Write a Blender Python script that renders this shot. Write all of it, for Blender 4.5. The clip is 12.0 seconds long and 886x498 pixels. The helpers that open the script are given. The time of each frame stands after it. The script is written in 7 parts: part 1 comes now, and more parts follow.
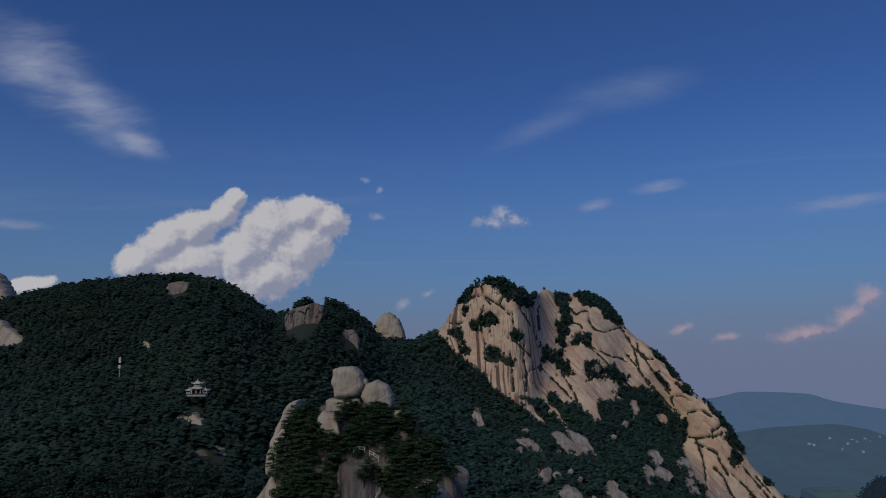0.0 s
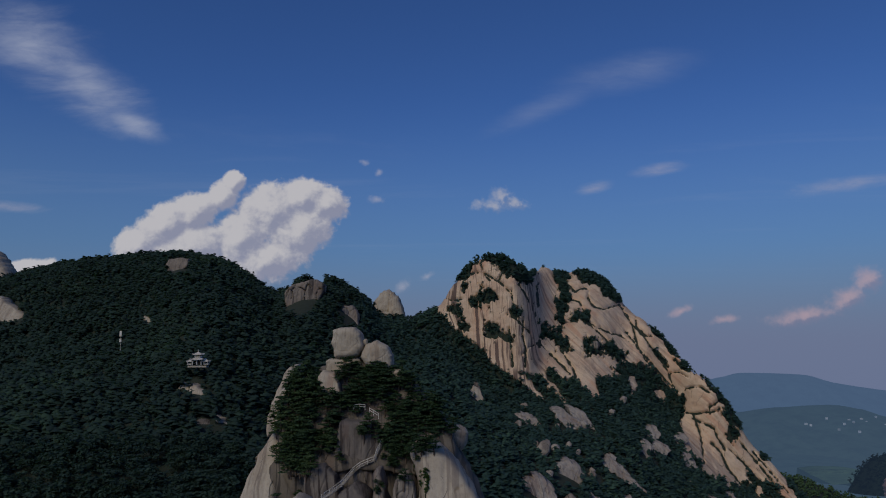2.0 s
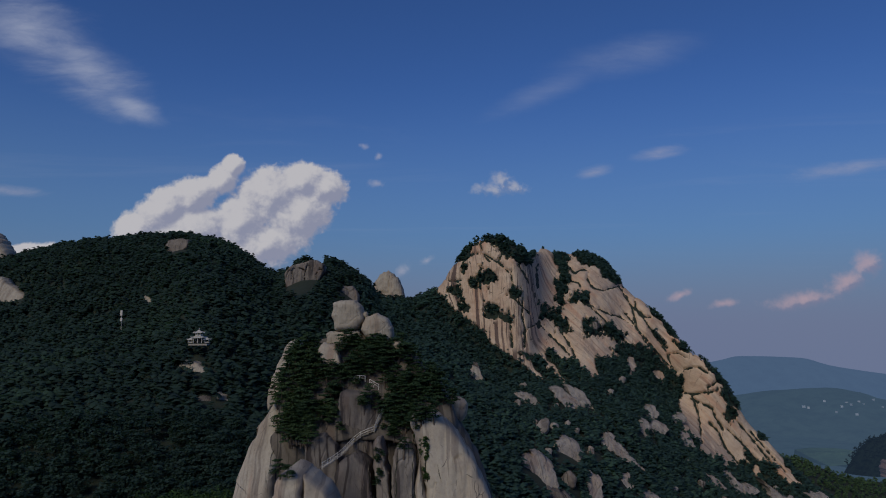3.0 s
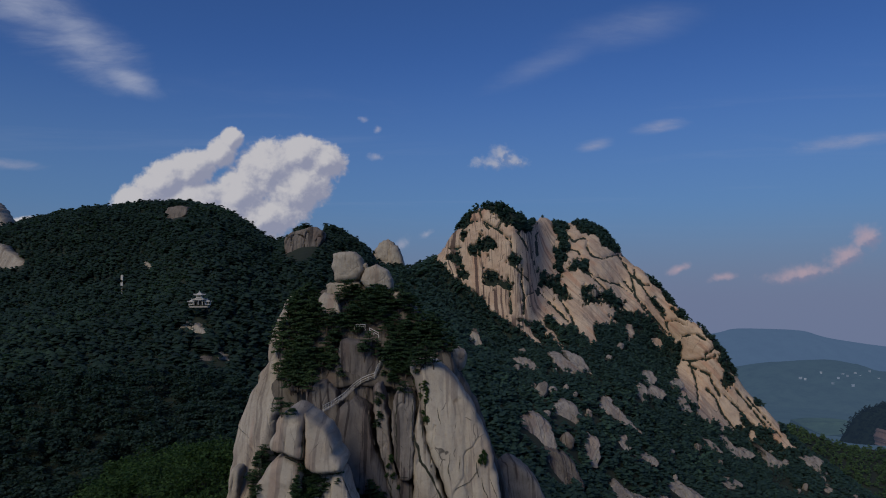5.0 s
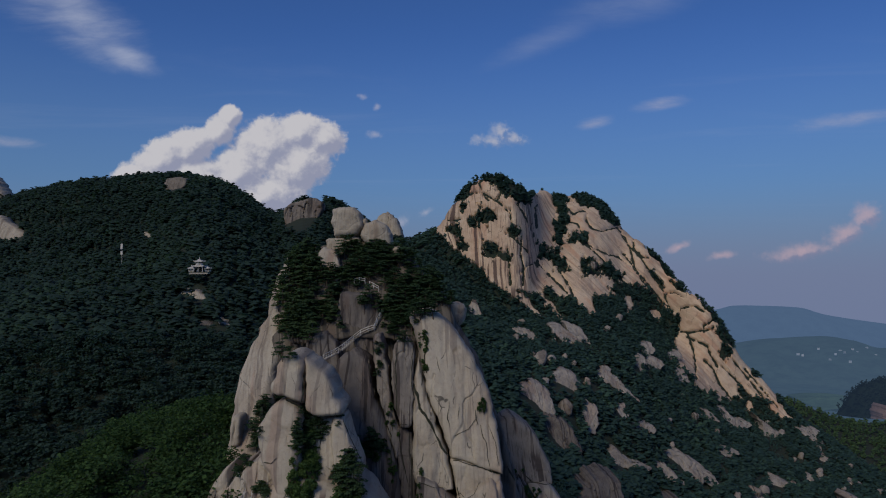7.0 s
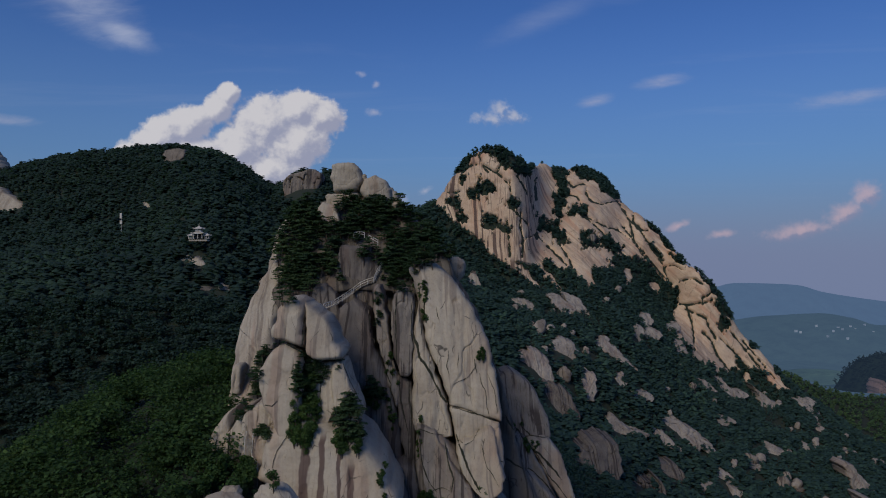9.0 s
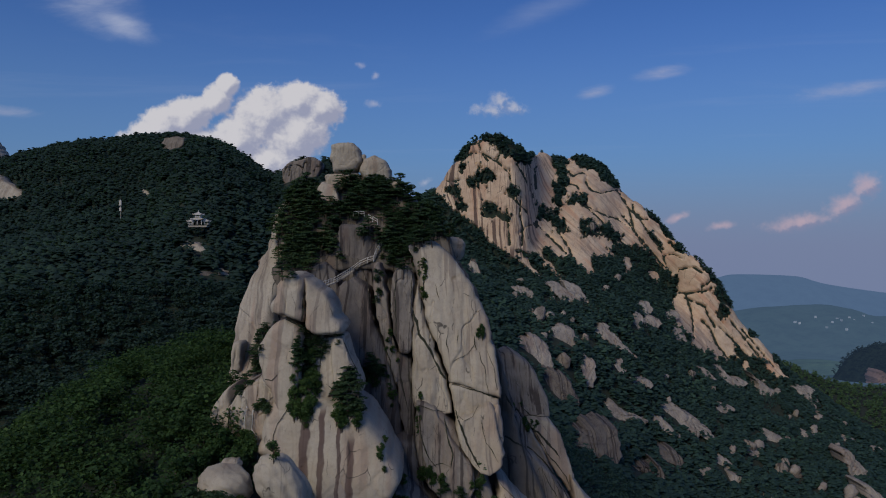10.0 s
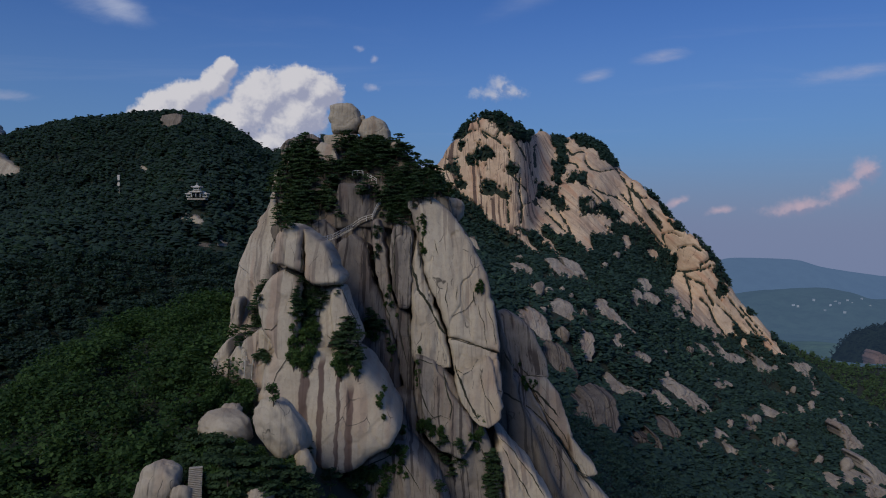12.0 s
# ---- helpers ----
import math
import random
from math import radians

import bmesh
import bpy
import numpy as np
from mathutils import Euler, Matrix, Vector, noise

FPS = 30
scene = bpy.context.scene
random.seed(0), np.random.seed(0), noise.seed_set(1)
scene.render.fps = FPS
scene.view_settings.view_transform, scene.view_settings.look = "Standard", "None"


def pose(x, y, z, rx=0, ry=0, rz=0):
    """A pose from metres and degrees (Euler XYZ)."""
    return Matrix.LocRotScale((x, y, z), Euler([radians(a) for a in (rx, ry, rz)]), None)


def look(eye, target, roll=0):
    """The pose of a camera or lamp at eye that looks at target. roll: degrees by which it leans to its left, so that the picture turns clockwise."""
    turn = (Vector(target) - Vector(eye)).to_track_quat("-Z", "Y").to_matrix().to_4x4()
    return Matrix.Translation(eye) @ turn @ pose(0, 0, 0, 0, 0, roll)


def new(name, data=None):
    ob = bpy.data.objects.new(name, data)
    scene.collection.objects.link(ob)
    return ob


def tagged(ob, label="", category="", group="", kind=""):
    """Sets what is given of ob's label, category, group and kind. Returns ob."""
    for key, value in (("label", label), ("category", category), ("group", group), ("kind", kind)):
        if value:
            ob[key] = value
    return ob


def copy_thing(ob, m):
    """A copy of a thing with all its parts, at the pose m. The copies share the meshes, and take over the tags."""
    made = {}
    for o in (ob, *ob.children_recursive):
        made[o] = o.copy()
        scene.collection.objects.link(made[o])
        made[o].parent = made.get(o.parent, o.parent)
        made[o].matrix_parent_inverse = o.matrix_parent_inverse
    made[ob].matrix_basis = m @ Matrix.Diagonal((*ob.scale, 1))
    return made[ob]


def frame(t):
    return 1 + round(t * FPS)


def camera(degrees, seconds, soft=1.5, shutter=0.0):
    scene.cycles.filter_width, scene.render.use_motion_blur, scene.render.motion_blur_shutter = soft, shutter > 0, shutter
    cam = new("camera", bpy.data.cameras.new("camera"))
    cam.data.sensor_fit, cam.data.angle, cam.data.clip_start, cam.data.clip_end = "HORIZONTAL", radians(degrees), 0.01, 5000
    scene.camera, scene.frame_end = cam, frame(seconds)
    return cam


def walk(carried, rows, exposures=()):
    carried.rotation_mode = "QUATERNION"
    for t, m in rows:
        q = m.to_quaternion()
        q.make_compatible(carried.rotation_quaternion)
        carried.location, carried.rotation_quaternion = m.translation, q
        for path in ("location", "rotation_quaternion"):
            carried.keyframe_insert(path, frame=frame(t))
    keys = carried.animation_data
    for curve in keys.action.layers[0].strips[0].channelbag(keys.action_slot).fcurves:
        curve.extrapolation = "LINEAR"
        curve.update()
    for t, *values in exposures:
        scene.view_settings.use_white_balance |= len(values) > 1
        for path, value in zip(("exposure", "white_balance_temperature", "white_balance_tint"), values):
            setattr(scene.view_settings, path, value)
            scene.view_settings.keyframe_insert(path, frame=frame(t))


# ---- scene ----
# ---- camera and its descent ----
cam = camera(63.3, 12.0, soft=1.1)
#        t, height, pitch, roll, yaw
ROWS = [
    (0.0, 0.00, 8.63, 0.15, -0.01),
    (0.5, -1.52, 8.42, 0.15, -0.02),
    (1.0, -3.06, 8.23, 0.14, -0.03),
    (1.5, -4.62, 7.83, 0.14, -0.05),
    (2.0, -6.19, 7.25, 0.14, -0.06),
    (2.5, -7.78, 6.55, 0.13, -0.07),
    (3.0, -9.37, 5.98, 0.13, -0.08),
    (5.0, -15.86, 3.89, 0.12, -0.12),
    (5.5, -17.49, 3.37, 0.12, -0.13),
    (6.0, -19.13, 2.89, 0.11, -0.14),
    (6.5, -20.78, 2.47, 0.11, -0.15),
    (7.0, -22.43, 2.15, 0.11, -0.16),
    (9.0, -29.05, 0.44, 0.09, -0.20),
    (9.5, -30.71, 0.10, 0.09, -0.21),
    (10.0, -32.37, -0.22, 0.08, -0.23),
    (10.5, -34.04, -0.55, 0.08, -0.24),
    (11.0, -35.72, -0.82, 0.08, -0.26),
    (11.5, -37.40, -1.12, 0.07, -0.28),
    (12.0, -39.09, -1.46, 0.07, -0.30),
]
walk(cam, [(t, pose(0, 0, z, 90 + pitch, roll, yaw)) for t, z, pitch, roll, yaw in ROWS],
     [(0.0, -0.30), (3.0, -0.25), (7.0, -0.11), (12.0, 0.06)])

# ---- world, sun ----
SUN_EL, SUN_AZ = 37.0, -150.0      # height over the horizon; bearing from straight ahead, to the right positive


def sun_dir():
    e, a = radians(SUN_EL), radians(SUN_AZ)
    return Vector((math.cos(e) * math.sin(a), math.cos(e) * math.cos(a), math.sin(e)))


class Nodes:
    """Small helper to wire shader nodes in formula style."""

    def __init__(self, tree):
        self.t = tree
        tree.nodes.clear()

    def add(self, kind, **props):
        n = self.t.nodes.new(kind)
        for k, v in props.items():
            setattr(n, k, v)
        return n

    def put(self, sock, v):
        if isinstance(v, (int, float)):
            sock.default_value = v
        elif isinstance(v, (tuple, list)):
            sock.default_value = v if len(v) == len(sock.default_value) else (*v, 1.0)
        else:
            self.t.links.new(v, sock)

    def math(self, op, a, b=0.0, c=None, clamp=False):
        n = self.add("ShaderNodeMath", operation=op, use_clamp=clamp)
        self.put(n.inputs[0], a)
        self.put(n.inputs[1], b)
        if c is not None:
            self.put(n.inputs[2], c)
        return n.outputs[0]

    def vmath(self, op, a, b=(0, 0, 0)):
        n = self.add("ShaderNodeVectorMath", operation=op)
        self.put(n.inputs[0], a)
        self.put(n.inputs[1], b)
        return n.outputs[0]

    def noise(self, vec, scale, detail=4.0, rough=0.55, distortion=0.0):
        n = self.add("ShaderNodeTexNoise")
        self.put(n.inputs["Vector"], vec)
        self.put(n.inputs["Scale"], scale)
        self.put(n.inputs["Detail"], detail)
        self.put(n.inputs["Roughness"], rough)
        self.put(n.inputs["Distortion"], distortion)
        return n.outputs[0]

    def ramp(self, v, lo, hi, a=0.0, b=1.0, smooth=True):
        n = self.add("ShaderNodeMapRange", interpolation_type="SMOOTHSTEP" if smooth else "LINEAR")
        for i, x in enumerate((v, lo, hi, a, b)):
            self.put(n.inputs[i], x)
        return n.outputs[0]

    def mix(self, f, a, b, blend="MIX"):
        n = self.add("ShaderNodeMix", data_type="RGBA", blend_type=blend)
        self.put(n.inputs[0], f)
        self.put(n.inputs[6], a)
        self.put(n.inputs[7], b)
        return n.outputs[2]

    def xyz(self, v):
        n = self.add("ShaderNodeSeparateXYZ")
        self.put(n.inputs[0], v)
        return n.outputs

    def vec(self, x, y, z):
        n = self.add("ShaderNodeCombineXYZ")
        for i, v in enumerate((x, y, z)):
            self.put(n.inputs[i], v)
        return n.outputs[0]


def build_sky():
    world = bpy.data.worlds.new("evening_sky")
    scene.world = world
    world.use_nodes = True
    n = Nodes(world.node_tree)
    way = n.add("ShaderNodeTexCoord").outputs["Generated"]
    x, y, z = n.xyz(way)[:3]
    sky = n.add("ShaderNodeTexSky", sky_type="NISHITA", sun_disc=False, sun_elevation=radians(SUN_EL),
                sun_rotation=radians(SUN_AZ), altitude=900.0, air_density=1.0, dust_density=0.6, ozone_density=2.2)
    base = n.mix(1.0, sky.outputs[0], (0.285, 0.47, 0.815), "MULTIPLY")
    # evening haze, all the way round: a pale band, and a greyer one low over the horizon
    base = n.mix(n.math("MULTIPLY", n.ramp(z, 0.02, 0.34, 1.0, 0.0), 0.72), base, (1.2, 2.12, 3.3))
    base = n.mix(n.math("MULTIPLY", n.ramp(z, -0.01, 0.135, 1.0, 0.0), 0.85), base, (1.72, 2.02, 3.30))
    # thin high cirrus, everywhere in the sky
    zc = n.math("MAXIMUM", z, 0.06)
    flat = n.vec(n.math("DIVIDE", x, zc), n.math("DIVIDE", y, zc), 0.0)
    streak = n.add("ShaderNodeMapping")
    n.put(streak.inputs[0], flat)
    streak.inputs[2].default_value = (0, 0, radians(-38))
    streak.inputs[3].default_value = (0.35, 1.0, 1.0)
    ci = n.noise(streak.outputs[0], 0.75, 7.0, 0.6, 0.9)
    cirrus = n.math("MULTIPLY", n.ramp(ci, 0.54, 0.80), n.ramp(z, 0.03, 0.2))
    base = n.mix(n.math("MULTIPLY", cirrus, 0.12), base, (4.2, 4.6, 6.0))
    # clouds low ahead: in the plane that stands straight ahead
    ahead = n.math("MAXIMUM", y, 0.05)
    u, v = n.math("DIVIDE", x, ahead), n.math("DIVIDE", z, ahead)
    front = n.ramp(y, 0.1, 0.3)
    plane = n.vec(u, v, 0.0)

    def puffs(blobs, q):
        """How deep a direction lies in a heap of soft ellipses."""
        best = None
        for cu, cv, ru, rv, turn in blobs:
            m = n.add("ShaderNodeMapping", vector_type="TEXTURE")
            n.put(m.inputs[0], q)
            m.inputs[1].default_value, m.inputs[2].default_value, m.inputs[3].default_value = (cu, cv, 0), (0, 0, radians(turn)), (ru, rv, 1)
            r = n.add("ShaderNodeVectorMath", operation="LENGTH")
            n.put(r.inputs[0], m.outputs[0])
            best = r.outputs["Value"] if best is None else n.math("SMOOTH_MIN", best, r.outputs["Value"], 0.18)
        return n.math("SUBTRACT", 1.0, best)

    def body(blobs, q, edge, grain):
        """How deep in the cloud a direction lies: its masses, billowed at three sizes."""
        d = puffs(blobs, q)
        for scale, share in ((grain, 1.0), (grain * 2.6, 0.6), (grain * 6.5, 0.34)):
            k = n.noise(q, scale, 3.0, 0.6, 0.25)
            d = n.math("ADD", d, n.math("MULTIPLY", n.math("SUBTRACT", k, 0.5), edge * share))
        return d

    def cumulus(base, blobs, strength, edge, bright, dark, soft, grain=13.0):
        d = body(blobs, plane, edge, grain)
        lit = body(blobs, n.vmath("ADD", plane, (-0.008, 0.009, 0.0)), edge, grain)
        cover = n.math("MULTIPLY", n.math("MULTIPLY", n.ramp(d, 0.0, soft), strength), front)
        shade = n.math("ADD", n.math("MULTIPLY", n.math("SUBTRACT", d, lit), 1.7), 0.52)
        shade = n.ramp(shade, 0.05, 1.0)
        return n.mix(cover, base, n.mix(shade, dark, bright))

    def wisp(base, blobs, strength, colour, turn, grain=9.0):
        """Torn thin cloud, drawn out along one direction."""
        m = n.add("ShaderNodeMapping")
        n.put(m.inputs[0], plane)
        m.inputs[2].default_value = (0, 0, radians(-turn))
        m.inputs[3].default_value = (0.42, 1.5, 1.0)
        k = n.noise(m.outputs[0], grain, 8.0, 0.66, 0.7)
        fine = n.noise(m.outputs[0], grain * 5, 5.0, 0.6, 0.5)
        d = n.math("ADD", puffs(blobs, plane), n.math("MULTIPLY", n.math("SUBTRACT", k, 0.5), 2.2))
        cover = n.math("MULTIPLY", n.ramp(d, -0.35, 1.25), n.ramp(fine, 0.2, 0.75, 0.4, 1.0))
        return n.mix(n.math("MULTIPLY", n.math("MULTIPLY", cover, strength), front), base, colour)

    heap = [(-0.4308, 0.1328, 0.0354, 0.0283, 20), (-0.3927, 0.1616, 0.0456, 0.0362, 25), (-0.3460, 0.1826, 0.0425, 0.0314, 25), (-0.3118, 0.2036, 0.0267, 0.0252, 40), (-0.2958, 0.2249, 0.0189, 0.0189, 60), (-0.3515, 0.1334, 0.0708, 0.0409, 5), (-0.2806, 0.1453, 0.0550, 0.0440, 40), (-0.2382, 0.1839, 0.0487, 0.0487, 45), (-0.1988, 0.2017, 0.0440, 0.0314, 10), (-0.1641, 0.1918, 0.0299, 0.0377, 80), (-0.2015, 0.1571, 0.0629, 0.0487, 30), (-0.2477, 0.1116, 0.0708, 0.0362, 10), (-0.5802, 0.0998, 0.0440, 0.0157, 12)]
    base = cumulus(base, heap, 1.0, 0.72, (5.7, 5.6, 5.95), (2.9, 3.1, 4.25), 0.30, 23.0)
    small = [(0.0679, 0.1904, 0.0409, 0.0134, 4), (0.0808, 0.2010, 0.0236, 0.0142, 20), (0.1031, 0.1944, 0.0220, 0.0102, -8)]
    base = cumulus(base, small, 0.72, 2.2, (4.9, 4.9, 5.5), (2.8, 3.1, 4.3), 1.3, 26.0)
    rosy = [(0.5052, 0.0343, 0.0747, 0.0157, 8), (0.5617, 0.0544, 0.0487, 0.0204, 25), (0.5925, 0.0825, 0.0252, 0.0220, 40), (0.3906, 0.0276, 0.0267, 0.0079, 8), (0.3319, 0.0394, 0.0220, 0.0079, 20)]
    base = cumulus(base, rosy, 0.75, 1.5, (5.1, 3.8, 4.35), (2.9, 2.45, 3.5), 1.2, 17.0)
    base = wisp(base, [(-0.5984, 0.4348, 0.1179, 0.0590, -34), (-0.5066, 0.3655, 0.0865, 0.0409, -30), (-0.4460, 0.3143, 0.0472, 0.0173, -28)], 0.72, (4.2, 4.6, 5.9), -32, 6.0)
    base = wisp(base, [(0.2694, 0.3849, 0.1022, 0.0267, 14), (0.1447, 0.3297, 0.0943, 0.0173, 22)], 0.26, (3.4, 3.9, 5.4), 20, 6.0)
    base = wisp(base, [(0.3078, 0.2406, 0.0362, 0.0094, 10), (0.2158, 0.2137, 0.0267, 0.0086, 14), (0.5760, 0.2185, 0.0747, 0.0110, 9), (-0.6020, 0.1881, 0.0472, 0.0079, -4)], 0.60, (3.9, 4.0, 5.2), 10, 14.0)
    tuft = [(-0.1113, 0.2525, 0.0055, 0.0102, 70), (-0.0894, 0.2375, 0.0071, 0.0063, 70), (-0.0930, 0.1982, 0.0157, 0.0079, 0), (-0.0547, 0.0748, 0.0157, 0.0126, 50), (-0.0209, 0.0889, 0.0142, 0.0063, 30)]
    base = cumulus(base, tuft, 0.55, 1.6, (4.6, 4.6, 5.6), (2.8, 3.1, 4.4), 1.2, 26.0)
    out = n.add("ShaderNodeBackground")
    n.put(out.inputs[0], base)
    out.inputs[1].default_value = 0.1
    w = n.add("ShaderNodeOutputWorld")
    n.put(w.inputs[0], out.outputs[0])


build_sky()
sun = new("sun", bpy.data.lights.new("sun", "SUN"))
sun.data.energy, sun.data.angle, sun.data.color = 1.75, radians(30.0), (1.0, 0.885, 0.69)
sun.matrix_world = look(sun_dir() * 900.0, (0, 0, 0))

# ---- materials ----
def material(name, paint):
    m = bpy.data.materials.new(name)
    m.use_nodes = True
    n = Nodes(m.node_tree)
    out = n.add("ShaderNodeOutputMaterial")
    b = n.add("ShaderNodeBsdfPrincipled")
    n.put(out.inputs[0], b.outputs[0])
    paint(n, b)
    return m


def bump(n, b, height, strength, distance):
    k = n.add("ShaderNodeBump")
    k.inputs["Strength"].default_value, k.inputs["Distance"].default_value = strength, distance
    n.put(k.inputs["Height"], height)
    n.put(b.inputs["Normal"], k.outputs[0])


def granite(light, warm, stain, rust, size, streaks, lean=(), runs=()):
    """Weathered granite; size: metres of the coarse patches; streaks: how far dark water runs cover it."""
    def paint(n, b):
        p = n.add("ShaderNodeNewGeometry").outputs["Position"]
        x, y, z = n.xyz(p)[:3]
        broad = n.noise(p, 1.0 / size, 4.0, 0.6)
        grain = n.noise(p, 14.0 / size, 6.0, 0.7)
        col = n.mix(n.ramp(broad, 0.35, 0.68), light, warm)
        col = n.mix(n.math("MULTIPLY", n.ramp(grain, 0.45, 0.75), 0.22), col, stain)
        # water runs: narrow across, long downwards
        sway = n.math("MULTIPLY", n.noise(p, 0.35 / size, 2.0), size * 0.6)
        xs = n.math("ADD", n.math("ADD", x, sway), n.math("MULTIPLY", y, 0.08))
        if lean:
            xs = n.math("ADD", xs, n.math("MULTIPLY", n.ramp(x, lean[0], lean[1], 0.0, lean[2]), z))
        zl = n.math("MULTIPLY", z, 0.035)
        run = n.noise(n.vec(xs, 0.0, zl), 5.0 / size, 2.0, 0.5)
        where = n.noise(n.vec(x, n.math("MULTIPLY", y, 0.3), n.math("MULTIPLY", z, 0.5)), 0.6 / size, 2.0)
        frayed = n.math("ADD", run, n.math("MULTIPLY", n.math("SUBTRACT", n.noise(n.vec(xs, 0.0, n.math("MULTIPLY", z, 0.2)), 16.0 / size, 3.0), 0.5), 0.12))
        wet = n.math("MULTIPLY", n.ramp(frayed, 0.535, 0.575), n.ramp(where, 0.40, 0.50))
        if lean:
            calm = n.ramp(x, lean[0], lean[1], 1.0, 0.3)
            wet = n.math("MULTIPLY", wet, calm)
        thin = n.noise(n.vec(xs, 0.0, n.math("MULTIPLY", z, 0.05)), 17.0 / size, 2.0, 0.5)
        fine = n.math("MULTIPLY", n.ramp(thin, 0.56, 0.62), n.ramp(where, 0.60, 0.46))
        if lean:
            fine = n.math("MULTIPLY", fine, calm)
        iron = n.math("MULTIPLY", n.ramp(n.noise(n.vec(xs, 0.0, zl), 1.9 / size, 3.0), 0.50, 0.60),
                      n.ramp(n.noise(p, 0.4 / size, 2.0), 0.44, 0.58))
        col = n.mix(n.math("MULTIPLY", iron, 0.42), col, rust)
        col = n.mix(n.math("MULTIPLY", fine, streaks * 0.6), col, stain)
        col = n.mix(n.math("MULTIPLY", wet, streaks), col, stain)
        # long stains below a ledge: middle, half width and head of each
        for mid, half, head in runs:
            off = n.math("ABSOLUTE", n.math("SUBTRACT", n.math("ADD", x, n.math("MULTIPLY", n.math("SUBTRACT", n.noise(p, 0.25, 3.0), 0.5), 1.6)), mid))
            mark = n.math("MULTIPLY", n.ramp(off, half * 1.15, half * 0.75), n.ramp(z, head + 1.0, head - 1.5))
            mark = n.math("MULTIPLY", mark, n.ramp(n.noise(n.vec(x, 0.0, zl), 1.2, 3.0), 0.25, 0.6, 0.8, 1.0))
            col = n.mix(n.math("MULTIPLY", mark, 0.95), col, stain)
        lichen = n.noise(p, 40.0 / size, 4.0, 0.65)
        col = n.mix(n.math("MULTIPLY", n.ramp(lichen, 0.58, 0.68), 0.28), col, (0.11, 0.11, 0.09))
        # hairline cracks, here and there
        web = n.add("ShaderNodeTexVoronoi", feature="DISTANCE_TO_EDGE")
        bent = n.add("ShaderNodeTexNoise")
        n.put(bent.inputs["Vector"], p)
        bent.inputs["Scale"].default_value = 1.2 / size
        n.put(web.inputs["Vector"], n.vmath("ADD", n.vmath("MULTIPLY", p, (1.0, 0.5, 0.25)), n.vmath("MULTIPLY", bent.outputs["Color"], (size * 0.5, size * 0.5, size * 0.5))))
        web.inputs["Scale"].default_value = 2.1 / size
        line = n.math("MULTIPLY", n.ramp(web.outputs["Distance"], 0.016, 0.003), n.ramp(n.noise(p, 1.7 / size, 3.0), 0.53, 0.60))
        col = n.mix(n.math("MULTIPLY", line, 0.8), col, (0.05, 0.045, 0.04))
        n.put(b.inputs["Base Color"], col)
        b.inputs["Roughness"].default_value = 0.9
        b.inputs["Specular IOR Level"].default_value = 0.2
        bump(n, b, n.math("ADD", grain, n.math("MULTIPLY", thin, 0.2)), 0.7, size * 0.018)
    return paint


def foliage(dark, mid, young, scale):
    def paint(n, b):
        g = n.add("ShaderNodeNewGeometry")
        isle = g.outputs["Random Per Island"]
        ob = n.add("ShaderNodeObjectInfo").outputs["Random"]
        p = g.outputs["Position"]
        f = n.math("ADD", n.math("MULTIPLY", isle, 0.55), n.math("MULTIPLY", n.noise(p, scale, 3.0), 0.6))
        f = n.math("ADD", f, n.math("MULTIPLY", n.math("SUBTRACT", ob, 0.5), 0.25))
        col = n.mix(n.ramp(f, 0.25, 0.75), dark, mid)
        col = n.mix(n.math("MULTIPLY", n.ramp(n.noise(p, scale * 0.25, 2.0), 0.5, 0.68), n.ramp(f, 0.45, 0.9)), col, young)
        n.put(b.inputs["Base Color"], col)
        b.inputs["Roughness"].default_value = 0.75
        b.inputs["Specular IOR Level"].default_value = 0.15
        # light that comes through the leaves
        glow = n.add("ShaderNodeBsdfTranslucent")
        n.put(glow.inputs[0], n.mix(1.0, col, (1.25, 1.45, 0.9), "MULTIPLY"))
        both = n.add("ShaderNodeMixShader")
        both.inputs[0].default_value = 0.38
        n.put(both.inputs[1], b.outputs[0])
        n.put(both.inputs[2], glow.outputs[0])
        out = [k for k in n.t.nodes if k.bl_idname == "ShaderNodeOutputMaterial"][0]
        n.put(out.inputs[0], both.outputs[0])
    return paint


def plain(colour, worn, scale, rough=0.8, relief=0.0, metal=0.0):
    def paint(n, b):
        p = n.add("ShaderNodeNewGeometry").outputs["Position"]
        k = n.noise(p, scale, 5.0, 0.65)
        col = n.mix(n.ramp(k, 0.42, 0.7), colour, worn)
        col = n.mix(n.math("MULTIPLY", n.ramp(n.noise(p, scale * 0.17, 3.0), 0.5, 0.7), 0.4), col, worn)
        n.put(b.inputs["Base Color"], col)
        b.inputs["Roughness"].default_value, b.inputs["Metallic"].default_value = rough, metal
        if relief:
            bump(n, b, k, 0.5, relief)
    return paint


def haze_paint(ground, air, share):
    """Far land: what is left of its own colour, and haze put in as an even blue emission."""
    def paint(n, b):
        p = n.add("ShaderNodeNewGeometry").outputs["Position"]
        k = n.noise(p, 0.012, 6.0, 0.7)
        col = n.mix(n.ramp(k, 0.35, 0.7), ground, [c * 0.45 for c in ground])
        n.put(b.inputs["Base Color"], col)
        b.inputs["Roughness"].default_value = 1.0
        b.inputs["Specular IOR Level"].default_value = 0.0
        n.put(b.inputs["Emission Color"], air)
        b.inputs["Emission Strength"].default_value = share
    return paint


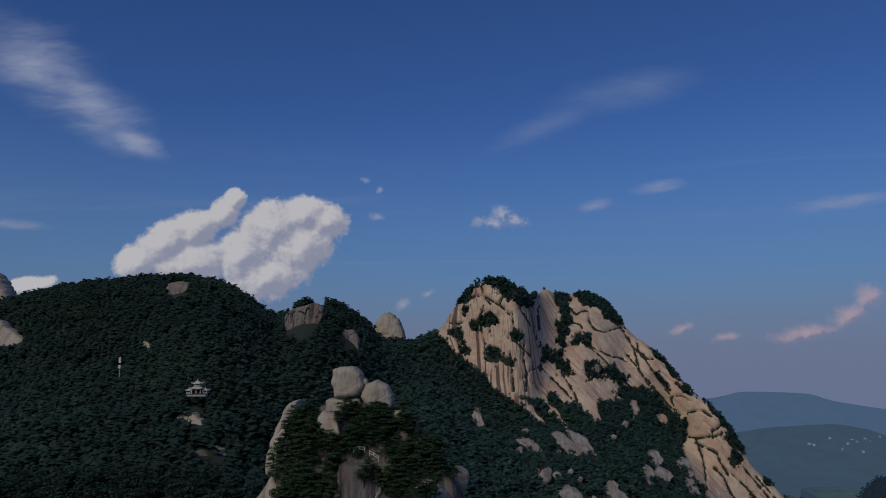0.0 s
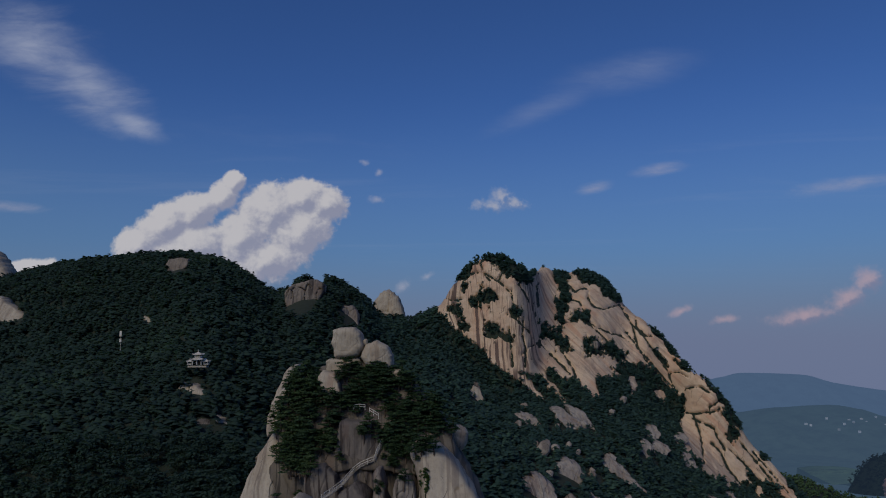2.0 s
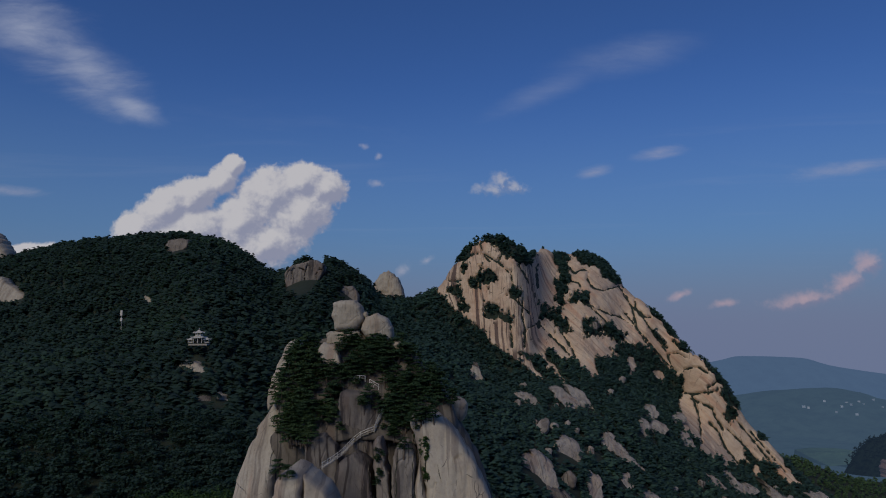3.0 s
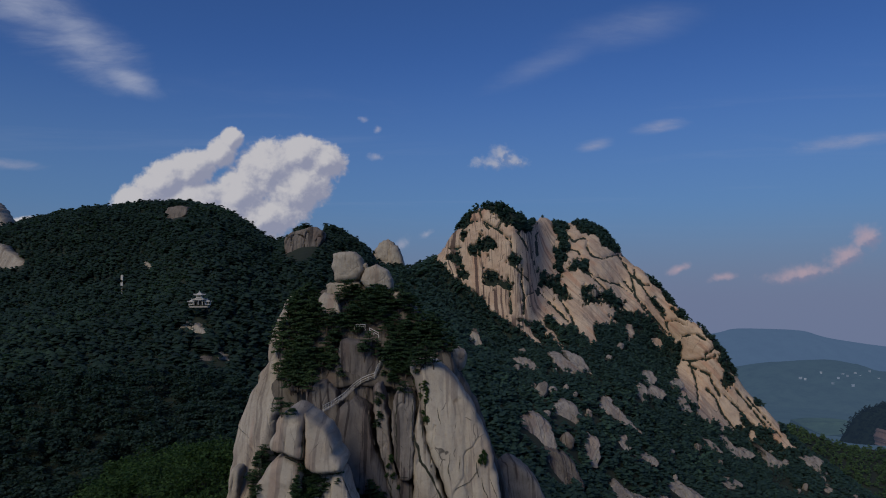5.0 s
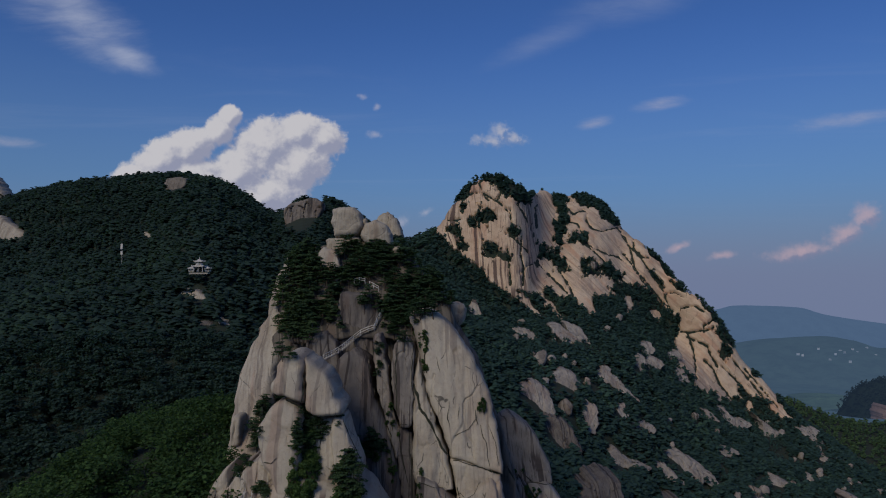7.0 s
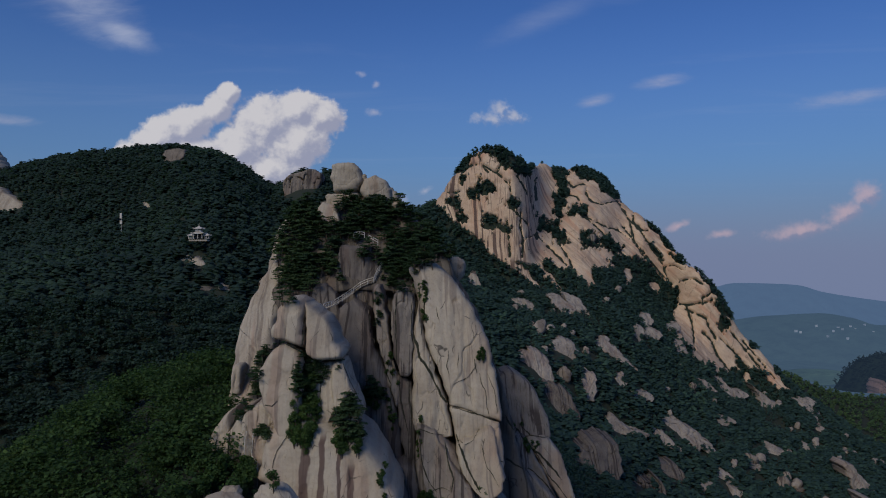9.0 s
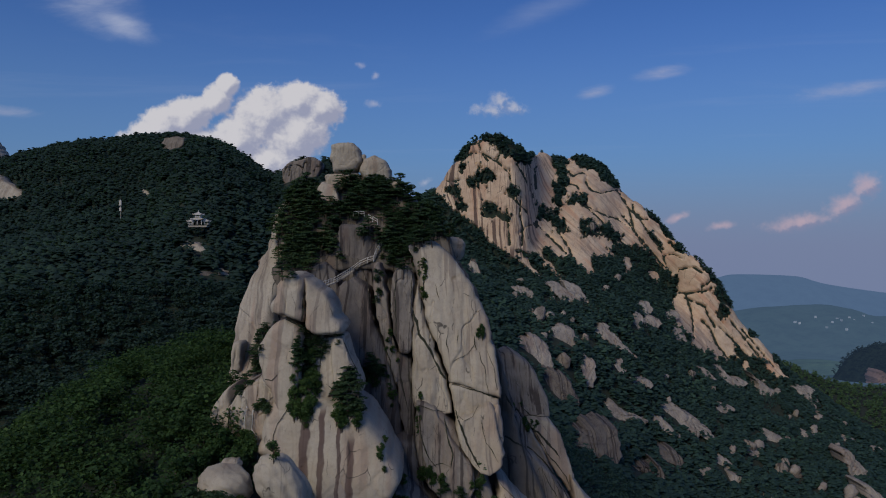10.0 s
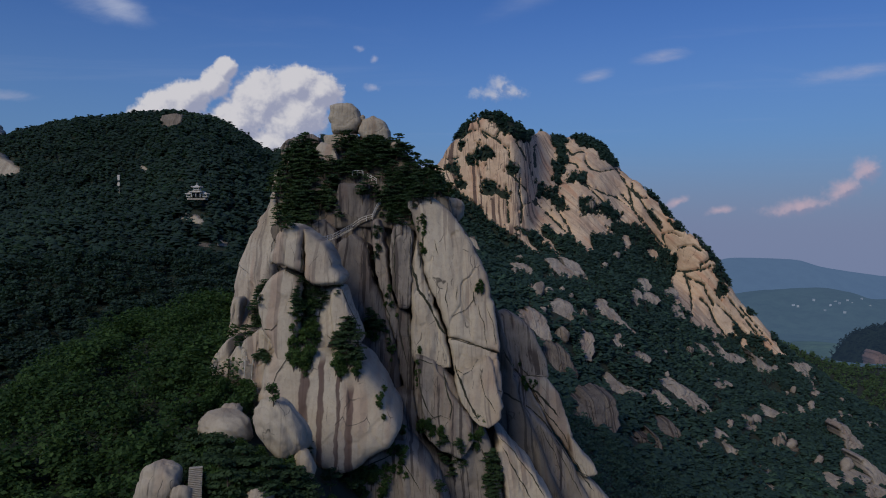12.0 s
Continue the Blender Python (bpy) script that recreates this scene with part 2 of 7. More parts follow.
M_ROCK = material("pinnacle_granite", granite((0.425, 0.378, 0.305), (0.355, 0.305, 0.24), (0.13, 0.10, 0.088), (0.30, 0.19, 0.14), 9.0, 0.45))
M_CRAG = material("dark_crag_granite", granite((0.23, 0.20, 0.17), (0.17, 0.145, 0.12), (0.07, 0.06, 0.055), (0.17, 0.11, 0.085), 12.0, 0.95))
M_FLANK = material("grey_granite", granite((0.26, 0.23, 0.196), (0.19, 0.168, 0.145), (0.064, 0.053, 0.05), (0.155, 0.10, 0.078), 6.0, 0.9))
M_DOME = material("stained_granite", granite((0.425, 0.378, 0.305), (0.37, 0.32, 0.25), (0.105, 0.07, 0.062), (0.33, 0.22, 0.16), 9.0, 0.15, (), ((-25.97, 0.90, -63.54), (-22.69, 0.62, -63.54), (-19.39, 0.36, -65.04), (-17.21, 0.72, -69.04))))
M_BOULDER = material("boulder_granite", granite((0.40, 0.358, 0.29), (0.335, 0.29, 0.228), (0.17, 0.14, 0.11), (0.28, 0.19, 0.13), 6.0, 0.35))
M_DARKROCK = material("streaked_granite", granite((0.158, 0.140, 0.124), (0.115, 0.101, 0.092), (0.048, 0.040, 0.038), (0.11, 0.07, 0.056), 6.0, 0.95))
M_PEAK = material("peak_granite", granite((0.60, 0.465, 0.335), (0.50, 0.355, 0.25), (0.105, 0.072, 0.062), (0.46, 0.22, 0.13), 22.0, 0.92, (70.0, 150.0, 0.8)))
M_OUTCROP = material("outcrop_granite", granite((0.325, 0.295, 0.262), (0.23, 0.205, 0.185), (0.10, 0.085, 0.08), (0.22, 0.15, 0.125), 11.0, 0.7, (60.0, 120.0, 0.7)))
# backing rock: moss, plus the shade of the gaps put into a darker colour
M_CREVICE = material("moss_and_shade_rock", granite((0.15, 0.13, 0.105), (0.11, 0.095, 0.08), (0.05, 0.045, 0.04), (0.11, 0.07, 0.05), 8.0, 0.9))
# joint strips: plants and the shade of open cracks in one dark colour
M_JOINT_DARK = material("joint_dark", plain((0.022, 0.026, 0.016), (0.035, 0.034, 0.024), 0.8, 1.0, 0.1))
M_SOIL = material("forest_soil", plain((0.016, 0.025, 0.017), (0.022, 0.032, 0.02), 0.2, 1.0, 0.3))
# blue raised in the leaf colour for the haze over the slopes
M_HAZED_LEAF = material("hazed_leaves", foliage((0.033, 0.069, 0.064), (0.051, 0.101, 0.085), (0.080, 0.151, 0.100), 0.05))
# dark pines, with the high hill's shade and blue haze in their colour
M_SHADED_PINES = material("pine_forest", foliage((0.029, 0.051, 0.048), (0.037, 0.070, 0.056), (0.056, 0.102, 0.069), 0.03))
# brighter copy of the forest leaves; the slope's sunlight is in the colour
M_SUNLIT_LEAF = material("sunlit_leaves", foliage((0.051, 0.093, 0.048), (0.086, 0.147, 0.064), (0.128, 0.200, 0.083), 0.02))
M_PINE = material("pine_needles", foliage((0.025, 0.050, 0.027), (0.050, 0.090, 0.043), (0.081, 0.125, 0.053), 0.15))
M_BROAD = material("broad_leaves", foliage((0.030, 0.062, 0.023), (0.057, 0.111, 0.035), (0.101, 0.169, 0.054), 0.08))
M_BARK = material("bark", plain((0.07, 0.05, 0.038), (0.11, 0.085, 0.065), 2.0, 0.95))
M_STONE = material("pale_stone", plain((0.58, 0.56, 0.51), (0.42, 0.40, 0.36), 1.5, 0.8))
M_STEP = material("stone_step", plain((0.36, 0.33, 0.28), (0.25, 0.22, 0.19), 2.0, 0.9))
M_TILE = material("roof_tile", plain((0.50, 0.48, 0.44), (0.36, 0.35, 0.33), 1.0, 0.7))
# near black: shade of the pavilion's openings as a colour
M_OPENING_SHADE = material("opening_shade", plain((0.03, 0.03, 0.03), (0.05, 0.05, 0.045), 1.0, 0.9))
# second colour of each: haze, given off by the surface itself
M_FAR = material("far_hills", haze_paint((0.025, 0.04, 0.03), (0.042, 0.074, 0.122), 1.0))
M_MIDHILL = material("valley_woods", haze_paint((0.014, 0.022, 0.016), (0.010, 0.018, 0.032), 1.0))
M_MIDCLIFF = material("red_cliff", haze_paint((0.22, 0.15, 0.13), (0.010, 0.018, 0.032), 1.0))
M_FARTHER = material("farther_hills", haze_paint((0.015, 0.025, 0.028), (0.068, 0.116, 0.205), 1.0))
M_FARLIGHT = material("far_walls", haze_paint((0.33, 0.33, 0.33), (0.042, 0.074, 0.122), 1.0))
M_FIELD = material("valley_fields", haze_paint((0.05, 0.085, 0.04), (0.042, 0.074, 0.122), 0.75))

# ---- ground: a sheet drawn through lines that cross the land from left to right, near to far ----
LINES = [
    # near foot, below the descent
    [(-61.6, 60.0, -101.2), (-43.7, 70.0, -100.2), (-30.5, 72.0, -96.1), (-26.2, 75.0, -86.4), (-15.5, 75.0, -85.2), (-8.7, 78.0, -97.8), (1.4, 80.0, -109.2), (28.8, 85.0, -113.8), (57.3, 90.0, -118.3), (110.9, 90.0, -126.1)],
    # spur in front, with the lightest trees
    [(-111.2, 110.0, -90.4), (-86.0, 140.0, -81.1), (-85.5, 160.0, -74.5), (-81.0, 178.0, -70.0), (-72.2, 192.0, -66.4), (-59.4, 200.0, -63.6), (-47.0, 215.0, -71.5), (-31.5, 225.0, -80.1), (-14.4, 235.0, -89.4), (13.7, 240.0, -94.4), (45.8, 260.0, -119.8), (97.4, 290.0, -159.5), (184.4, 320.0, -200.6), (391.3, 320.0, -243.0)],
    # gully behind it
    [(-191.6, 190.0, -106.5), (-131.9, 215.0, -98.5), (-120.2, 225.0, -90.6), (-106.9, 235.0, -81.8), (-92.1, 245.0, -75.9), (-71.8, 255.0, -73.4), (-53.8, 265.0, -83.2), (-18.4, 300.0, -98.6), (19.4, 340.0, -101.2), (51.8, 380.0, -116.2), (109.8, 465.0, -142.7), (145.7, 435.0, -170.9), (195.5, 430.0, -190.1), (247.1, 430.0, -204.1), (308.9, 420.0, -224.2), (488.2, 400.0, -261.4)],
    # middle of the slopes
    [(-320.6, 320.0, -76.7), (-198.2, 325.0, -57.1), (-165.0, 335.0, -55.0), (-138.9, 342.0, -54.1), (-106.0, 350.0, -51.7), (-76.4, 350.0, -69.7), (-48.9, 350.0, -75.2), (-24.1, 395.0, -73.7), (7.6, 430.0, -71.7), (45.4, 470.0, -87.8), (86.0, 490.0, -102.4), (122.7, 497.0, -125.4), (213.3, 555.0, -168.3), (247.5, 555.0, -190.5), (287.9, 508.0, -202.2), (327.1, 500.0, -219.0), (585.6, 480.0, -298.1)],
    # pavilion knoll, then the foot of the high faces
    [(-559.5, 560.0, -47.8), (-353.0, 580.0, -22.1), (-275.1, 560.0, -13.9), (-218.9, 530.0, -12.4), (-144.0, 425.0, -24.7), (-120.5, 430.0, -30.0), (-95.8, 440.0, -37.7), (-69.7, 500.0, -41.5), (-38.9, 640.0, -32.2), (-4.2, 735.0, -2.4), (29.2, 705.0, -34.4), (66.1, 685.0, -53.4), (117.1, 668.0, -67.3), (153.6, 690.0, -67.2), (193.8, 740.0, -57.6), (250.8, 815.0, -69.2), (264.2, 748.0, -105.1), (305.7, 740.0, -158.5), (345.0, 700.0, -183.3), (366.8, 640.0, -206.8), (405.2, 620.0, -234.9), (731.3, 600.0, -338.5)],
    # crest
    [(-817.9, 820.0, 2.6), (-497.7, 820.0, 60.5), (-459.3, 820.0, 69.4), (-408.0, 820.0, 81.5), (-356.9, 820.0, 84.0), (-305.7, 820.0, 86.6), (-261.0, 820.0, 81.4), (-221.4, 815.0, 61.0), (-185.3, 810.0, 40.1), (-171.5, 805.0, 47.2), (-157.9, 800.0, 55.4), (-135.1, 795.0, 59.7), (-109.6, 790.0, 51.7), (-84.4, 785.0, 35.2), (-66.0, 785.0, 16.7), (-35.9, 800.0, 13.4), (-4.4, 785.0, 27.7), (13.6, 762.0, 50.8), (33.8, 745.0, 73.2), (47.9, 738.0, 76.7), (72.9, 728.0, 69.5), (92.9, 765.0, 61.9), (125.5, 900.0, 81.1), (151.6, 930.0, 76.3), (178.1, 935.0, 79.1), (207.5, 935.0, 71.1), (230.8, 925.0, 40.9), (242.3, 850.0, 9.1), (259.2, 835.0, -11.4), (267.6, 795.0, -34.0), (286.7, 770.0, -56.1), (304.0, 770.0, -84.0), (322.6, 770.0, -116.3), (343.9, 760.0, -139.4), (367.0, 745.0, -168.9), (388.8, 730.0, -188.4), (409.5, 715.0, -207.6), (442.2, 705.0, -225.0), (828.3, 680.0, -361.9)],
    # back of the mountain
    [(-1050.7, 1050.0, -113.0), (-639.8, 1050.0, -55.9), (-311.1, 1050.0, -56.4), (-60.9, 1000.0, -95.2), (101.3, 1050.0, -114.8), (247.1, 1150.0, -140.4), (350.6, 1050.0, -215.0), (405.4, 980.0, -250.2), (459.2, 930.0, -298.9), (565.5, 900.0, -341.3), (1073.0, 880.0, -492.5)],
    [(-1706.1, 1700.0, -345.9), (-104.2, 1700.0, -349.4), (501.1, 1500.0, -314.2), (537.0, 1300.0, -236.4), (595.6, 1250.0, -234.9), (706.5, 1300.0, -280.1), (845.4, 1350.0, -300.4), (987.0, 1350.0, -293.2), (1575.6, 1300.0, -383.9)],
    [(-2308.7, 2300.0, -472.4), (-141.1, 2300.0, -477.2), (768.6, 2300.0, -497.4), (1206.6, 2300.0, -502.1), (1440.6, 2300.0, -498.9), (2783.8, 2300.0, -520.3)],
    [(-3907.4, 3900.0, -497.3), (-238.4, 3900.0, -504.0), (1301.1, 3900.0, -506.8), (2042.3, 3900.0, -508.2), (2438.2, 3900.0, -508.9), (4710.3, 3900.0, -513.0)],
    [(-4905.2, 4900.0, -460.8), (-299.1, 4900.0, -468.5), (1633.6, 4900.0, -471.7), (5913.5, 4900.0, -478.8)],
]


def _line(points):
    a = np.array([p[0] / p[1] for p in points])
    return a, np.array([p[1] for p in points], float), np.array([p[2] for p in points], float)


LINES = [_line(l) for l in LINES]
NL = len(LINES)


def eased(x, xp, fp):
    """Smooth curve through the points (monotone cubic)."""
    xp, fp = np.asarray(xp), np.asarray(fp)
    d = np.diff(fp) / np.diff(xp)
    m = np.zeros(len(fp))
    same = d[1:] * d[:-1] > 0
    m[1:-1][same] = (2 * d[1:] * d[:-1] / np.where(same, d[1:] + d[:-1], 1))[same]
    m[0], m[-1] = d[0], d[-1]
    x = np.clip(x, xp[0], xp[-1])
    i = np.clip(np.searchsorted(xp, x) - 1, 0, len(xp) - 2)
    h = xp[i + 1] - xp[i]
    t = (x - xp[i]) / h
    return ((1 + 2 * t) * (1 - t) ** 2 * fp[i] + t * (1 - t) ** 2 * h * m[i]
            + t * t * (3 - 2 * t) * fp[i + 1] + t * t * (t - 1) * h * m[i + 1])


_aa = np.linspace(-1.3, 1.5, 2801)
_Y = np.array([eased(_aa, a, y) for a, y, z in LINES])
_Z = np.array([eased(_aa, a, z) for a, y, z in LINES])
CREST = 5
for _k in range(NL):
    _w = np.exp(-0.5 * (np.arange(-60, 61) / (22.0 if _k != CREST else 2.5)) ** 2)
    _w /= _w.sum()
    for _arr in (_Y, _Z):
        _arr[_k] = np.convolve(np.pad(_arr[_k], 60, mode="edge"), _w, "valid")


def hash2(i, j, k):
    v = np.sin(i * 127.1 + j * 311.7 + k * 74.7) * 43758.5453
    return v - np.floor(v)


def vnoise(x, y, k=0):
    i, j = np.floor(x), np.floor(y)
    fx, fy = x - i, y - j
    fx, fy = fx * fx * (3 - 2 * fx), fy * fy * (3 - 2 * fy)
    return ((hash2(i, j, k) * (1 - fx) + hash2(i + 1, j, k) * fx) * (1 - fy)
            + (hash2(i, j + 1, k) * (1 - fx) + hash2(i + 1, j + 1, k) * fx) * fy) * 2 - 1


def fbm(x, y, k=0, octaves=4, gain=0.5):
    s, a = 0.0, 1.0
    for o in range(octaves):
        s = s + a * vnoise(x * 2 ** o, y * 2 ** o, k + 7 * o)
        a *= gain
    return s


def ground(a, s):
    """Point of the sheet on bearing a (sideways over ahead), between the lines (s = 0 near ... NL - 1 far)."""
    c = np.clip((a + 1.3) / 0.001, 0, 2799.999)
    i = c.astype(int)
    f = c - i
    s = np.clip(s, 0, NL - 1.0001)
    k = s.astype(int)
    t = s - k

    def at(arr, kk):
        kk = np.clip(kk, 0, NL - 1)
        return arr[kk, i] * (1 - f) + arr[kk, i + 1] * f
    out = []
    for arr in (_Y, _Z):
        p0, p1, p2, p3 = at(arr, k - 1), at(arr, k), at(arr, k + 1), at(arr, k + 2)
        d0, d1, d2 = p1 - p0, p2 - p1, p3 - p2
        m1 = np.where((d0 * d1 > 0) & (k > 0), 2 * d0 * d1 / np.where(np.abs(d0 + d1) < 1e-9, 1, d0 + d1), 0)
        m2 = np.where(d1 * d2 > 0, 2 * d1 * d2 / np.where(np.abs(d1 + d2) < 1e-9, 1, d1 + d2), 0)
        out.append((1 + 2 * t) * (1 - t) ** 2 * p1 + t * (1 - t) ** 2 * m1 + t * t * (3 - 2 * t) * p2 + t * t * (t - 1) * m2)
    y, z = out
    x = a * y
    rough = np.clip((s - 0.5) / 2, 0.15, 1) * np.where(s > CREST + 0.5, 0, 1)
    z = z + rough * (2.5 * fbm(x / 45, y / 45, 3) + 0.8 * fbm(x / 12, y / 12, 5))
    return x, y, z


def sheet(name, a0, a1, na, s_values, mat, shape=None):
    av = np.linspace(a0, a1, na)
    A, S = np.meshgrid(av, np.asarray(s_values, float))
    x, y, z = ground(A.ravel(), S.ravel())
    if shape:
        x, y, z = shape(x, y, z, A.ravel(), S.ravel())
    return grid_mesh(name, x, y, z, na, len(s_values), mat)


def grid_mesh(name, x, y, z, na, ns, mat):
    me = bpy.data.meshes.new(name)
    idx = np.arange(na * ns).reshape(ns, na)
    f = np.stack([idx[:-1, :-1], idx[:-1, 1:], idx[1:, 1:], idx[1:, :-1]], -1).reshape(-1, 4)
    raw_mesh(me, np.stack([x, y, z], 1), f)
    me.polygons.foreach_set("use_smooth", np.ones(len(f), bool))
    me.materials.append(mat)
    return new(name, me)


def raw_mesh(me, verts, faces):
    n = faces.shape[1]
    me.vertices.add(len(verts))
    me.vertices.foreach_set("co", np.ascontiguousarray(verts, np.float32).ravel())
    me.loops.add(faces.size)
    me.loops.foreach_set("vertex_index", np.ascontiguousarray(faces, np.int32).ravel())
    me.polygons.add(len(faces))
    me.polygons.foreach_set("loop_start", np.arange(0, faces.size, n, dtype=np.int32))
    me.update(calc_edges=True)


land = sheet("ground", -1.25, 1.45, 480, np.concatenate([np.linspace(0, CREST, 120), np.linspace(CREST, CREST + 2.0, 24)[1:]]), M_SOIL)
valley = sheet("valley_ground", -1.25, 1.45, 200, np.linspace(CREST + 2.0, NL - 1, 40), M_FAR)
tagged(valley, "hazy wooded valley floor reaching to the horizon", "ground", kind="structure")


def hill_range(name, crest, depth, fall, mat, seed, label, rough=6.0):
    """A far range: its crest from left to right, and the slope that falls towards us."""
    c = np.array(crest)
    n, m = 220, 26
    t = np.linspace(0, len(c) - 1, n)
    k = np.arange(len(c))
    cx, cy, cz = (eased(t, k, c[:, i]) for i in range(3))
    q = np.concatenate([[-0.12], np.linspace(0, 1, m - 1)])[:, None]
    x = cx[None] + 0 * q
    y = cy[None] - depth * q + 40 * fbm(x / 300, q * 3 + 0 * x, seed)
    z = cz[None] - fall * np.abs(q) ** 1.25 - (q < 0) * 60 + rough * fbm(x / 160, q * 4 + 0 * x, seed + 3, 5) * np.clip(np.abs(q) * 4, 0.15, 1)
    ob = grid_mesh(name, x.ravel(), y.ravel(), z.ravel(), n, m, mat)
    return tagged(ob, label, "hills", kind="structure")


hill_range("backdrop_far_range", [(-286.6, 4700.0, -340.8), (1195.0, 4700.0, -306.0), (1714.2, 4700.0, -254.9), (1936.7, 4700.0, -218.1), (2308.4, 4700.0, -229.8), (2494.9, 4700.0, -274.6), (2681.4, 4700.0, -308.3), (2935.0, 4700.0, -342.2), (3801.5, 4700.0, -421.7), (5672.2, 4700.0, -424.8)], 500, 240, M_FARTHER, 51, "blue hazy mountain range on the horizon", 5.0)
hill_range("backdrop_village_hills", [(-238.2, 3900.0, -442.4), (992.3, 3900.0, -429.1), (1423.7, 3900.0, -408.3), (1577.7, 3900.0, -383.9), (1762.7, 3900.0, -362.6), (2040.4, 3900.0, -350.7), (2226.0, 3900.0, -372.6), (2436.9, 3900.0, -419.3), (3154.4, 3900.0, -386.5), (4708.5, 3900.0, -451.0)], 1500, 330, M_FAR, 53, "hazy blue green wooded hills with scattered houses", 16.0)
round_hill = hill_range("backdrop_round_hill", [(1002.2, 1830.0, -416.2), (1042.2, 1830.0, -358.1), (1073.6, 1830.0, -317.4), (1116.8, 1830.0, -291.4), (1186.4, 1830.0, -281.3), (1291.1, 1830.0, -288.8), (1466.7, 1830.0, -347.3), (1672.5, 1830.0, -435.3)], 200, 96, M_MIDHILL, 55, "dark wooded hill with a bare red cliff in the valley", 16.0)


def wide_ground():
    """The land behind and to both sides of the descent, out to the horizon."""
    r = np.concatenate([[0.0], np.geomspace(15, 4900, 60)])
    ang = np.radians(np.linspace(50.5, 309.0, 150))
    R, A = np.meshgrid(r, ang)
    x, y = R * np.sin(A), R * np.cos(A)
    q = np.clip(R / 2600, 0, 1)
    z = -128 - 420 * q * q * (3 - 2 * q) + np.clip(R / 60, 0, 1) * (6 * fbm(x / 80, y / 80, 81) + np.clip(R / 700, 0, 1) * 60 * fbm(x / 700, y / 700, 83))
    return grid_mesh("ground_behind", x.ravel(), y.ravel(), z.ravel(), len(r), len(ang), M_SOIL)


tagged(wide_ground(), "dark wooded land on the near side of the valley", "ground", kind="structure")
tagged(land, "dark wooded mountain ground falling away to the valley", "ground", kind="structure")


# ---- bare rock of the high peak ----
def inside(px, pz, poly):
    """Signed distance to an outline (positive inside)."""
    n = len(poly)
    d = np.full(px.shape, 1e9)
    odd = np.zeros(px.shape, bool)
    for i in range(n):
        (x1, y1), (x2, y2) = poly[i], poly[(i + 1) % n]
        ex, ey = x2 - x1, y2 - y1
        t = np.clip(((px - x1) * ex + (pz - y1) * ey) / (ex * ex + ey * ey + 1e-9), 0, 1)
        d = np.minimum(d, np.hypot(px - x1 - t * ex, pz - y1 - t * ey))
        hit = ((y1 > pz) != (y2 > pz)) & (px < ex * (pz - y1) / (ey if abs(ey) > 1e-9 else 1e-9) + x1)
        odd ^= hit
    return np.where(odd, d, -d)


def cells(x, z, k):
    """Cracked blocks: distance to the nearest joint, and a number for each block."""
    i0, j0 = np.floor(x), np.floor(z)
    d1 = np.full(x.shape, 1e9)
    d2 = np.full(x.shape, 1e9)
    ident = np.zeros(x.shape)
    for di in (-1, 0, 1):
        for dj in (-1, 0, 1):
            i, j = i0 + di, j0 + dj
            d = np.hypot(i + 0.15 + 0.7 * hash2(i, j, k) - x, j + 0.15 + 0.7 * hash2(i, j, k + 1) - z)
            near = d < d1
            d2 = np.where(near, d1, np.minimum(d2, d))
            ident = np.where(near, hash2(i, j, k + 2), ident)
            d1 = np.where(near, d, d1)
    return d2 - d1, ident


# rock and the green patches on it, in elevation: sideways and height over ahead, as seen from the descent's end
PEAK_ROCK = [(-0.0158, 0.0851), (-0.0041, 0.0992), (0.0179, 0.1180), (0.0352, 0.1336), (0.0414, 0.1476), (0.0571, 0.1601), (0.0806, 0.1585), (0.1081, 0.1359), (0.1277, 0.1320), (0.1355, 0.1398), (0.1528, 0.1351), (0.1630, 0.1257), (0.1826, 0.1296), (0.2140, 0.1225), (0.2377, 0.0959), (0.2693, 0.0755), (0.2891, 0.0520), (0.3153, 0.0182), (0.3367, 0.0079), (0.3644, -0.0134), (0.3789, -0.0410), (0.4045, -0.0852), (0.4269, -0.1043), (0.4485, -0.1281), (0.4725, -0.1551), (0.4863, -0.1790), (0.4728, -0.1757), (0.4527, -0.1559), (0.4368, -0.1519), (0.4290, -0.1614), (0.4130, -0.1439), (0.3853, -0.1478), (0.3614, -0.1358), (0.3510, -0.1200), (0.3256, -0.1081), (0.3271, -0.0883), (0.3253, -0.0646), (0.3291, -0.0370), (0.3093, -0.0251), (0.2934, -0.0093), (0.2618, -0.0014), (0.2382, -0.0093), (0.2067, -0.0053), (0.1791, -0.0092), (0.1476, -0.0029), (0.1201, 0.0050), (0.0807, 0.0067), (0.0532, 0.0302), (0.0296, 0.0538), (-0.0017, 0.0757)]
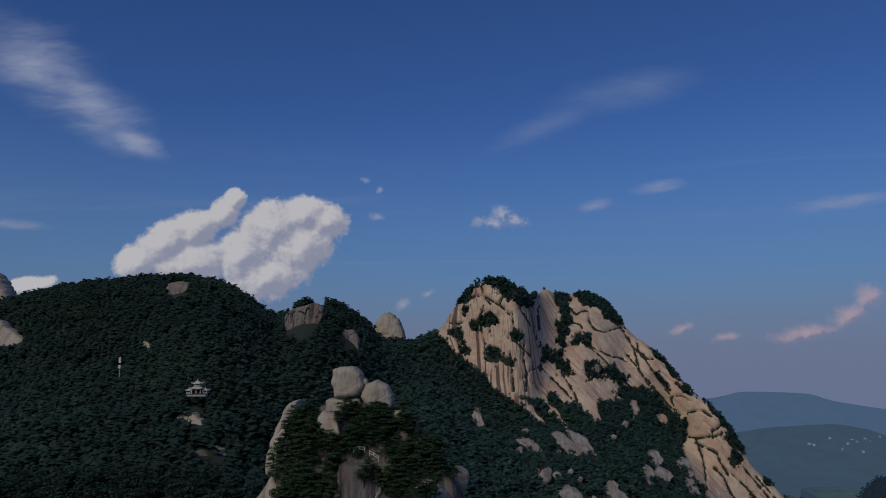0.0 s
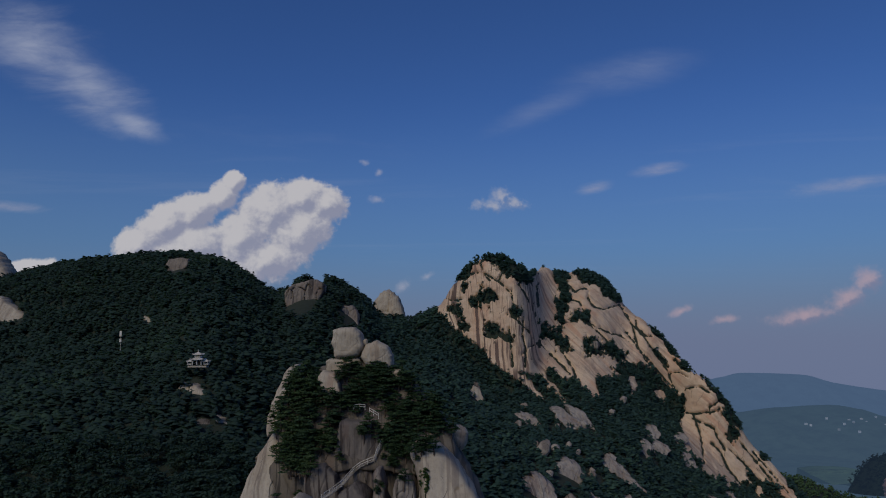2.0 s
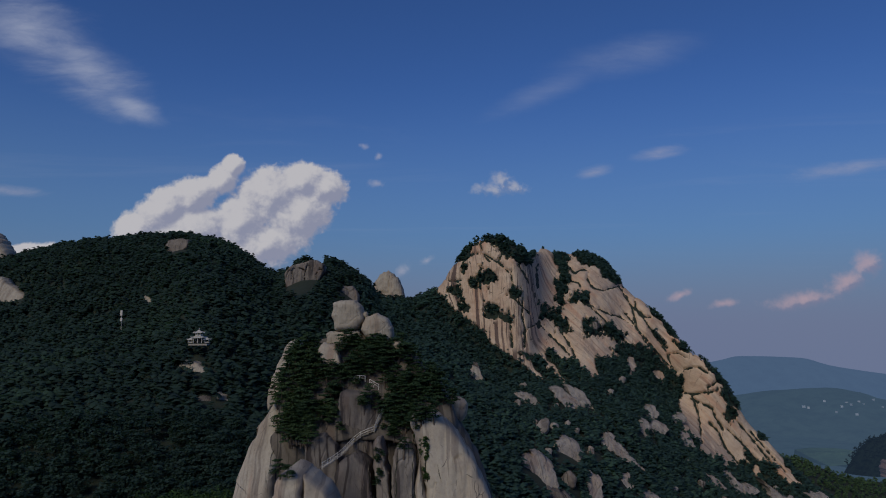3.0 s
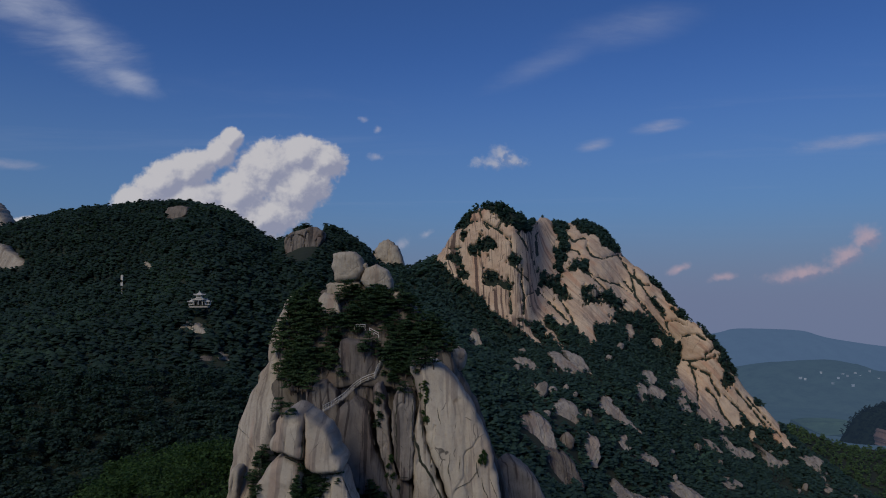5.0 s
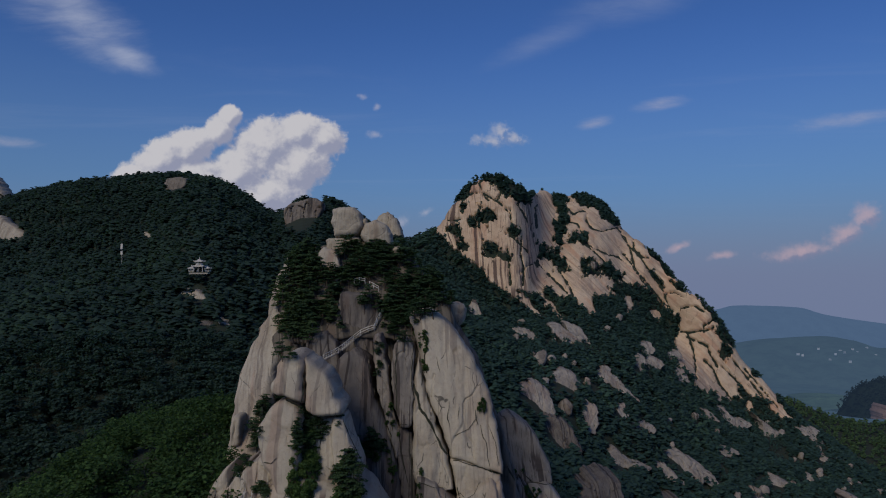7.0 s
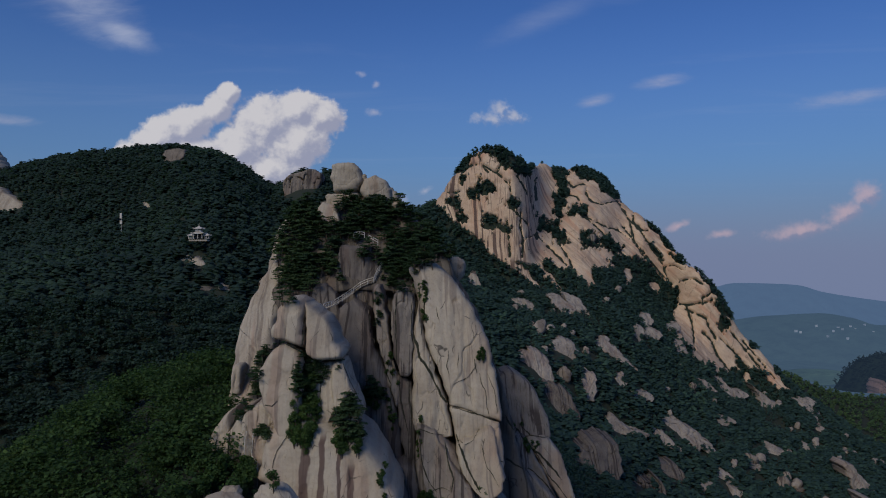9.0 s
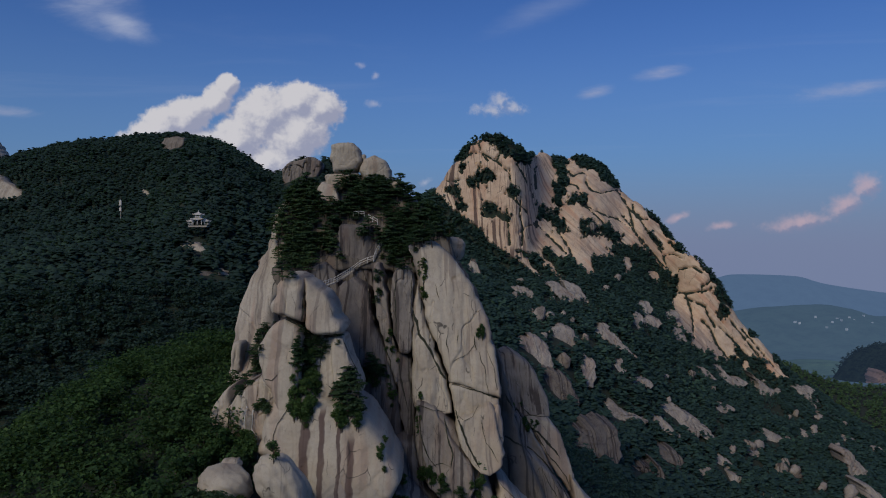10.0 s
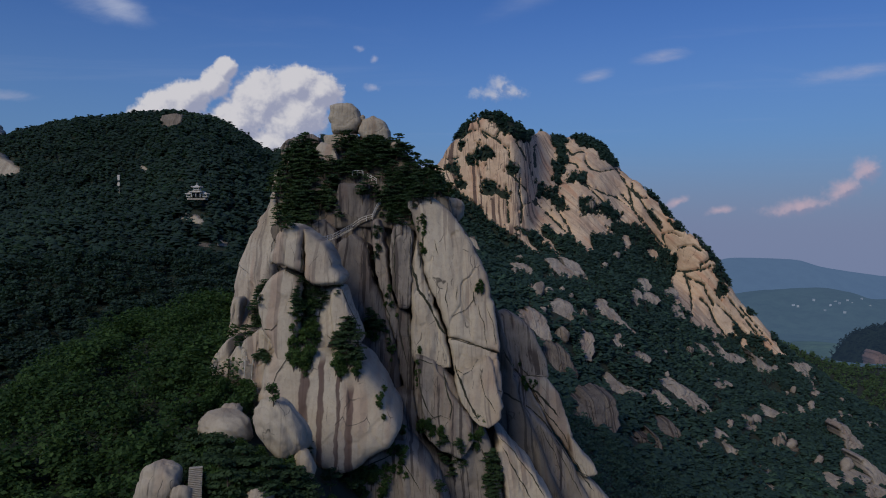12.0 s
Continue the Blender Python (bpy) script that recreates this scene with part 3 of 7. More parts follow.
PEAK_GREEN = [
    (0.0571, 0.1046, 0.0157, 0.0126, 0), (0.0461, 0.0976, 0.0079, 0.0063, 0), (0.0712, 0.1569, 0.0173, 0.0063, -8), (0.0994, 0.1413, 0.0252, 0.0094, -42), (0.0226, 0.1304, 0.0126, 0.0071, 40),
    (0.0179, 0.0851, 0.0110, 0.0071, -20), (0.1026, 0.0835, 0.0102, 0.0086, 0), (0.0304, 0.0632, 0.0079, 0.0071, 0), (0.0665, 0.0616, 0.0110, 0.0102, -40), (0.0854, 0.0522, 0.0126, 0.0047, -30),
    (0.1514, 0.0498, 0.0157, 0.0102, -40), (0.1672, 0.0340, 0.0094, 0.0086, -45), (0.1686, 0.0944, 0.0086, 0.0299, -6), (0.1985, 0.0693, 0.0071, 0.0071, 0), (0.2101, 0.1194, 0.0267, 0.0071, -22),
    (0.2298, 0.1037, 0.0142, 0.0055, -45), (0.2065, 0.0340, 0.0118, 0.0079, 0), (0.2286, 0.0301, 0.0118, 0.0079, -30), (0.2618, 0.0025, 0.0220, 0.0055, -5), (0.0320, 0.1179, 0.0047, 0.0071, 0),
    (0.3692, -0.0189, 0.0157, 0.0055, -45), (0.3327, 0.0040, 0.0126, 0.0039, -30), (0.3869, -0.0599, 0.0110, 0.0055, -45), (0.3935, -0.0868, 0.0110, 0.0094, -30), (0.4209, -0.1455, 0.0110, 0.0039, -40),
    (0.4416, -0.1534, 0.0086, 0.0047, -30),
    # added patches; dark scrub stands in for shade and streaks on the right block
    (0.2113, 0.0316, 0.0189, 0.0110, -10), (0.2341, 0.0238, 0.0157, 0.0079, -30), (0.2776, -0.0014, 0.0189, 0.0055, -15), (0.1828, 0.0709, 0.0071, 0.0094, 0), (0.1630, 0.1241, 0.0055, 0.0094, 0), (0.3011, 0.0143, 0.0126, 0.0031, -48),
]
LOW_ROCK = [
    [(0.1397, -0.0052), (0.1516, -0.0131), (0.1634, -0.0249), (0.1737, -0.0423), (0.1635, -0.0367), (0.1500, -0.0249)],
    [(0.0965, 0.0027), (0.1122, -0.0028), (0.1280, -0.0170), (0.1374, -0.0296), (0.1240, -0.0233), (0.1083, -0.0130)],
    [(0.2524, -0.0093), (0.2634, -0.0077), (0.2714, -0.0172), (0.2699, -0.0290), (0.2604, -0.0266), (0.2540, -0.0187)],
    [(0.1870, 0.0065), (0.1948, 0.0065), (0.2067, -0.0092), (0.2123, -0.0289), (0.2052, -0.0297), (0.1949, -0.0131)],
    [(0.2872, -0.0251), (0.2975, -0.0290), (0.3055, -0.0448), (0.2975, -0.0424), (0.2904, -0.0345)],
]
# open joints that part the blocks of the peak
PEAK_JOINTS = [
    [(0.0352, 0.1336), (0.0454, 0.1382), (0.0571, 0.1382), (0.0665, 0.1281)],
    [(0.0571, 0.1414), (0.0540, 0.1515), (0.0587, 0.1570)],
    [(0.0587, 0.1382), (0.0806, 0.1257), (0.0979, 0.1085)],
    [(0.0806, 0.1515), (0.0853, 0.1398), (0.0791, 0.1281)],
    [(0.0022, 0.1023), (0.0140, 0.0984), (0.0273, 0.1008)],
    [(0.0963, 0.1148), (0.0979, 0.1007), (0.1011, 0.0851)],
    [(0.1057, 0.1242), (0.1160, 0.1085), (0.1238, 0.0929), (0.1286, 0.0772), (0.1278, 0.0576)],
    [(0.1261, 0.1202), (0.1317, 0.1046), (0.1340, 0.0889)],
    [(0.0925, 0.0616), (0.0948, 0.0380), (0.0964, 0.0106)],
    [(0.1121, 0.0733), (0.1105, 0.0537), (0.1153, 0.0341), (0.1137, 0.0105)],
    [(0.1003, 0.0772), (0.1200, 0.0576), (0.1342, 0.0341)],
    [(0.1357, 0.0419), (0.1200, 0.0364), (0.1106, 0.0263)],
    [(0.1357, 0.0380), (0.1554, 0.0184), (0.1752, -0.0013)],
    [(0.1633, 0.0301), (0.1791, 0.0065), (0.1870, -0.0171)],
    [(0.1772, 0.1124), (0.1843, 0.1046), (0.1984, 0.1100), (0.2047, 0.1069), (0.2031, 0.0967), (0.2103, 0.0850), (0.2221, 0.0810), (0.2417, 0.0849), (0.2614, 0.0834)],
    [(0.1788, 0.0944), (0.1906, 0.0913), (0.1985, 0.0771), (0.2025, 0.0654), (0.2143, 0.0575), (0.2340, 0.0497), (0.2458, 0.0457), (0.2632, 0.0339)],
    [(0.2025, 0.0630), (0.2222, 0.0458), (0.2420, 0.0222), (0.2618, 0.0064)],
    [(0.2615, 0.0614), (0.2773, 0.0457), (0.2932, 0.0221), (0.3091, -0.0015), (0.3172, -0.0251)],
    [(0.2693, 0.0708), (0.2678, 0.0575), (0.2813, 0.0457), (0.2891, 0.0441)],
    [(0.2456, 0.0849), (0.2599, 0.0653), (0.2655, 0.0496), (0.2695, 0.0300), (0.2854, 0.0064)],
    [(0.2537, 0.0497), (0.2735, 0.0261), (0.3013, -0.0093), (0.3211, -0.0291)],
    [(0.3332, -0.0567), (0.3450, -0.0583), (0.3608, -0.0552), (0.3726, -0.0536)],
    [(0.3411, -0.0646), (0.3530, -0.0686), (0.3689, -0.0765), (0.3729, -0.0884), (0.3826, -0.1042)],
    [(0.3291, -0.0370), (0.3329, -0.0251), (0.3527, -0.0212), (0.3646, -0.0291)],
    [(0.3427, -0.0607), (0.3508, -0.0883), (0.3534, -0.1200)],
    [(0.3651, -0.0963), (0.3770, -0.1081), (0.3851, -0.1280), (0.4011, -0.1478)],
    [(0.3765, -0.0410), (0.3647, -0.0488), (0.3648, -0.0567)],
    [(0.4046, -0.0963), (0.4206, -0.1161), (0.4367, -0.1360), (0.4487, -0.1519)],
    [(0.3889, -0.1042), (0.4128, -0.1280), (0.4329, -0.1558)],
    [(0.4206, -0.1082), (0.4446, -0.1360), (0.4647, -0.1598)],
    [(0.3131, -0.0054), (0.3249, -0.0031), (0.3368, -0.0094)],
]
EYE_Z = -39.0


def bare(x, y, z):
    """How far inside bare rock a point of the peak lies, in units of the elevation (about 1/740 m)."""
    a, b = x / y, (z - EYE_Z) / y
    wob = 0.006 * fbm(a * 60, b * 60, 11)
    d = inside(a, b, PEAK_ROCK)
    for poly in LOW_ROCK:
        d = np.maximum(d, inside(a, b, poly))
    d = d + wob
    for ca, cb, ra, rb, turn in PEAK_GREEN:
        c, s = math.cos(radians(turn)), math.sin(radians(turn))
        p, q = ((a - ca) * c + (b - cb) * s) / ra, ((b - cb) * c - (a - ca) * s) / rb
        r = np.sqrt(p * p + q * q) + 0.45 * fbm(a * 110, b * 110, 17) + 0.35 * fbm(a * 320, b * 320, 19, 2)
        d = np.minimum(d, (r - 1) * min(ra, rb))
    return d


def near_lines(a, b, lines):
    """Distance to the nearest of some open lines."""
    d = np.full(a.shape, 1e9)
    for line in lines:
        for (x1, y1), (x2, y2) in zip(line, line[1:]):
            ex, ey = x2 - x1, y2 - y1
            t = np.clip(((a - x1) * ex + (b - y1) * ey) / (ex * ex + ey * ey + 1e-12), 0, 1)
            d = np.minimum(d, np.hypot(a - x1 - t * ex, b - y1 - t * ey))
    return d


def peak_shape(x, y, z, A, S):
    d = bare(x, y, z)
    on = np.clip(d / 0.003 + 0.7, 0, 1)
    # joints lean to the right further right, stand upright on the left
    lean = np.clip((x - 70) / 110, 0.0, 1.0) * 0.8
    u = x + lean * (z + 40) + 7 * fbm(x / 60, z / 60, 21, 3)
    v = z - lean * 0.5 * x + 6 * fbm(x / 50, z / 50, 23, 3)
    e1, id1 = cells(u / 24, v / 90, 31)
    e2, id2 = cells(u / 9 + 3.3, v / 60, 37)
    some = np.clip(0.4 + 1.4 * fbm(x / 70, z / 70, 45, 2), 0, 1)
    groove = (np.exp(-(e1 / 0.03) ** 2) * 0.6 + np.exp(-(e2 / 0.05) ** 2) * 0.3) * some * np.clip((125 - x) / 50, 0.06, 1)
    flute = fbm(u / 2.6, v / 70, 41, 3) * np.clip((115 - x) / 50, 0.1, 1) * 0.16
    a, b = x / y, (z - EYE_Z) / y
    wob = 0.0012 * fbm(a * 260, b * 260, 47, 3)
    split = np.exp(-((near_lines(a, b, PEAK_JOINTS) + wob) / 0.0013) ** 2) * 4.5
    round_off = np.exp(-(near_lines(a, b, PEAK_JOINTS) / 0.004) ** 2) * 0.9
    out = 3.0 + (id1 - 0.5) * 0.6 + (id2 - 0.5) * 0.4 * some - groove - split - round_off + flute + 0.5 * fbm(x / 4.5, z / 4.5, 43, 4)
    push = np.where(on > 0, out * on - 5.0 * (1 - on), -5.0)
    # outwards: towards the open side, and a little up
    return x - push * 0.25, y - push * 0.85, z + push * 0.35


peak = sheet("peak_rock", -0.03, 0.52, 580, np.linspace(3.45, CREST + 0.25, 270), M_PEAK, peak_shape)
tagged(peak, "warm grey granite peak with dark joints and rusty water streaks", "mountain", kind="structure")

# ---- building helpers ----
from mathutils.bvhtree import BVHTree

ROCK_V, ROCK_F = [], []


def link(name, verts, faces, mat, parent=None, label="", smooth=True, solid=False):
    """One mesh object, in the coordinates of its thing."""
    me = bpy.data.meshes.new(name)
    faces = np.asarray(faces)
    raw_mesh(me, np.asarray(verts, float), faces)
    if smooth:
        me.polygons.foreach_set("use_smooth", np.ones(len(faces), bool))
    me.materials.append(mat)
    ob = new(name, me)
    if parent:
        ob.parent = parent
    if label:
        ob["label"] = label
    if solid:
        base = sum(len(v) for v in ROCK_V)
        off = np.array(parent.location) if parent else 0
        ROCK_V.append(np.asarray(verts) + off)
        ROCK_F.append(faces + base)
    return ob


def part(name, bm, mat, parent, label=""):
    me = bpy.data.meshes.new(name)
    bm.to_mesh(me)
    bm.free()
    me.materials.append(mat)
    ob = new(name, me)
    ob.parent = parent
    if label:
        ob["label"] = label
    return ob


def thing(name, x, y, z, label, category, group="", turn=0.0):
    e = new(name)
    e.empty_display_size = 0.5
    e.matrix_basis = pose(x, y, z, 0, 0, turn)
    return tagged(e, label, category, group)


def rounded(outline, step):
    """A closed smooth line through the corners of an outline."""
    p = np.asarray(outline, float)
    a, b, c, d = np.roll(p, 1, 0), p, np.roll(p, -1, 0), np.roll(p, -2, 0)
    out = []
    for i in range(len(p)):
        k = max(2, int(round(np.hypot(*(c[i] - b[i])) / step)))
        t = np.linspace(0, 1, k, endpoint=False)[:, None]
        bow = 0.5 * (2 * b[i] + (c[i] - a[i]) * t + (2 * a[i] - 5 * b[i] + 4 * c[i] - d[i]) * t ** 2
                     + (3 * b[i] - a[i] - 3 * c[i] + d[i]) * t ** 3)
        out.append(bow * 0.45 + (b[i] + (c[i] - b[i]) * t) * 0.55)
    return np.concatenate(out)


def slab(name, outline, y, mat, parent=None, grow=1.03, bulge=3.0, edge=4.0, lean=0.0, thick=10.0, seed=1, step=0.45,
         flute=0.0, crack=0.15, crack_w=6.0, crack_h=13.0, rough=0.3, label="", turn=0.0):
    """A solid rock whose face has this outline in elevation: rounded edges, leaning face, flutes, joints."""
    mid = np.mean(outline, 0)
    o = rounded(mid + (np.asarray(outline) - mid) * grow, step)
    o = o + 0.28 * rough / 0.25 * np.stack([fbm(o[:, 0] / 2.1, o[:, 1] / 2.1, seed), fbm(o[:, 0] / 2.1, o[:, 1] / 2.1, seed + 5)], 1)
    lo, hi = o.min(0), o.max(0)
    gx, gz = np.meshgrid(np.linspace(lo[0], hi[0], 24), np.linspace(lo[1], hi[1], 24))
    ins = inside(gx.ravel(), gz.ravel(), o[::3])
    c = np.array([gx.ravel()[ins.argmax()], gz.ravel()[ins.argmax()]])
    far = np.hypot(*(o - c).T).max()
    m = int(np.clip(far / step, 6, 60))
    q = (np.arange(m) / m) ** 1.0
    P = c + (o - c)[None] * (1 - q)[:, None, None]
    n = len(o)
    X, Z = np.append(P[..., 0].ravel(), c[0]), np.append(P[..., 1].ravel(), c[1])
    d = np.abs(inside(X, Z, o[::max(2, n // 48)]))
    d[:n] = 0
    edge = min(edge * 0.75, ins.max())
    t = np.clip(d / edge, 0, 1)
    lift = (1 - (1 - t) ** 3.2) ** (1 / 3.2)
    Y = y - bulge * lift + lean * (Z - (lo[1] + hi[1]) / 2) + turn * (X - (lo[0] + hi[0]) / 2)
    soft = np.clip(t * 2, 0, 1)
    Y += soft * rough * (0.9 * fbm(X / 5, Z / 7, seed + 9) + 0.35 * fbm(X / 1.3, Z / 1.6, seed + 13, 3))
    if flute:
        w = X + 1.6 * fbm(X / 14, Z / 16, seed + 21, 3)
        Y += soft * flute * (fbm(w / 3.6, Z / 60, seed + 17, 3) + 0.8 * np.abs(vnoise(w / 6.5, Z / 80, seed + 19)))
    if crack:
        u = X + 1.8 * fbm(X / 9, Z / 9, seed + 23, 3)
        v = Z + 1.8 * fbm(X / 9, Z / 9, seed + 27, 3)
        e, ident = cells(u / crack_w, v / crack_h, seed + 31)
        Y += soft * crack * (1.6 * np.exp(-(e / 0.045) ** 2) * (vnoise(u / 7, v / 7, seed + 41) > -0.35) + (ident - 0.5) * 0.5)
    idx = np.arange(n * m).reshape(m, n)
    nx = np.roll(idx, -1, 1)
    tri = [np.stack([idx[:-1], nx[:-1], nx[1:]], -1).reshape(-1, 3), np.stack([idx[:-1], nx[1:], idx[1:]], -1).reshape(-1, 3),
           np.stack([idx[-1], nx[-1], np.full(n, n * m)], -1)]
    # sides and back
    back, base = [], n * m + 1
    for k, (s, dy) in enumerate(((1.0, 0.35), (0.97, 0.8), (0.8, 1.0))):
        back.append(np.stack([c[0] + (o[:, 0] - c[0]) * s, Y[:n] + thick * dy, c[1] + (o[:, 1] - c[1]) * s], 1))
    back.append(np.array([[c[0], Y[:n].mean() + thick * 1.05, c[1]]]))
    prev = idx[0]
    for k in range(3):
        cur = base + k * n + np.arange(n)
        tri += [np.stack([np.roll(prev, -1), prev, cur], -1), np.stack([np.roll(prev, -1), cur, np.roll(cur, -1)], -1)]
        prev = cur
    tri.append(np.stack([np.roll(prev, -1), prev, np.full(n, base + 3 * n)], -1))
    V = np.concatenate([np.stack([X, Y, Z], 1)] + back)
    T = np.concatenate(tri)
    if parent is None:
        org = np.array([c[0], y + thick / 2, lo[1]])
        ob = link(name, V - org, T, mat, None, label)
        ob.location = org
        ROCK_F.append(T + sum(len(v) for v in ROCK_V))
        ROCK_V.append(V)
        return ob
    return link(name, V, T, mat, parent, label, solid=True)


def ball(seed, rx, ry, rz, rough=0.1, sub=5, flat=2.6):
    """A rounded, slightly squared block with weathered dents."""
    bm = bmesh.new()
    bmesh.ops.create_icosphere(bm, subdivisions=sub, radius=1.0)
    v = np.array([q.co[:] for q in bm.verts])
    f = np.array([[w.index for w in q.verts] for q in bm.faces])
    bm.free()
    k = (np.abs(v) ** flat).sum(1) ** (-1 / flat)
    v = v * k[:, None]
    th, ph = v[:, 0] * 1.7 + seed * 3.1, v[:, 2] * 1.7 + v[:, 1] * 1.3
    r = 1 + rough * fbm(th, ph + seed, seed, 4) + rough * 0.7 * fbm(v[:, 1] * 2.1 + seed, ph * 1.3, seed + 3, 3)
    return v * r[:, None] * (rx, ry, rz), f


def boulder(x, y, z, rx, ry, rz, seed, mat, label, tilt=0.0, group="", sub=4, rough=0.12, turn=0.0, name="boulder"):
    v, f = ball(seed, rx, ry, rz, rough, sub)
    m = np.array(Euler((radians(turn), radians(tilt), seed * 1.3 if not tilt else 0.0)).to_matrix())
    v = v @ m.T
    ob = link(name, v, f, mat)
    ob.location = (x, y, z)
    ROCK_F.append(f + sum(len(q) for q in ROCK_V))
    ROCK_V.append(v + np.array([x, y, z]))
    return tagged(ob, label, "boulder", group)


# ---- the pinnacle: a granite tower of slabs ----
tower = new("rock_pinnacle")
tower.empty_display_size = 5
tagged(tower, "tall pale granite pinnacle of fluted slabs with dark water streaks", "rock pinnacle")
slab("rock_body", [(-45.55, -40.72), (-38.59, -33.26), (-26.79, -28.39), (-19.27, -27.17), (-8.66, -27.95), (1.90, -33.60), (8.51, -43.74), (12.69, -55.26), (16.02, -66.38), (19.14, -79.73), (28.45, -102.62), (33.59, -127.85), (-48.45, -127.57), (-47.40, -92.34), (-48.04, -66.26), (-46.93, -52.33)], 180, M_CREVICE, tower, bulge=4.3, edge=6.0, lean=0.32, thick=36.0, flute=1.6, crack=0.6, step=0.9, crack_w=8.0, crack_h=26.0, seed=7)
slab("slab", [(-42.22, -32.46), (-45.06, -29.91), (-48.30, -36.54), (-49.97, -44.98), (-50.27, -52.50), (-49.67, -58.03), (-48.68, -63.96), (-44.95, -66.36), (-41.52, -64.21), (-41.52, -54.48), (-41.80, -43.64), (-40.95, -37.74)], 184, M_ROCK, tower, bulge=4, edge=4, lean=0.95, thick=22.0, flute=0.6, turn=0.25, rough=0.4, seed=14)
slab("slab", [(-43.6, -19.5), (-45.6, -19.9), (-46.80, -21.2), (-47.53, -24.16), (-47.17, -29.05), (-45.80, -32.38), (-43.75, -31.16), (-42.84, -25.66), (-42.14, -22.39), (-41.90, -17.67)], 209, M_ROCK, tower, bulge=3, edge=3, thick=12.0, lean=0.6, turn=0.4, flute=0.5, seed=21)
slab("slab", [(-33.91, -16.70), (-32.76, -14.53), (-29.91, -15.27), (-28.05, -18.84), (-27.37, -23.02), (-29.04, -24.39), (-32.09, -20.94)], 199, M_ROCK, tower, bulge=1.5, edge=1.5, thick=6.0, lean=0.5, seed=28)
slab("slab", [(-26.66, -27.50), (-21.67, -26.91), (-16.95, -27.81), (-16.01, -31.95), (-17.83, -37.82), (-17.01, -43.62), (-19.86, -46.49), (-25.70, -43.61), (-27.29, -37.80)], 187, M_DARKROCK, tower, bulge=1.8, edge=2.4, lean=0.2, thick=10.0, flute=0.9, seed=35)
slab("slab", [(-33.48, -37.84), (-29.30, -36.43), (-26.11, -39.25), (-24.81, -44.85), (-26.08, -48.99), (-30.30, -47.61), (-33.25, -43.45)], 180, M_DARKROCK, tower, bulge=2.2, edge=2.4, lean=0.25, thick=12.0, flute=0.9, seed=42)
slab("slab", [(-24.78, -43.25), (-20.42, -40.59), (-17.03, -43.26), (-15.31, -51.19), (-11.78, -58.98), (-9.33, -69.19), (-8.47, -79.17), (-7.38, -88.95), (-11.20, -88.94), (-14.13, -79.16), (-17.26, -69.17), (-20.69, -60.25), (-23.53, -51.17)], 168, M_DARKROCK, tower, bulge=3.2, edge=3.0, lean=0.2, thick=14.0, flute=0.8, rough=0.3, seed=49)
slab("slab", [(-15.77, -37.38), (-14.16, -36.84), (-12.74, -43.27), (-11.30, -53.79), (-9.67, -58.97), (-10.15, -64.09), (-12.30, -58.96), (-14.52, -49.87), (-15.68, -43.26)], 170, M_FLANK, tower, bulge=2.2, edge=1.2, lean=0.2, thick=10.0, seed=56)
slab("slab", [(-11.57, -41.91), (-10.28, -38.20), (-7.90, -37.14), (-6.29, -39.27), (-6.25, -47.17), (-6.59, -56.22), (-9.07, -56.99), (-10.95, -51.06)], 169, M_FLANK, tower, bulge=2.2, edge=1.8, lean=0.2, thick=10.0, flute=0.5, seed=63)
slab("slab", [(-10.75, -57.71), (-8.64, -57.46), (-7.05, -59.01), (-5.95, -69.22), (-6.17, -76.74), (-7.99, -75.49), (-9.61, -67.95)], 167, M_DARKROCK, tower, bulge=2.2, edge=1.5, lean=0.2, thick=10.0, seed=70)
slab("rock_slab", [(-7.4, -32.0), (-2.75, -30.9), (2.52, -34.70), (7.01, -41.02), (10.99, -49.02), (12.55, -56.19), (13.73, -66.38), (9.27, -65.27), (2.36, -62.92), (-0.20, -56.17), (-3.35, -48.48), (-4.98, -40.60), (-7.18, -33.88)], 170, M_ROCK, tower, bulge=3.6, edge=5.4, lean=0.3, thick=22.0, flute=0.55, crack=0.25, crack_w=7.0, crack_h=22.0, rough=0.3, seed=77)
slab("slab", [(-5.26, -40.61), (-3.89, -48.52), (-0.99, -56.91), (1.60, -63.87), (2.48, -69.84), (-0.22, -70.32), (-4.07, -68.84), (-6.14, -67.84), (-6.48, -56.27), (-6.04, -44.58)], 168, M_ROCK, tower, bulge=2.5, edge=2.1, lean=0.25, thick=12.0, flute=0.5, seed=84)
slab("slab", [(2.50, -63.46), (9.04, -65.49), (13.40, -67.01), (12.34, -70.02), (7.71, -72.26), (3.62, -71.75), (2.61, -67.49)], 164, M_ROCK, tower, bulge=2.2, edge=1.8, lean=0.15, thick=12.0, rough=0.3, seed=91)
slab("slab", [(4.32, -72.81), (9.13, -71.35), (12.96, -67.90), (13.88, -75.78), (11.79, -82.59), (8.05, -80.40), (5.31, -76.49)], 161, M_ROCK, tower, bulge=2.5, edge=2.1, lean=0.15, thick=12.0, flute=0.5, seed=98)
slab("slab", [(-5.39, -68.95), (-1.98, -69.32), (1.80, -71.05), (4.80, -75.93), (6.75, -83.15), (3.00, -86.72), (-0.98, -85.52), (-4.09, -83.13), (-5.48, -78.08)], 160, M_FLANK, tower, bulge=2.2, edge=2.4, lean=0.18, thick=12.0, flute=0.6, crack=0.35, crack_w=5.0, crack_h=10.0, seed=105)
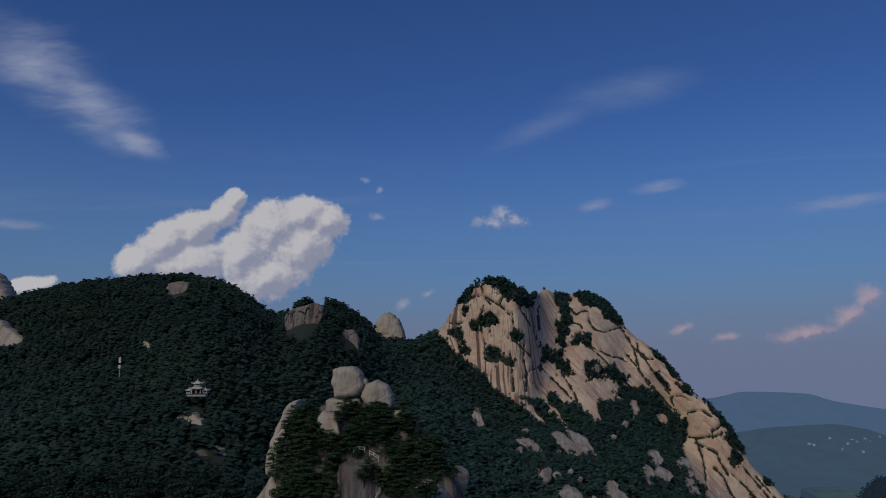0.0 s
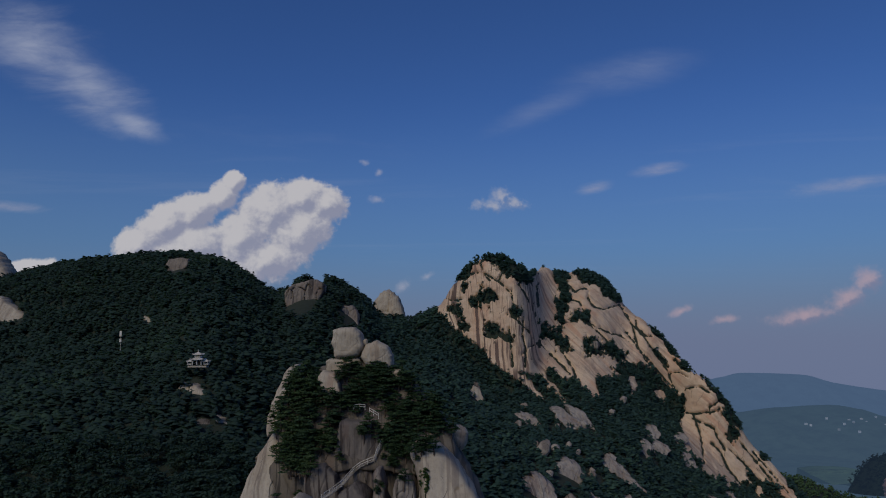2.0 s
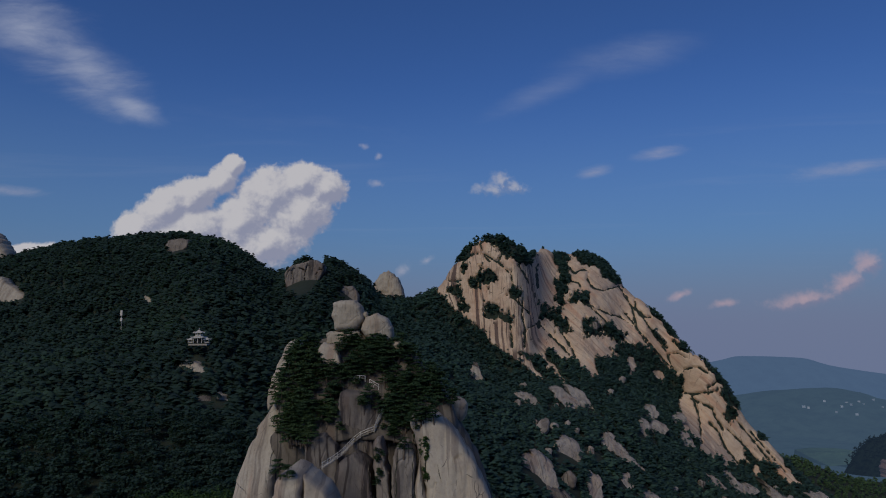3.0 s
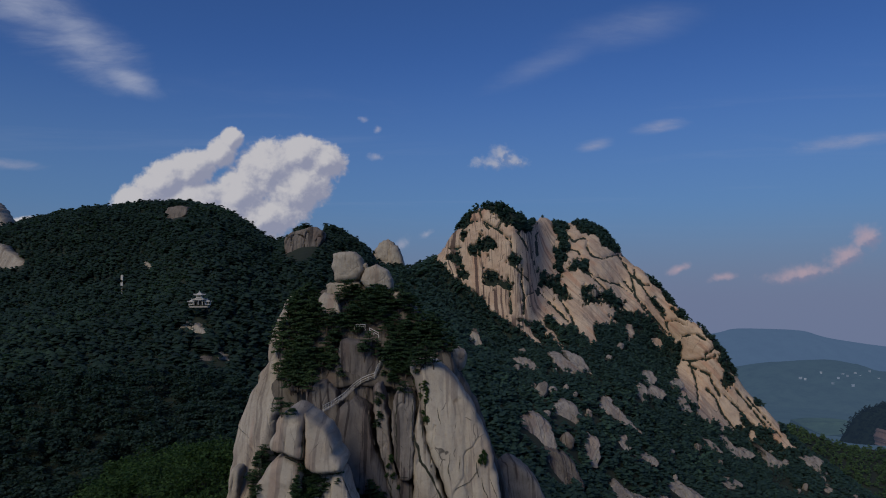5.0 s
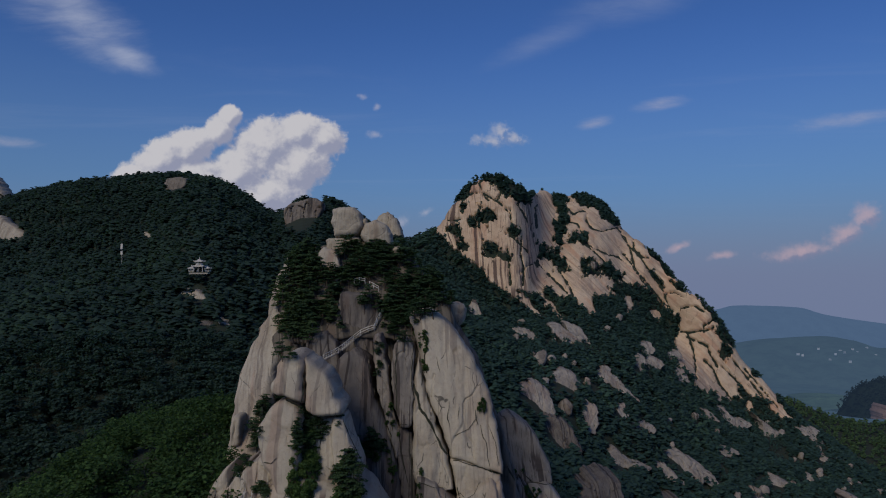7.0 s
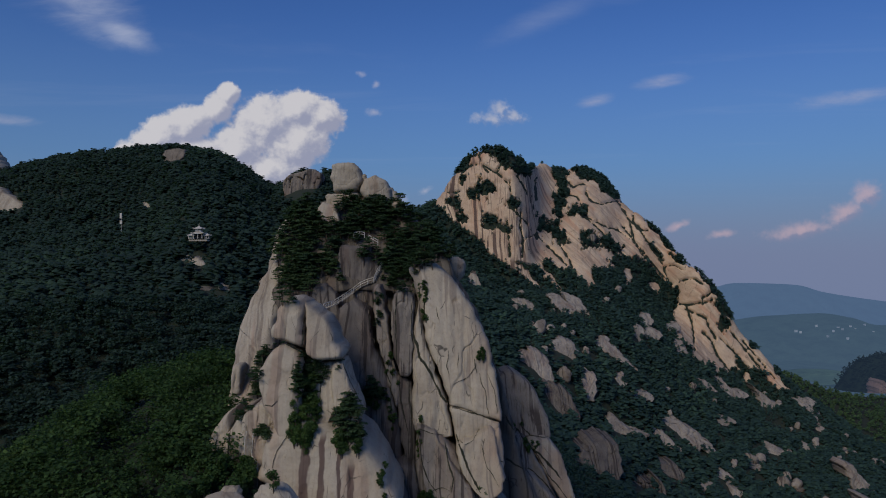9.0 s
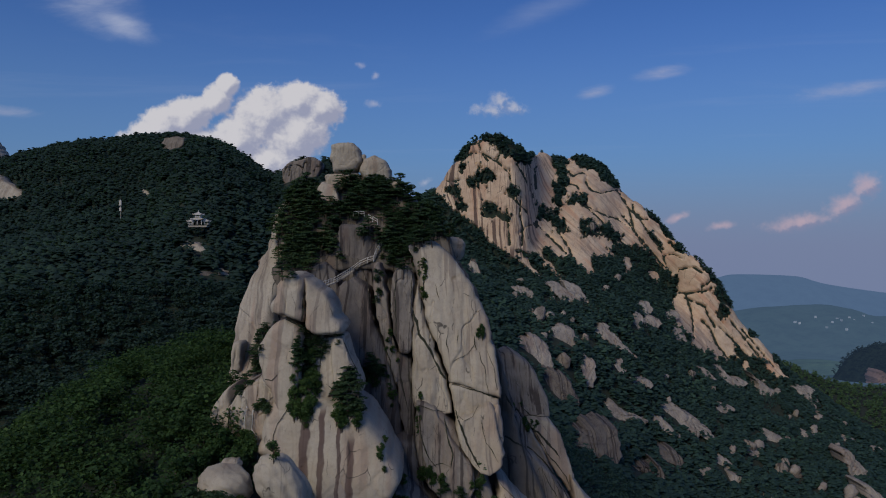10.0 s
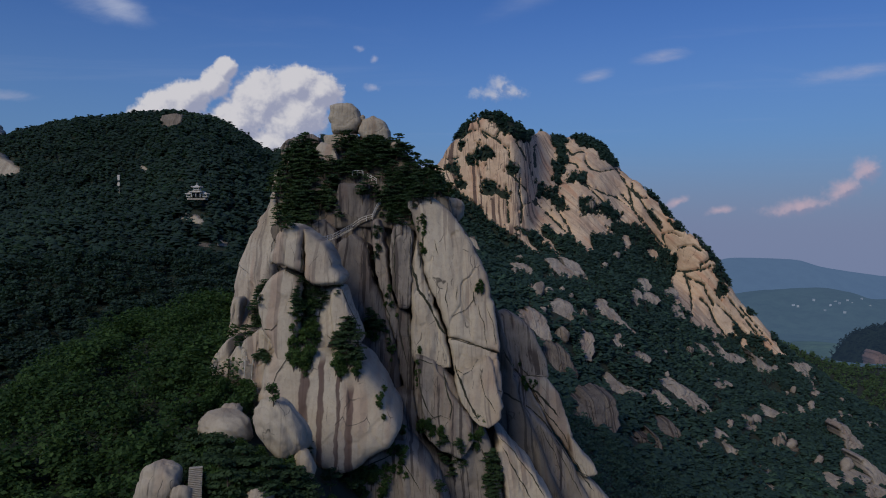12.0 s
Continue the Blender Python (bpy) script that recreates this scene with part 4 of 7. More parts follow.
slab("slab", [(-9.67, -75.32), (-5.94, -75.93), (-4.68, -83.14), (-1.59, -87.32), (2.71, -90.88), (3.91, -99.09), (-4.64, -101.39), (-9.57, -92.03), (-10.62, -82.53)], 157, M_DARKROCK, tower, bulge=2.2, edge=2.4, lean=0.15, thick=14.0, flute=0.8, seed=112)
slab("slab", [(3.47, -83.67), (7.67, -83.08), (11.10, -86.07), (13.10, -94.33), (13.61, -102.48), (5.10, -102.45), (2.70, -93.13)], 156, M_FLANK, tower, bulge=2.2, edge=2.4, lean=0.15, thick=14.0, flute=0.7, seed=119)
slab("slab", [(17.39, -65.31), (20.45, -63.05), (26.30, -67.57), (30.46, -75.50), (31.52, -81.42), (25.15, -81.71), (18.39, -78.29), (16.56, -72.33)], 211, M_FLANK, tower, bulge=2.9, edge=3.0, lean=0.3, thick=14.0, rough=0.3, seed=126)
slab("slab", [(24.81, -81.56), (29.77, -80.82), (33.54, -85.16), (36.48, -95.43), (35.36, -99.16), (30.95, -93.53), (27.17, -86.33)], 200, M_ROCK, tower, bulge=2.5, edge=2.4, lean=0.3, thick=12.0, seed=133)
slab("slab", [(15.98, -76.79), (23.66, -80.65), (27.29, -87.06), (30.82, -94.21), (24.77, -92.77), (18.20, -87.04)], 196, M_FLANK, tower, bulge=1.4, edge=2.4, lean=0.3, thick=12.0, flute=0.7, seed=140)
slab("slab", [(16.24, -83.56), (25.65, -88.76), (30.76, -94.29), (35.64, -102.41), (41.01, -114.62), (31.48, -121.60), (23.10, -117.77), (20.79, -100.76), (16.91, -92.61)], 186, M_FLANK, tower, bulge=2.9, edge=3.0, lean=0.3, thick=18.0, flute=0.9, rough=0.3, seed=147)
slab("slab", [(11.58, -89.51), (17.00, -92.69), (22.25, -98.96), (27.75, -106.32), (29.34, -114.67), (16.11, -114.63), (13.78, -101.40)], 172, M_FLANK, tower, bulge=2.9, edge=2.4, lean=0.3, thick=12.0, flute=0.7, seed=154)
slab("slab", [(35.36, -94.92), (39.66, -99.56), (42.43, -103.72), (38.47, -104.53), (35.42, -99.55)], 192, M_ROCK, tower, bulge=1.8, edge=1.8, lean=0.3, thick=8.0, seed=161)
slab("slab", [(36.19, -105.11), (40.34, -105.80), (45.51, -111.22), (46.66, -115.89), (38.64, -114.54)], 188, M_ROCK, tower, bulge=1.8, edge=1.8, lean=0.3, thick=8.0, seed=168)
slab("rock_block", [(-33.25, -43.36), (-32.38, -39.66), (-29.75, -37.63), (-27.24, -38.65), (-27.00, -42.58), (-27.41, -47.36), (-30.46, -46.25), (-33.39, -45.47)], 145, M_ROCK, tower, bulge=2.9, edge=2.1, lean=0.2, thick=12.0, rough=0.3, seed=175)
slab("rock_block", [(-27.01, -38.76), (-23.43, -41.25), (-21.12, -45.19), (-19.50, -48.66), (-20.02, -50.10), (-23.63, -49.94), (-26.82, -48.58), (-26.68, -42.58)], 145, M_ROCK, tower, bulge=2.6, edge=2.1, lean=0.2, thick=12.0, turn=0.15, rough=0.3, seed=182)
slab("rock_block", [(-35.86, -52.02), (-34.43, -49.28), (-31.17, -46.85), (-27.96, -48.62), (-27.11, -53.68), (-27.98, -60.16), (-28.70, -64.42), (-31.54, -64.42), (-33.27, -60.15), (-34.91, -58.00)], 143, M_ROCK, tower, bulge=2.9, edge=2.4, lean=0.22, thick=14.0, rough=0.3, seed=189)
slab("rock_block", [(-27.63, -49.28), (-23.47, -50.64), (-20.72, -50.87), (-20.11, -56.20), (-22.15, -62.75), (-24.76, -64.89), (-27.79, -61.65), (-27.17, -55.09)], 144.5, M_ROCK, tower, bulge=1.4, edge=1.8, lean=0.25, thick=10.0, seed=196)
slab("rock_block", [(-21.68, -50.76), (-19.88, -50.55), (-17.00, -56.94), (-15.33, -61.06), (-18.42, -62.13), (-20.90, -61.05), (-21.73, -56.06)], 144, M_ROCK, tower, bulge=2.2, edge=1.8, lean=0.25, thick=10.0, seed=203)
slab("rock_slab", [(-34.10, -65.62), (-31.86, -62.68), (-28.65, -60.78), (-24.16, -61.64), (-19.66, -63.34), (-15.18, -65.45), (-11.56, -69.83), (-9.30, -74.12), (-8.06, -77.55), (-8.98, -80.13), (-11.74, -81.11), (-14.68, -83.06), (-18.88, -84.61), (-23.16, -83.62), (-25.42, -80.88), (-27.75, -77.40), (-32.05, -73.87), (-35.07, -72.44)], 141, M_DOME, tower, bulge=5.0, edge=5.4, lean=0.3, thick=20.0, rough=0.35, seed=210)
slab("slab", [(-39.69, -61.35), (-36.95, -59.36), (-33.43, -58.92), (-31.48, -61.36), (-33.33, -65.53), (-34.64, -70.71), (-36.39, -75.49), (-39.10, -74.96), (-40.01, -67.47)], 145, M_ROCK, tower, bulge=2.2, edge=1.8, lean=0.25, thick=12.0, rough=0.4, crack=0.3, crack_w=3.0, crack_h=5.0, seed=217)
slab("slab", [(-44.38, -72.20), (-43.64, -66.08), (-40.91, -61.87), (-39.13, -60.75), (-38.32, -66.76), (-39.36, -72.43), (-41.43, -75.66), (-43.93, -75.44)], 147, M_ROCK, tower, bulge=2.5, edge=1.8, lean=0.25, thick=14.0, flute=0.5, seed=224)
slab("slab", [(-49.08, -69.35), (-46.32, -64.13), (-43.84, -61.85), (-43.34, -67.33), (-45.04, -75.19), (-47.03, -76.97), (-48.62, -73.40)], 150, M_ROCK, tower, bulge=2.5, edge=1.8, lean=0.2, thick=14.0, flute=0.5, seed=231)
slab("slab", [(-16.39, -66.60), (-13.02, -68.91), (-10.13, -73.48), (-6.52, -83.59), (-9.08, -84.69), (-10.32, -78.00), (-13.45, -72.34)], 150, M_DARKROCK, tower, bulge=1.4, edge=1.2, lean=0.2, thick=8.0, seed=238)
slab("slab", [(-16.52, -87.00), (-12.34, -83.67), (-8.77, -82.00), (-5.60, -83.27), (-1.44, -88.28), (2.42, -96.46), (-15.16, -97.41)], 142, M_FLANK, tower, bulge=2.5, edge=3.0, lean=0.25, thick=16.0, flute=0.6, seed=245)
slab("slab", [(-48.85, -58.93), (-48.03, -54.98), (-46.45, -54.98), (-46.50, -60.91), (-48.61, -61.83)], 168, M_ROCK, tower, bulge=1.4, edge=1.2, thick=6.0, seed=252)

slab("slab", [(-50.05, -14.59), (-53.24, -16.46), (-55.54, -22.03), (-57.24, -28.12), (-58.00, -33.62), (-57.31, -37.46), (-53.63, -34.55), (-50.47, -26.30), (-49.14, -19.82)], 248, M_ROCK, tower, bulge=4.0, edge=3.0, lean=0.3, turn=0.3, thick=20.0, flute=0.5, rough=0.4, seed=259)
slab("slab", [(3.51, -71.27), (7.11, -69.65), (11.20, -67.79), (13.19, -74.03), (13.70, -80.03), (10.47, -82.15), (7.48, -80.51), (5.00, -76.76)], 158.5, M_ROCK, tower, bulge=2.2, edge=1.8, lean=0.3, thick=14.0, flute=0.4, rough=0.35, seed=266)
slab("slab", [(-4.91, -67.76), (-1.20, -68.76), (2.14, -74.01), (6.24, -79.64), (7.48, -84.64), (4.62, -87.77), (0.27, -86.50), (-2.83, -82.74), (-4.43, -75.24)], 157.5, M_FLANK, tower, bulge=2.2, edge=1.8, lean=0.3, thick=14.0, flute=0.4, rough=0.35, seed=273)
slab("slab", [(12.79, -84.32), (15.92, -86.85), (20.94, -92.54), (24.72, -98.75), (15.31, -98.72), (13.42, -91.89)], 157.0, M_ROCK, tower, bulge=2.2, edge=1.8, lean=0.3, thick=14.0, flute=0.4, rough=0.35, seed=280)


# ---- sheets of rock on the slopes ----
def face_slab(name, face, outline, eye_z, proud, seed, mat, parent=None, label="", edge=3.0, flute=0.7, crack=0.0, thick=14.0, step=1.0, rough=0.45, facing=(-0.9, 0.0), grow=0.96, near=0.0):
    """A sheet of rock that lies on a mountain's face where these directions from the eye meet it."""
    pts = [face.ray_cast(Vector((0, 0, eye_z)), Vector((a, 1, b)).normalized())[0] for a, b in outline]
    good = [p for p in pts if p is not None]
    if len(good) < 3:
        return None
    mid = np.median([p.y for p in good])
    P = []
    for (a, b), p in zip(outline, pts):
        y = p.y if p is not None and abs(p.y - mid) < 28 else mid
        P.append((a * y, y, eye_z + b * y))
    P = np.array(P)
    q = np.stack([np.ones(len(P)), P[:, 0] - P[:, 0].mean(), P[:, 2] - P[:, 2].mean()], 1)
    k = np.linalg.lstsq(np.concatenate([q, np.diag([0, 3.0, 3.0])]), np.concatenate([P[:, 1], [0, -0.6, 1.2]]), rcond=None)[0]
    lo, hi = P.min(0), P.max(0)
    turn, lean = float(np.clip(k[1], *facing)), float(np.clip(k[2], 0.15, 0.9))
    y = k[0] + lean * ((lo[2] + hi[2]) / 2 - P[:, 2].mean()) + turn * ((lo[0] + hi[0]) / 2 - P[:, 0].mean())
    ob = slab(name, P[:, (0, 2)], y - near, mat, parent, bulge=proud, edge=edge, lean=lean, turn=turn, thick=thick, seed=seed,
              step=step, flute=flute, crack=crack, crack_w=9.0, crack_h=22.0, rough=rough, grow=grow, label=label)
    return ob


bm = bmesh.new()
bm.from_mesh(land.data)
land_face = BVHTree.FromBMesh(bm)
bm.free()


def crag(outline, proud, seed, mat, label, eye_z=0.0, grow=1.0, **more):
    """Bare rock in the wooded hills; outline: directions from the eye at that height."""
    ob = face_slab("rock_crag", land_face, outline, eye_z, proud, seed, mat, None, label, thick=proud * 2 + 8 + more.get("near", 0.0), facing=(-0.6, 0.3), grow=grow, **more)
    return tagged(ob, category="rock outcrop", group="outcrops on the slopes") if ob else None



# boulders balanced on the top
mound = slab("summit_mound", [(-43.2, -29.25), (-42.6, -21.2), (-38.8, -17.2), (-34.2, -14.0), (-29.32, -12.2), (-22.75, -11.8), (-14.38, -13.4), (-5.16, -21.38), (1.19, -28.81), (3.36, -37.08), (-2.54, -39.29), (-20.25, -37.80), (-37.64, -39.25)], 199, M_CREVICE, tower, bulge=4.0, edge=8.0, lean=1.0, thick=22.0, seed=5, rough=0.4)
rest = slab("boulder", [(-33.40, -11.97), (-30.44, -11.21), (-27.62, -11.68), (-27.39, -15.50), (-30.32, -17.47), (-33.15, -15.94)], 209.5, M_BOULDER, None, bulge=3.0, edge=1.6, thick=6.0, seed=91, step=0.25, label="cracked pale granite block that carries the balanced boulder")
tagged(rest, category="boulder")
rest2 = slab("boulder", [(-27.47, -11.37), (-25.44, -11.07), (-23.56, -11.38), (-23.20, -14.44), (-25.68, -15.35), (-27.26, -14.43)], 210.0, M_BOULDER, None, bulge=3.0, edge=1.4, thick=6.0, seed=191, step=0.25, label="small squared granite block under the balanced boulder")
tagged(rest2, category="boulder")
top = slab("boulder", [(-31.24, -3.32), (-28.28, -2.09), (-25.30, -2.41), (-23.07, -4.73), (-22.40, -7.50), (-23.61, -10.41), (-27.18, -11.01), (-30.30, -11.00), (-31.31, -7.32)], 209.5, M_BOULDER, None, bulge=4.2, edge=4.0, thick=5.5, seed=92, rough=0.28, step=0.22, crack=0.07, crack_w=6.0, crack_h=9.0, label="big rounded granite boulder balanced on the summit")
tagged(top, category="boulder")
second = slab("boulder", [(-23.02, -10.66), (-21.83, -7.31), (-18.89, -6.10), (-15.61, -8.09), (-14.02, -11.75), (-14.93, -14.92), (-18.48, -14.46), (-21.75, -13.09)], 208.5, M_BOULDER, None, bulge=4.0, edge=4.2, thick=5.5, seed=93, rough=0.28, step=0.22, crack=0.07, crack_w=5.0, crack_h=9.0, label="rounded granite boulder leaning beside the balanced one")
tagged(second, category="boulder")
boulder(-22.01, 208.00, -6.65, 0.6, 0.7, 0.9, 94, M_BOULDER, "small stone wedged between the summit boulders", sub=3)
boulder(-12.64, 204.00, -15.61, 2.6, 2.0, 1.6, 195, M_BOULDER, "low granite boulder among the summit pines", sub=4)
boulder(4.07, 206.00, -33.36, 3.1, 3.0, 3.5, 95, M_BOULDER, "rounded granite boulder at the shoulder of the pinnacle", tilt=12)
boulder(-36.43, 122.00, -72.92, 5.0, 4.0, 3.2, 96, M_BOULDER, "broad smooth granite boulder at the foot of the stairs", sub=5, rough=0.07)
boulder(-26.4, 120.00, -72.3, 5.5, 3.6, 3.4, 97, M_BOULDER, "slanting granite boulder beside the stairs", tilt=60, sub=5, rough=0.1)
boulder(-22.23, 118.00, -77.67, 1.4, 1.4, 2.6, 197, M_BOULDER, "small granite stone below the slanting boulder", tilt=-20, sub=4, rough=0.1)
boulder(-36.80, 126.00, -70.92, 2.2, 1.8, 1.5, 98, M_BOULDER, "small granite boulder above the broad one", sub=4)
boulder(-41.1, 104.00, -77.02, 3.0, 3.0, 4.4, 99, M_BOULDER, "smooth granite boulder beside the stone stairs", tilt=20, sub=5, rough=0.08)
boulder(-36.84, 102.00, -77.44, 1.5, 1.6, 2.0, 101, M_BOULDER, "pointed granite stone beside the stone stairs", tilt=-15)
boulder(-26.04, 104.00, -77.89, 2.0, 1.6, 1.2, 102, M_BOULDER, "half hidden granite stone among the low trees", tilt=10)

# ---- dark strips along the pinnacle's joints: plants, and the shade of open cracks ----
# directions from the foot of the descent, each with the joint's width
JOINTS = [
    (0.0031, [(-0.1904, -0.0205), (-0.1921, -0.0441), (-0.1938, -0.0622)]),
    (0.0024, [(-0.2353, -0.0417), (-0.2181, -0.0527), (-0.2009, -0.0622), (-0.1829, -0.0717), (-0.1593, -0.0780), (-0.1373, -0.0773)]),
    (0.0024, [(-0.1593, -0.0796), (-0.1633, -0.0953), (-0.1674, -0.1190)]),
    (0.0039, [(-0.0389, -0.0483), (-0.0295, -0.0798), (-0.0162, -0.1035), (-0.0020, -0.1272), (0.0098, -0.1510), (0.0192, -0.1827), (0.0295, -0.2145), (0.0413, -0.2423), (0.0556, -0.2663)]),
    (0.0016, [(-0.0387, 0.0107), (-0.0404, -0.0168), (-0.0420, -0.0404), (-0.0374, -0.0719)]),
    (0.0016, [(-0.0607, 0.0068), (-0.0632, -0.0325), (-0.0618, -0.0719), (-0.0595, -0.1034), (-0.0469, -0.1034)]),
    (0.0024, [(-0.0199, 0.0068), (-0.0231, -0.0247), (-0.0279, -0.0522)]),
    (0.0016, [(-0.0059, -0.0877), (-0.0020, -0.1114), (0.0059, -0.1352), (0.0137, -0.1550)]),
    (0.0016, [(-0.0058, -0.0129), (-0.0042, -0.0247), (-0.0011, -0.0341)]),
    (0.0024, [(0.0098, -0.1494), (0.0295, -0.1550), (0.0571, -0.1630), (0.0808, -0.1709), (0.0903, -0.1710)]),
    (0.0020, [(0.0114, -0.0720), (0.0083, -0.0956), (0.0114, -0.1075)]),
    (0.0014, [(0.0240, -0.0759), (0.0225, -0.0957)]),
    (0.0009, [(0.0177, -0.1194), (0.0374, -0.1099), (0.0493, -0.0918)]),
    (0.0039, [(0.0477, -0.0839), (0.0493, -0.0957), (0.0516, -0.1036)]),
    (0.0013, [(0.0532, -0.1036), (0.0611, -0.1273), (0.0650, -0.1511), (0.0690, -0.1670)]),
    (0.0011, [(0.0650, -0.1036), (0.0745, -0.1274), (0.0793, -0.1591)]),
    (0.0016, [(-0.0376, -0.1762), (-0.0218, -0.1826), (-0.0100, -0.1866), (0.0058, -0.1890)]),
    (0.0028, [(0.0887, -0.1670), (0.0967, -0.1829), (0.1125, -0.2028), (0.1323, -0.2227), (0.1522, -0.2426), (0.1681, -0.2626)]),
    (0.0020, [(0.1085, -0.1869), (0.1244, -0.2028), (0.1521, -0.2052)]),
    (0.0024, [(0.0809, -0.2226), (0.1007, -0.2345), (0.1284, -0.2505), (0.1483, -0.2705), (0.1682, -0.3025), (0.1921, -0.3345), (0.2160, -0.3666)]),
    (0.0010, [(0.1403, -0.2705), (0.1603, -0.3104), (0.1763, -0.3505)]),
    (0.0010, [(0.1562, -0.2865), (0.1762, -0.3265), (0.2002, -0.3746)]),
    (0.0016, [(0.1204, -0.2068), (0.1363, -0.2306), (0.1482, -0.2545), (0.1761, -0.2865), (0.1817, -0.3025)]),
    (0.0016, [(0.0809, -0.2863), (0.1047, -0.3103), (0.1286, -0.3423), (0.1485, -0.3744)]),
    (0.0020, [(0.0889, -0.3022), (0.1127, -0.3503), (0.1286, -0.3759)]),
    (0.0016, [(0.1801, -0.3065), (0.1881, -0.3185), (0.2001, -0.3409), (0.2160, -0.3466)]),
    (0.0016, [(-0.0438, -0.1113), (-0.0423, -0.1509), (-0.0400, -0.1826), (-0.0393, -0.2223)]),
    (0.0016, [(-0.0587, -0.1074), (-0.0533, -0.1509), (-0.0455, -0.1905)]),
    (0.0011, [(0.0216, -0.1906), (0.0334, -0.2010), (0.0453, -0.1947), (0.0532, -0.1788)]),
    (0.0013, [(-0.0963, -0.0482), (-0.0846, -0.0797), (-0.0690, -0.1192), (-0.0691, -0.1667)]),
    (0.0011, [(-0.1357, -0.0796), (-0.1202, -0.1191), (-0.1046, -0.1508)]),
    (0.0011, [(-0.1079, 0.0069), (-0.1001, -0.0167), (-0.0986, -0.0482)]),
    (0.0013, [(-0.2256, -0.0048), (-0.2320, -0.0165), (-0.2352, -0.0322)]),
    (0.0016, [(-0.2418, -0.0716), (-0.2498, -0.0873), (-0.2538, -0.1031)]),
    (0.0020, [(-0.1093, -0.3336), (-0.0855, -0.3217), (-0.0617, -0.3098)]),
    (0.0016, [(-0.0617, -0.3098), (-0.0459, -0.3338), (-0.0261, -0.3658)]),
    (0.0020, [(-0.2817, -0.1504), (-0.2938, -0.1820), (-0.2981, -0.2216)]),
    (0.0013, [(-0.3095, -0.1820), (-0.3153, -0.2137), (-0.3156, -0.2454)]),
    (0.0013, [(-0.2350, -0.2218), (-0.2270, -0.1980), (-0.2150, -0.1822), (-0.2070, -0.1624)]),
    (0.0013, [(-0.2541, -0.1347), (-0.2344, -0.1386), (-0.2265, -0.1308)]),
    (0.0013, [(-0.1597, -0.1427), (-0.1479, -0.1546), (-0.1307, -0.1705)]),
    (0.0020, [(-0.0297, -0.1905), (-0.0259, -0.2223), (-0.0180, -0.2462), (-0.0062, -0.2661)]),
    (0.0024, [(0.0058, -0.1946), (0.0097, -0.2224), (0.0176, -0.2463), (0.0136, -0.2661)]),
    (0.0013, [(-0.0141, -0.2661), (0.0018, -0.2582), (0.0136, -0.2638)]),
    (0.0016, [(0.0453, -0.2782), (0.0572, -0.3021), (0.0730, -0.3341)]),
    (0.0011, [(0.0571, -0.1987), (0.0635, -0.2305), (0.0809, -0.2584)]),
]


def joint(line, width, seed, eye_z=-39.09):
    """A dark strip for plants and crack shade along a joint, thin at both ends."""
    eye = Vector((0, 0, eye_z))
    pts = []
    for (a1, b1), (a2, b2) in zip(line, line[1:]):
        k = max(2, int(math.hypot(a2 - a1, b2 - b1) / 0.003))
        pts += [(a1 + (a2 - a1) * i / k, b1 + (b2 - b1) * i / k) for i in range(k)]
    pts = np.array(pts + [line[-1]])
    n = len(pts)
    way = np.gradient(pts, axis=0)
    way /= np.linalg.norm(way, axis=1)[:, None] + 1e-9
    side = np.stack([-way[:, 1], way[:, 0]], 1)
    q = np.arange(n)
    pts = pts + side * (0.0011 * fbm(q / 5.0, q * 0.0 + seed, seed, 3))[:, None]
    half = 0.5 * width * np.clip(np.minimum(q + 0.4, n - 0.6 - q) / 4.0, 0.15, 1) * (1 + 0.5 * fbm(q / 3.0, q * 0.0 + seed, seed + 5, 2))
    runs, prev = [[]], None
    for i in range(n):
        row = []
        for k in (-1.0, 0.0, 1.0):
            a, b = pts[i] + side[i] * half[i] * k
            d = Vector((a, 1, b)).normalized()
            hit = joint_rock.ray_cast(eye, d)[0]
            if hit is not None:
                row.append((hit, d))
        if len(row) < 3 or (prev is not None and abs(prev - row[1][0].y) > 6.0):
            runs.append([])
            prev = None
        if len(row) == 3:
            deep = row[1][0].y
            runs[-1].append([h + d * (max(-2.0, min(2.0, deep - h.y)) - (0.22 if k == 1 else -0.08)) for k, (h, d) in enumerate(row)])
            prev = deep
    for run in runs:
        if len(run) < 3:
            continue
        k = np.arange(len(run) - 1)[:, None] * 3
        F = np.concatenate([k + (0, 1, 4, 3), k + (1, 2, 5, 4)])
        link("joint", np.array([p[:] for row in run for p in row]), F, M_JOINT_DARK, tower)


joint_rock = BVHTree.FromPolygons(np.concatenate(ROCK_V).tolist(), np.concatenate(ROCK_F).tolist())
for i, (width, line) in enumerate(JOINTS):
    joint(line, width, 300 + i)

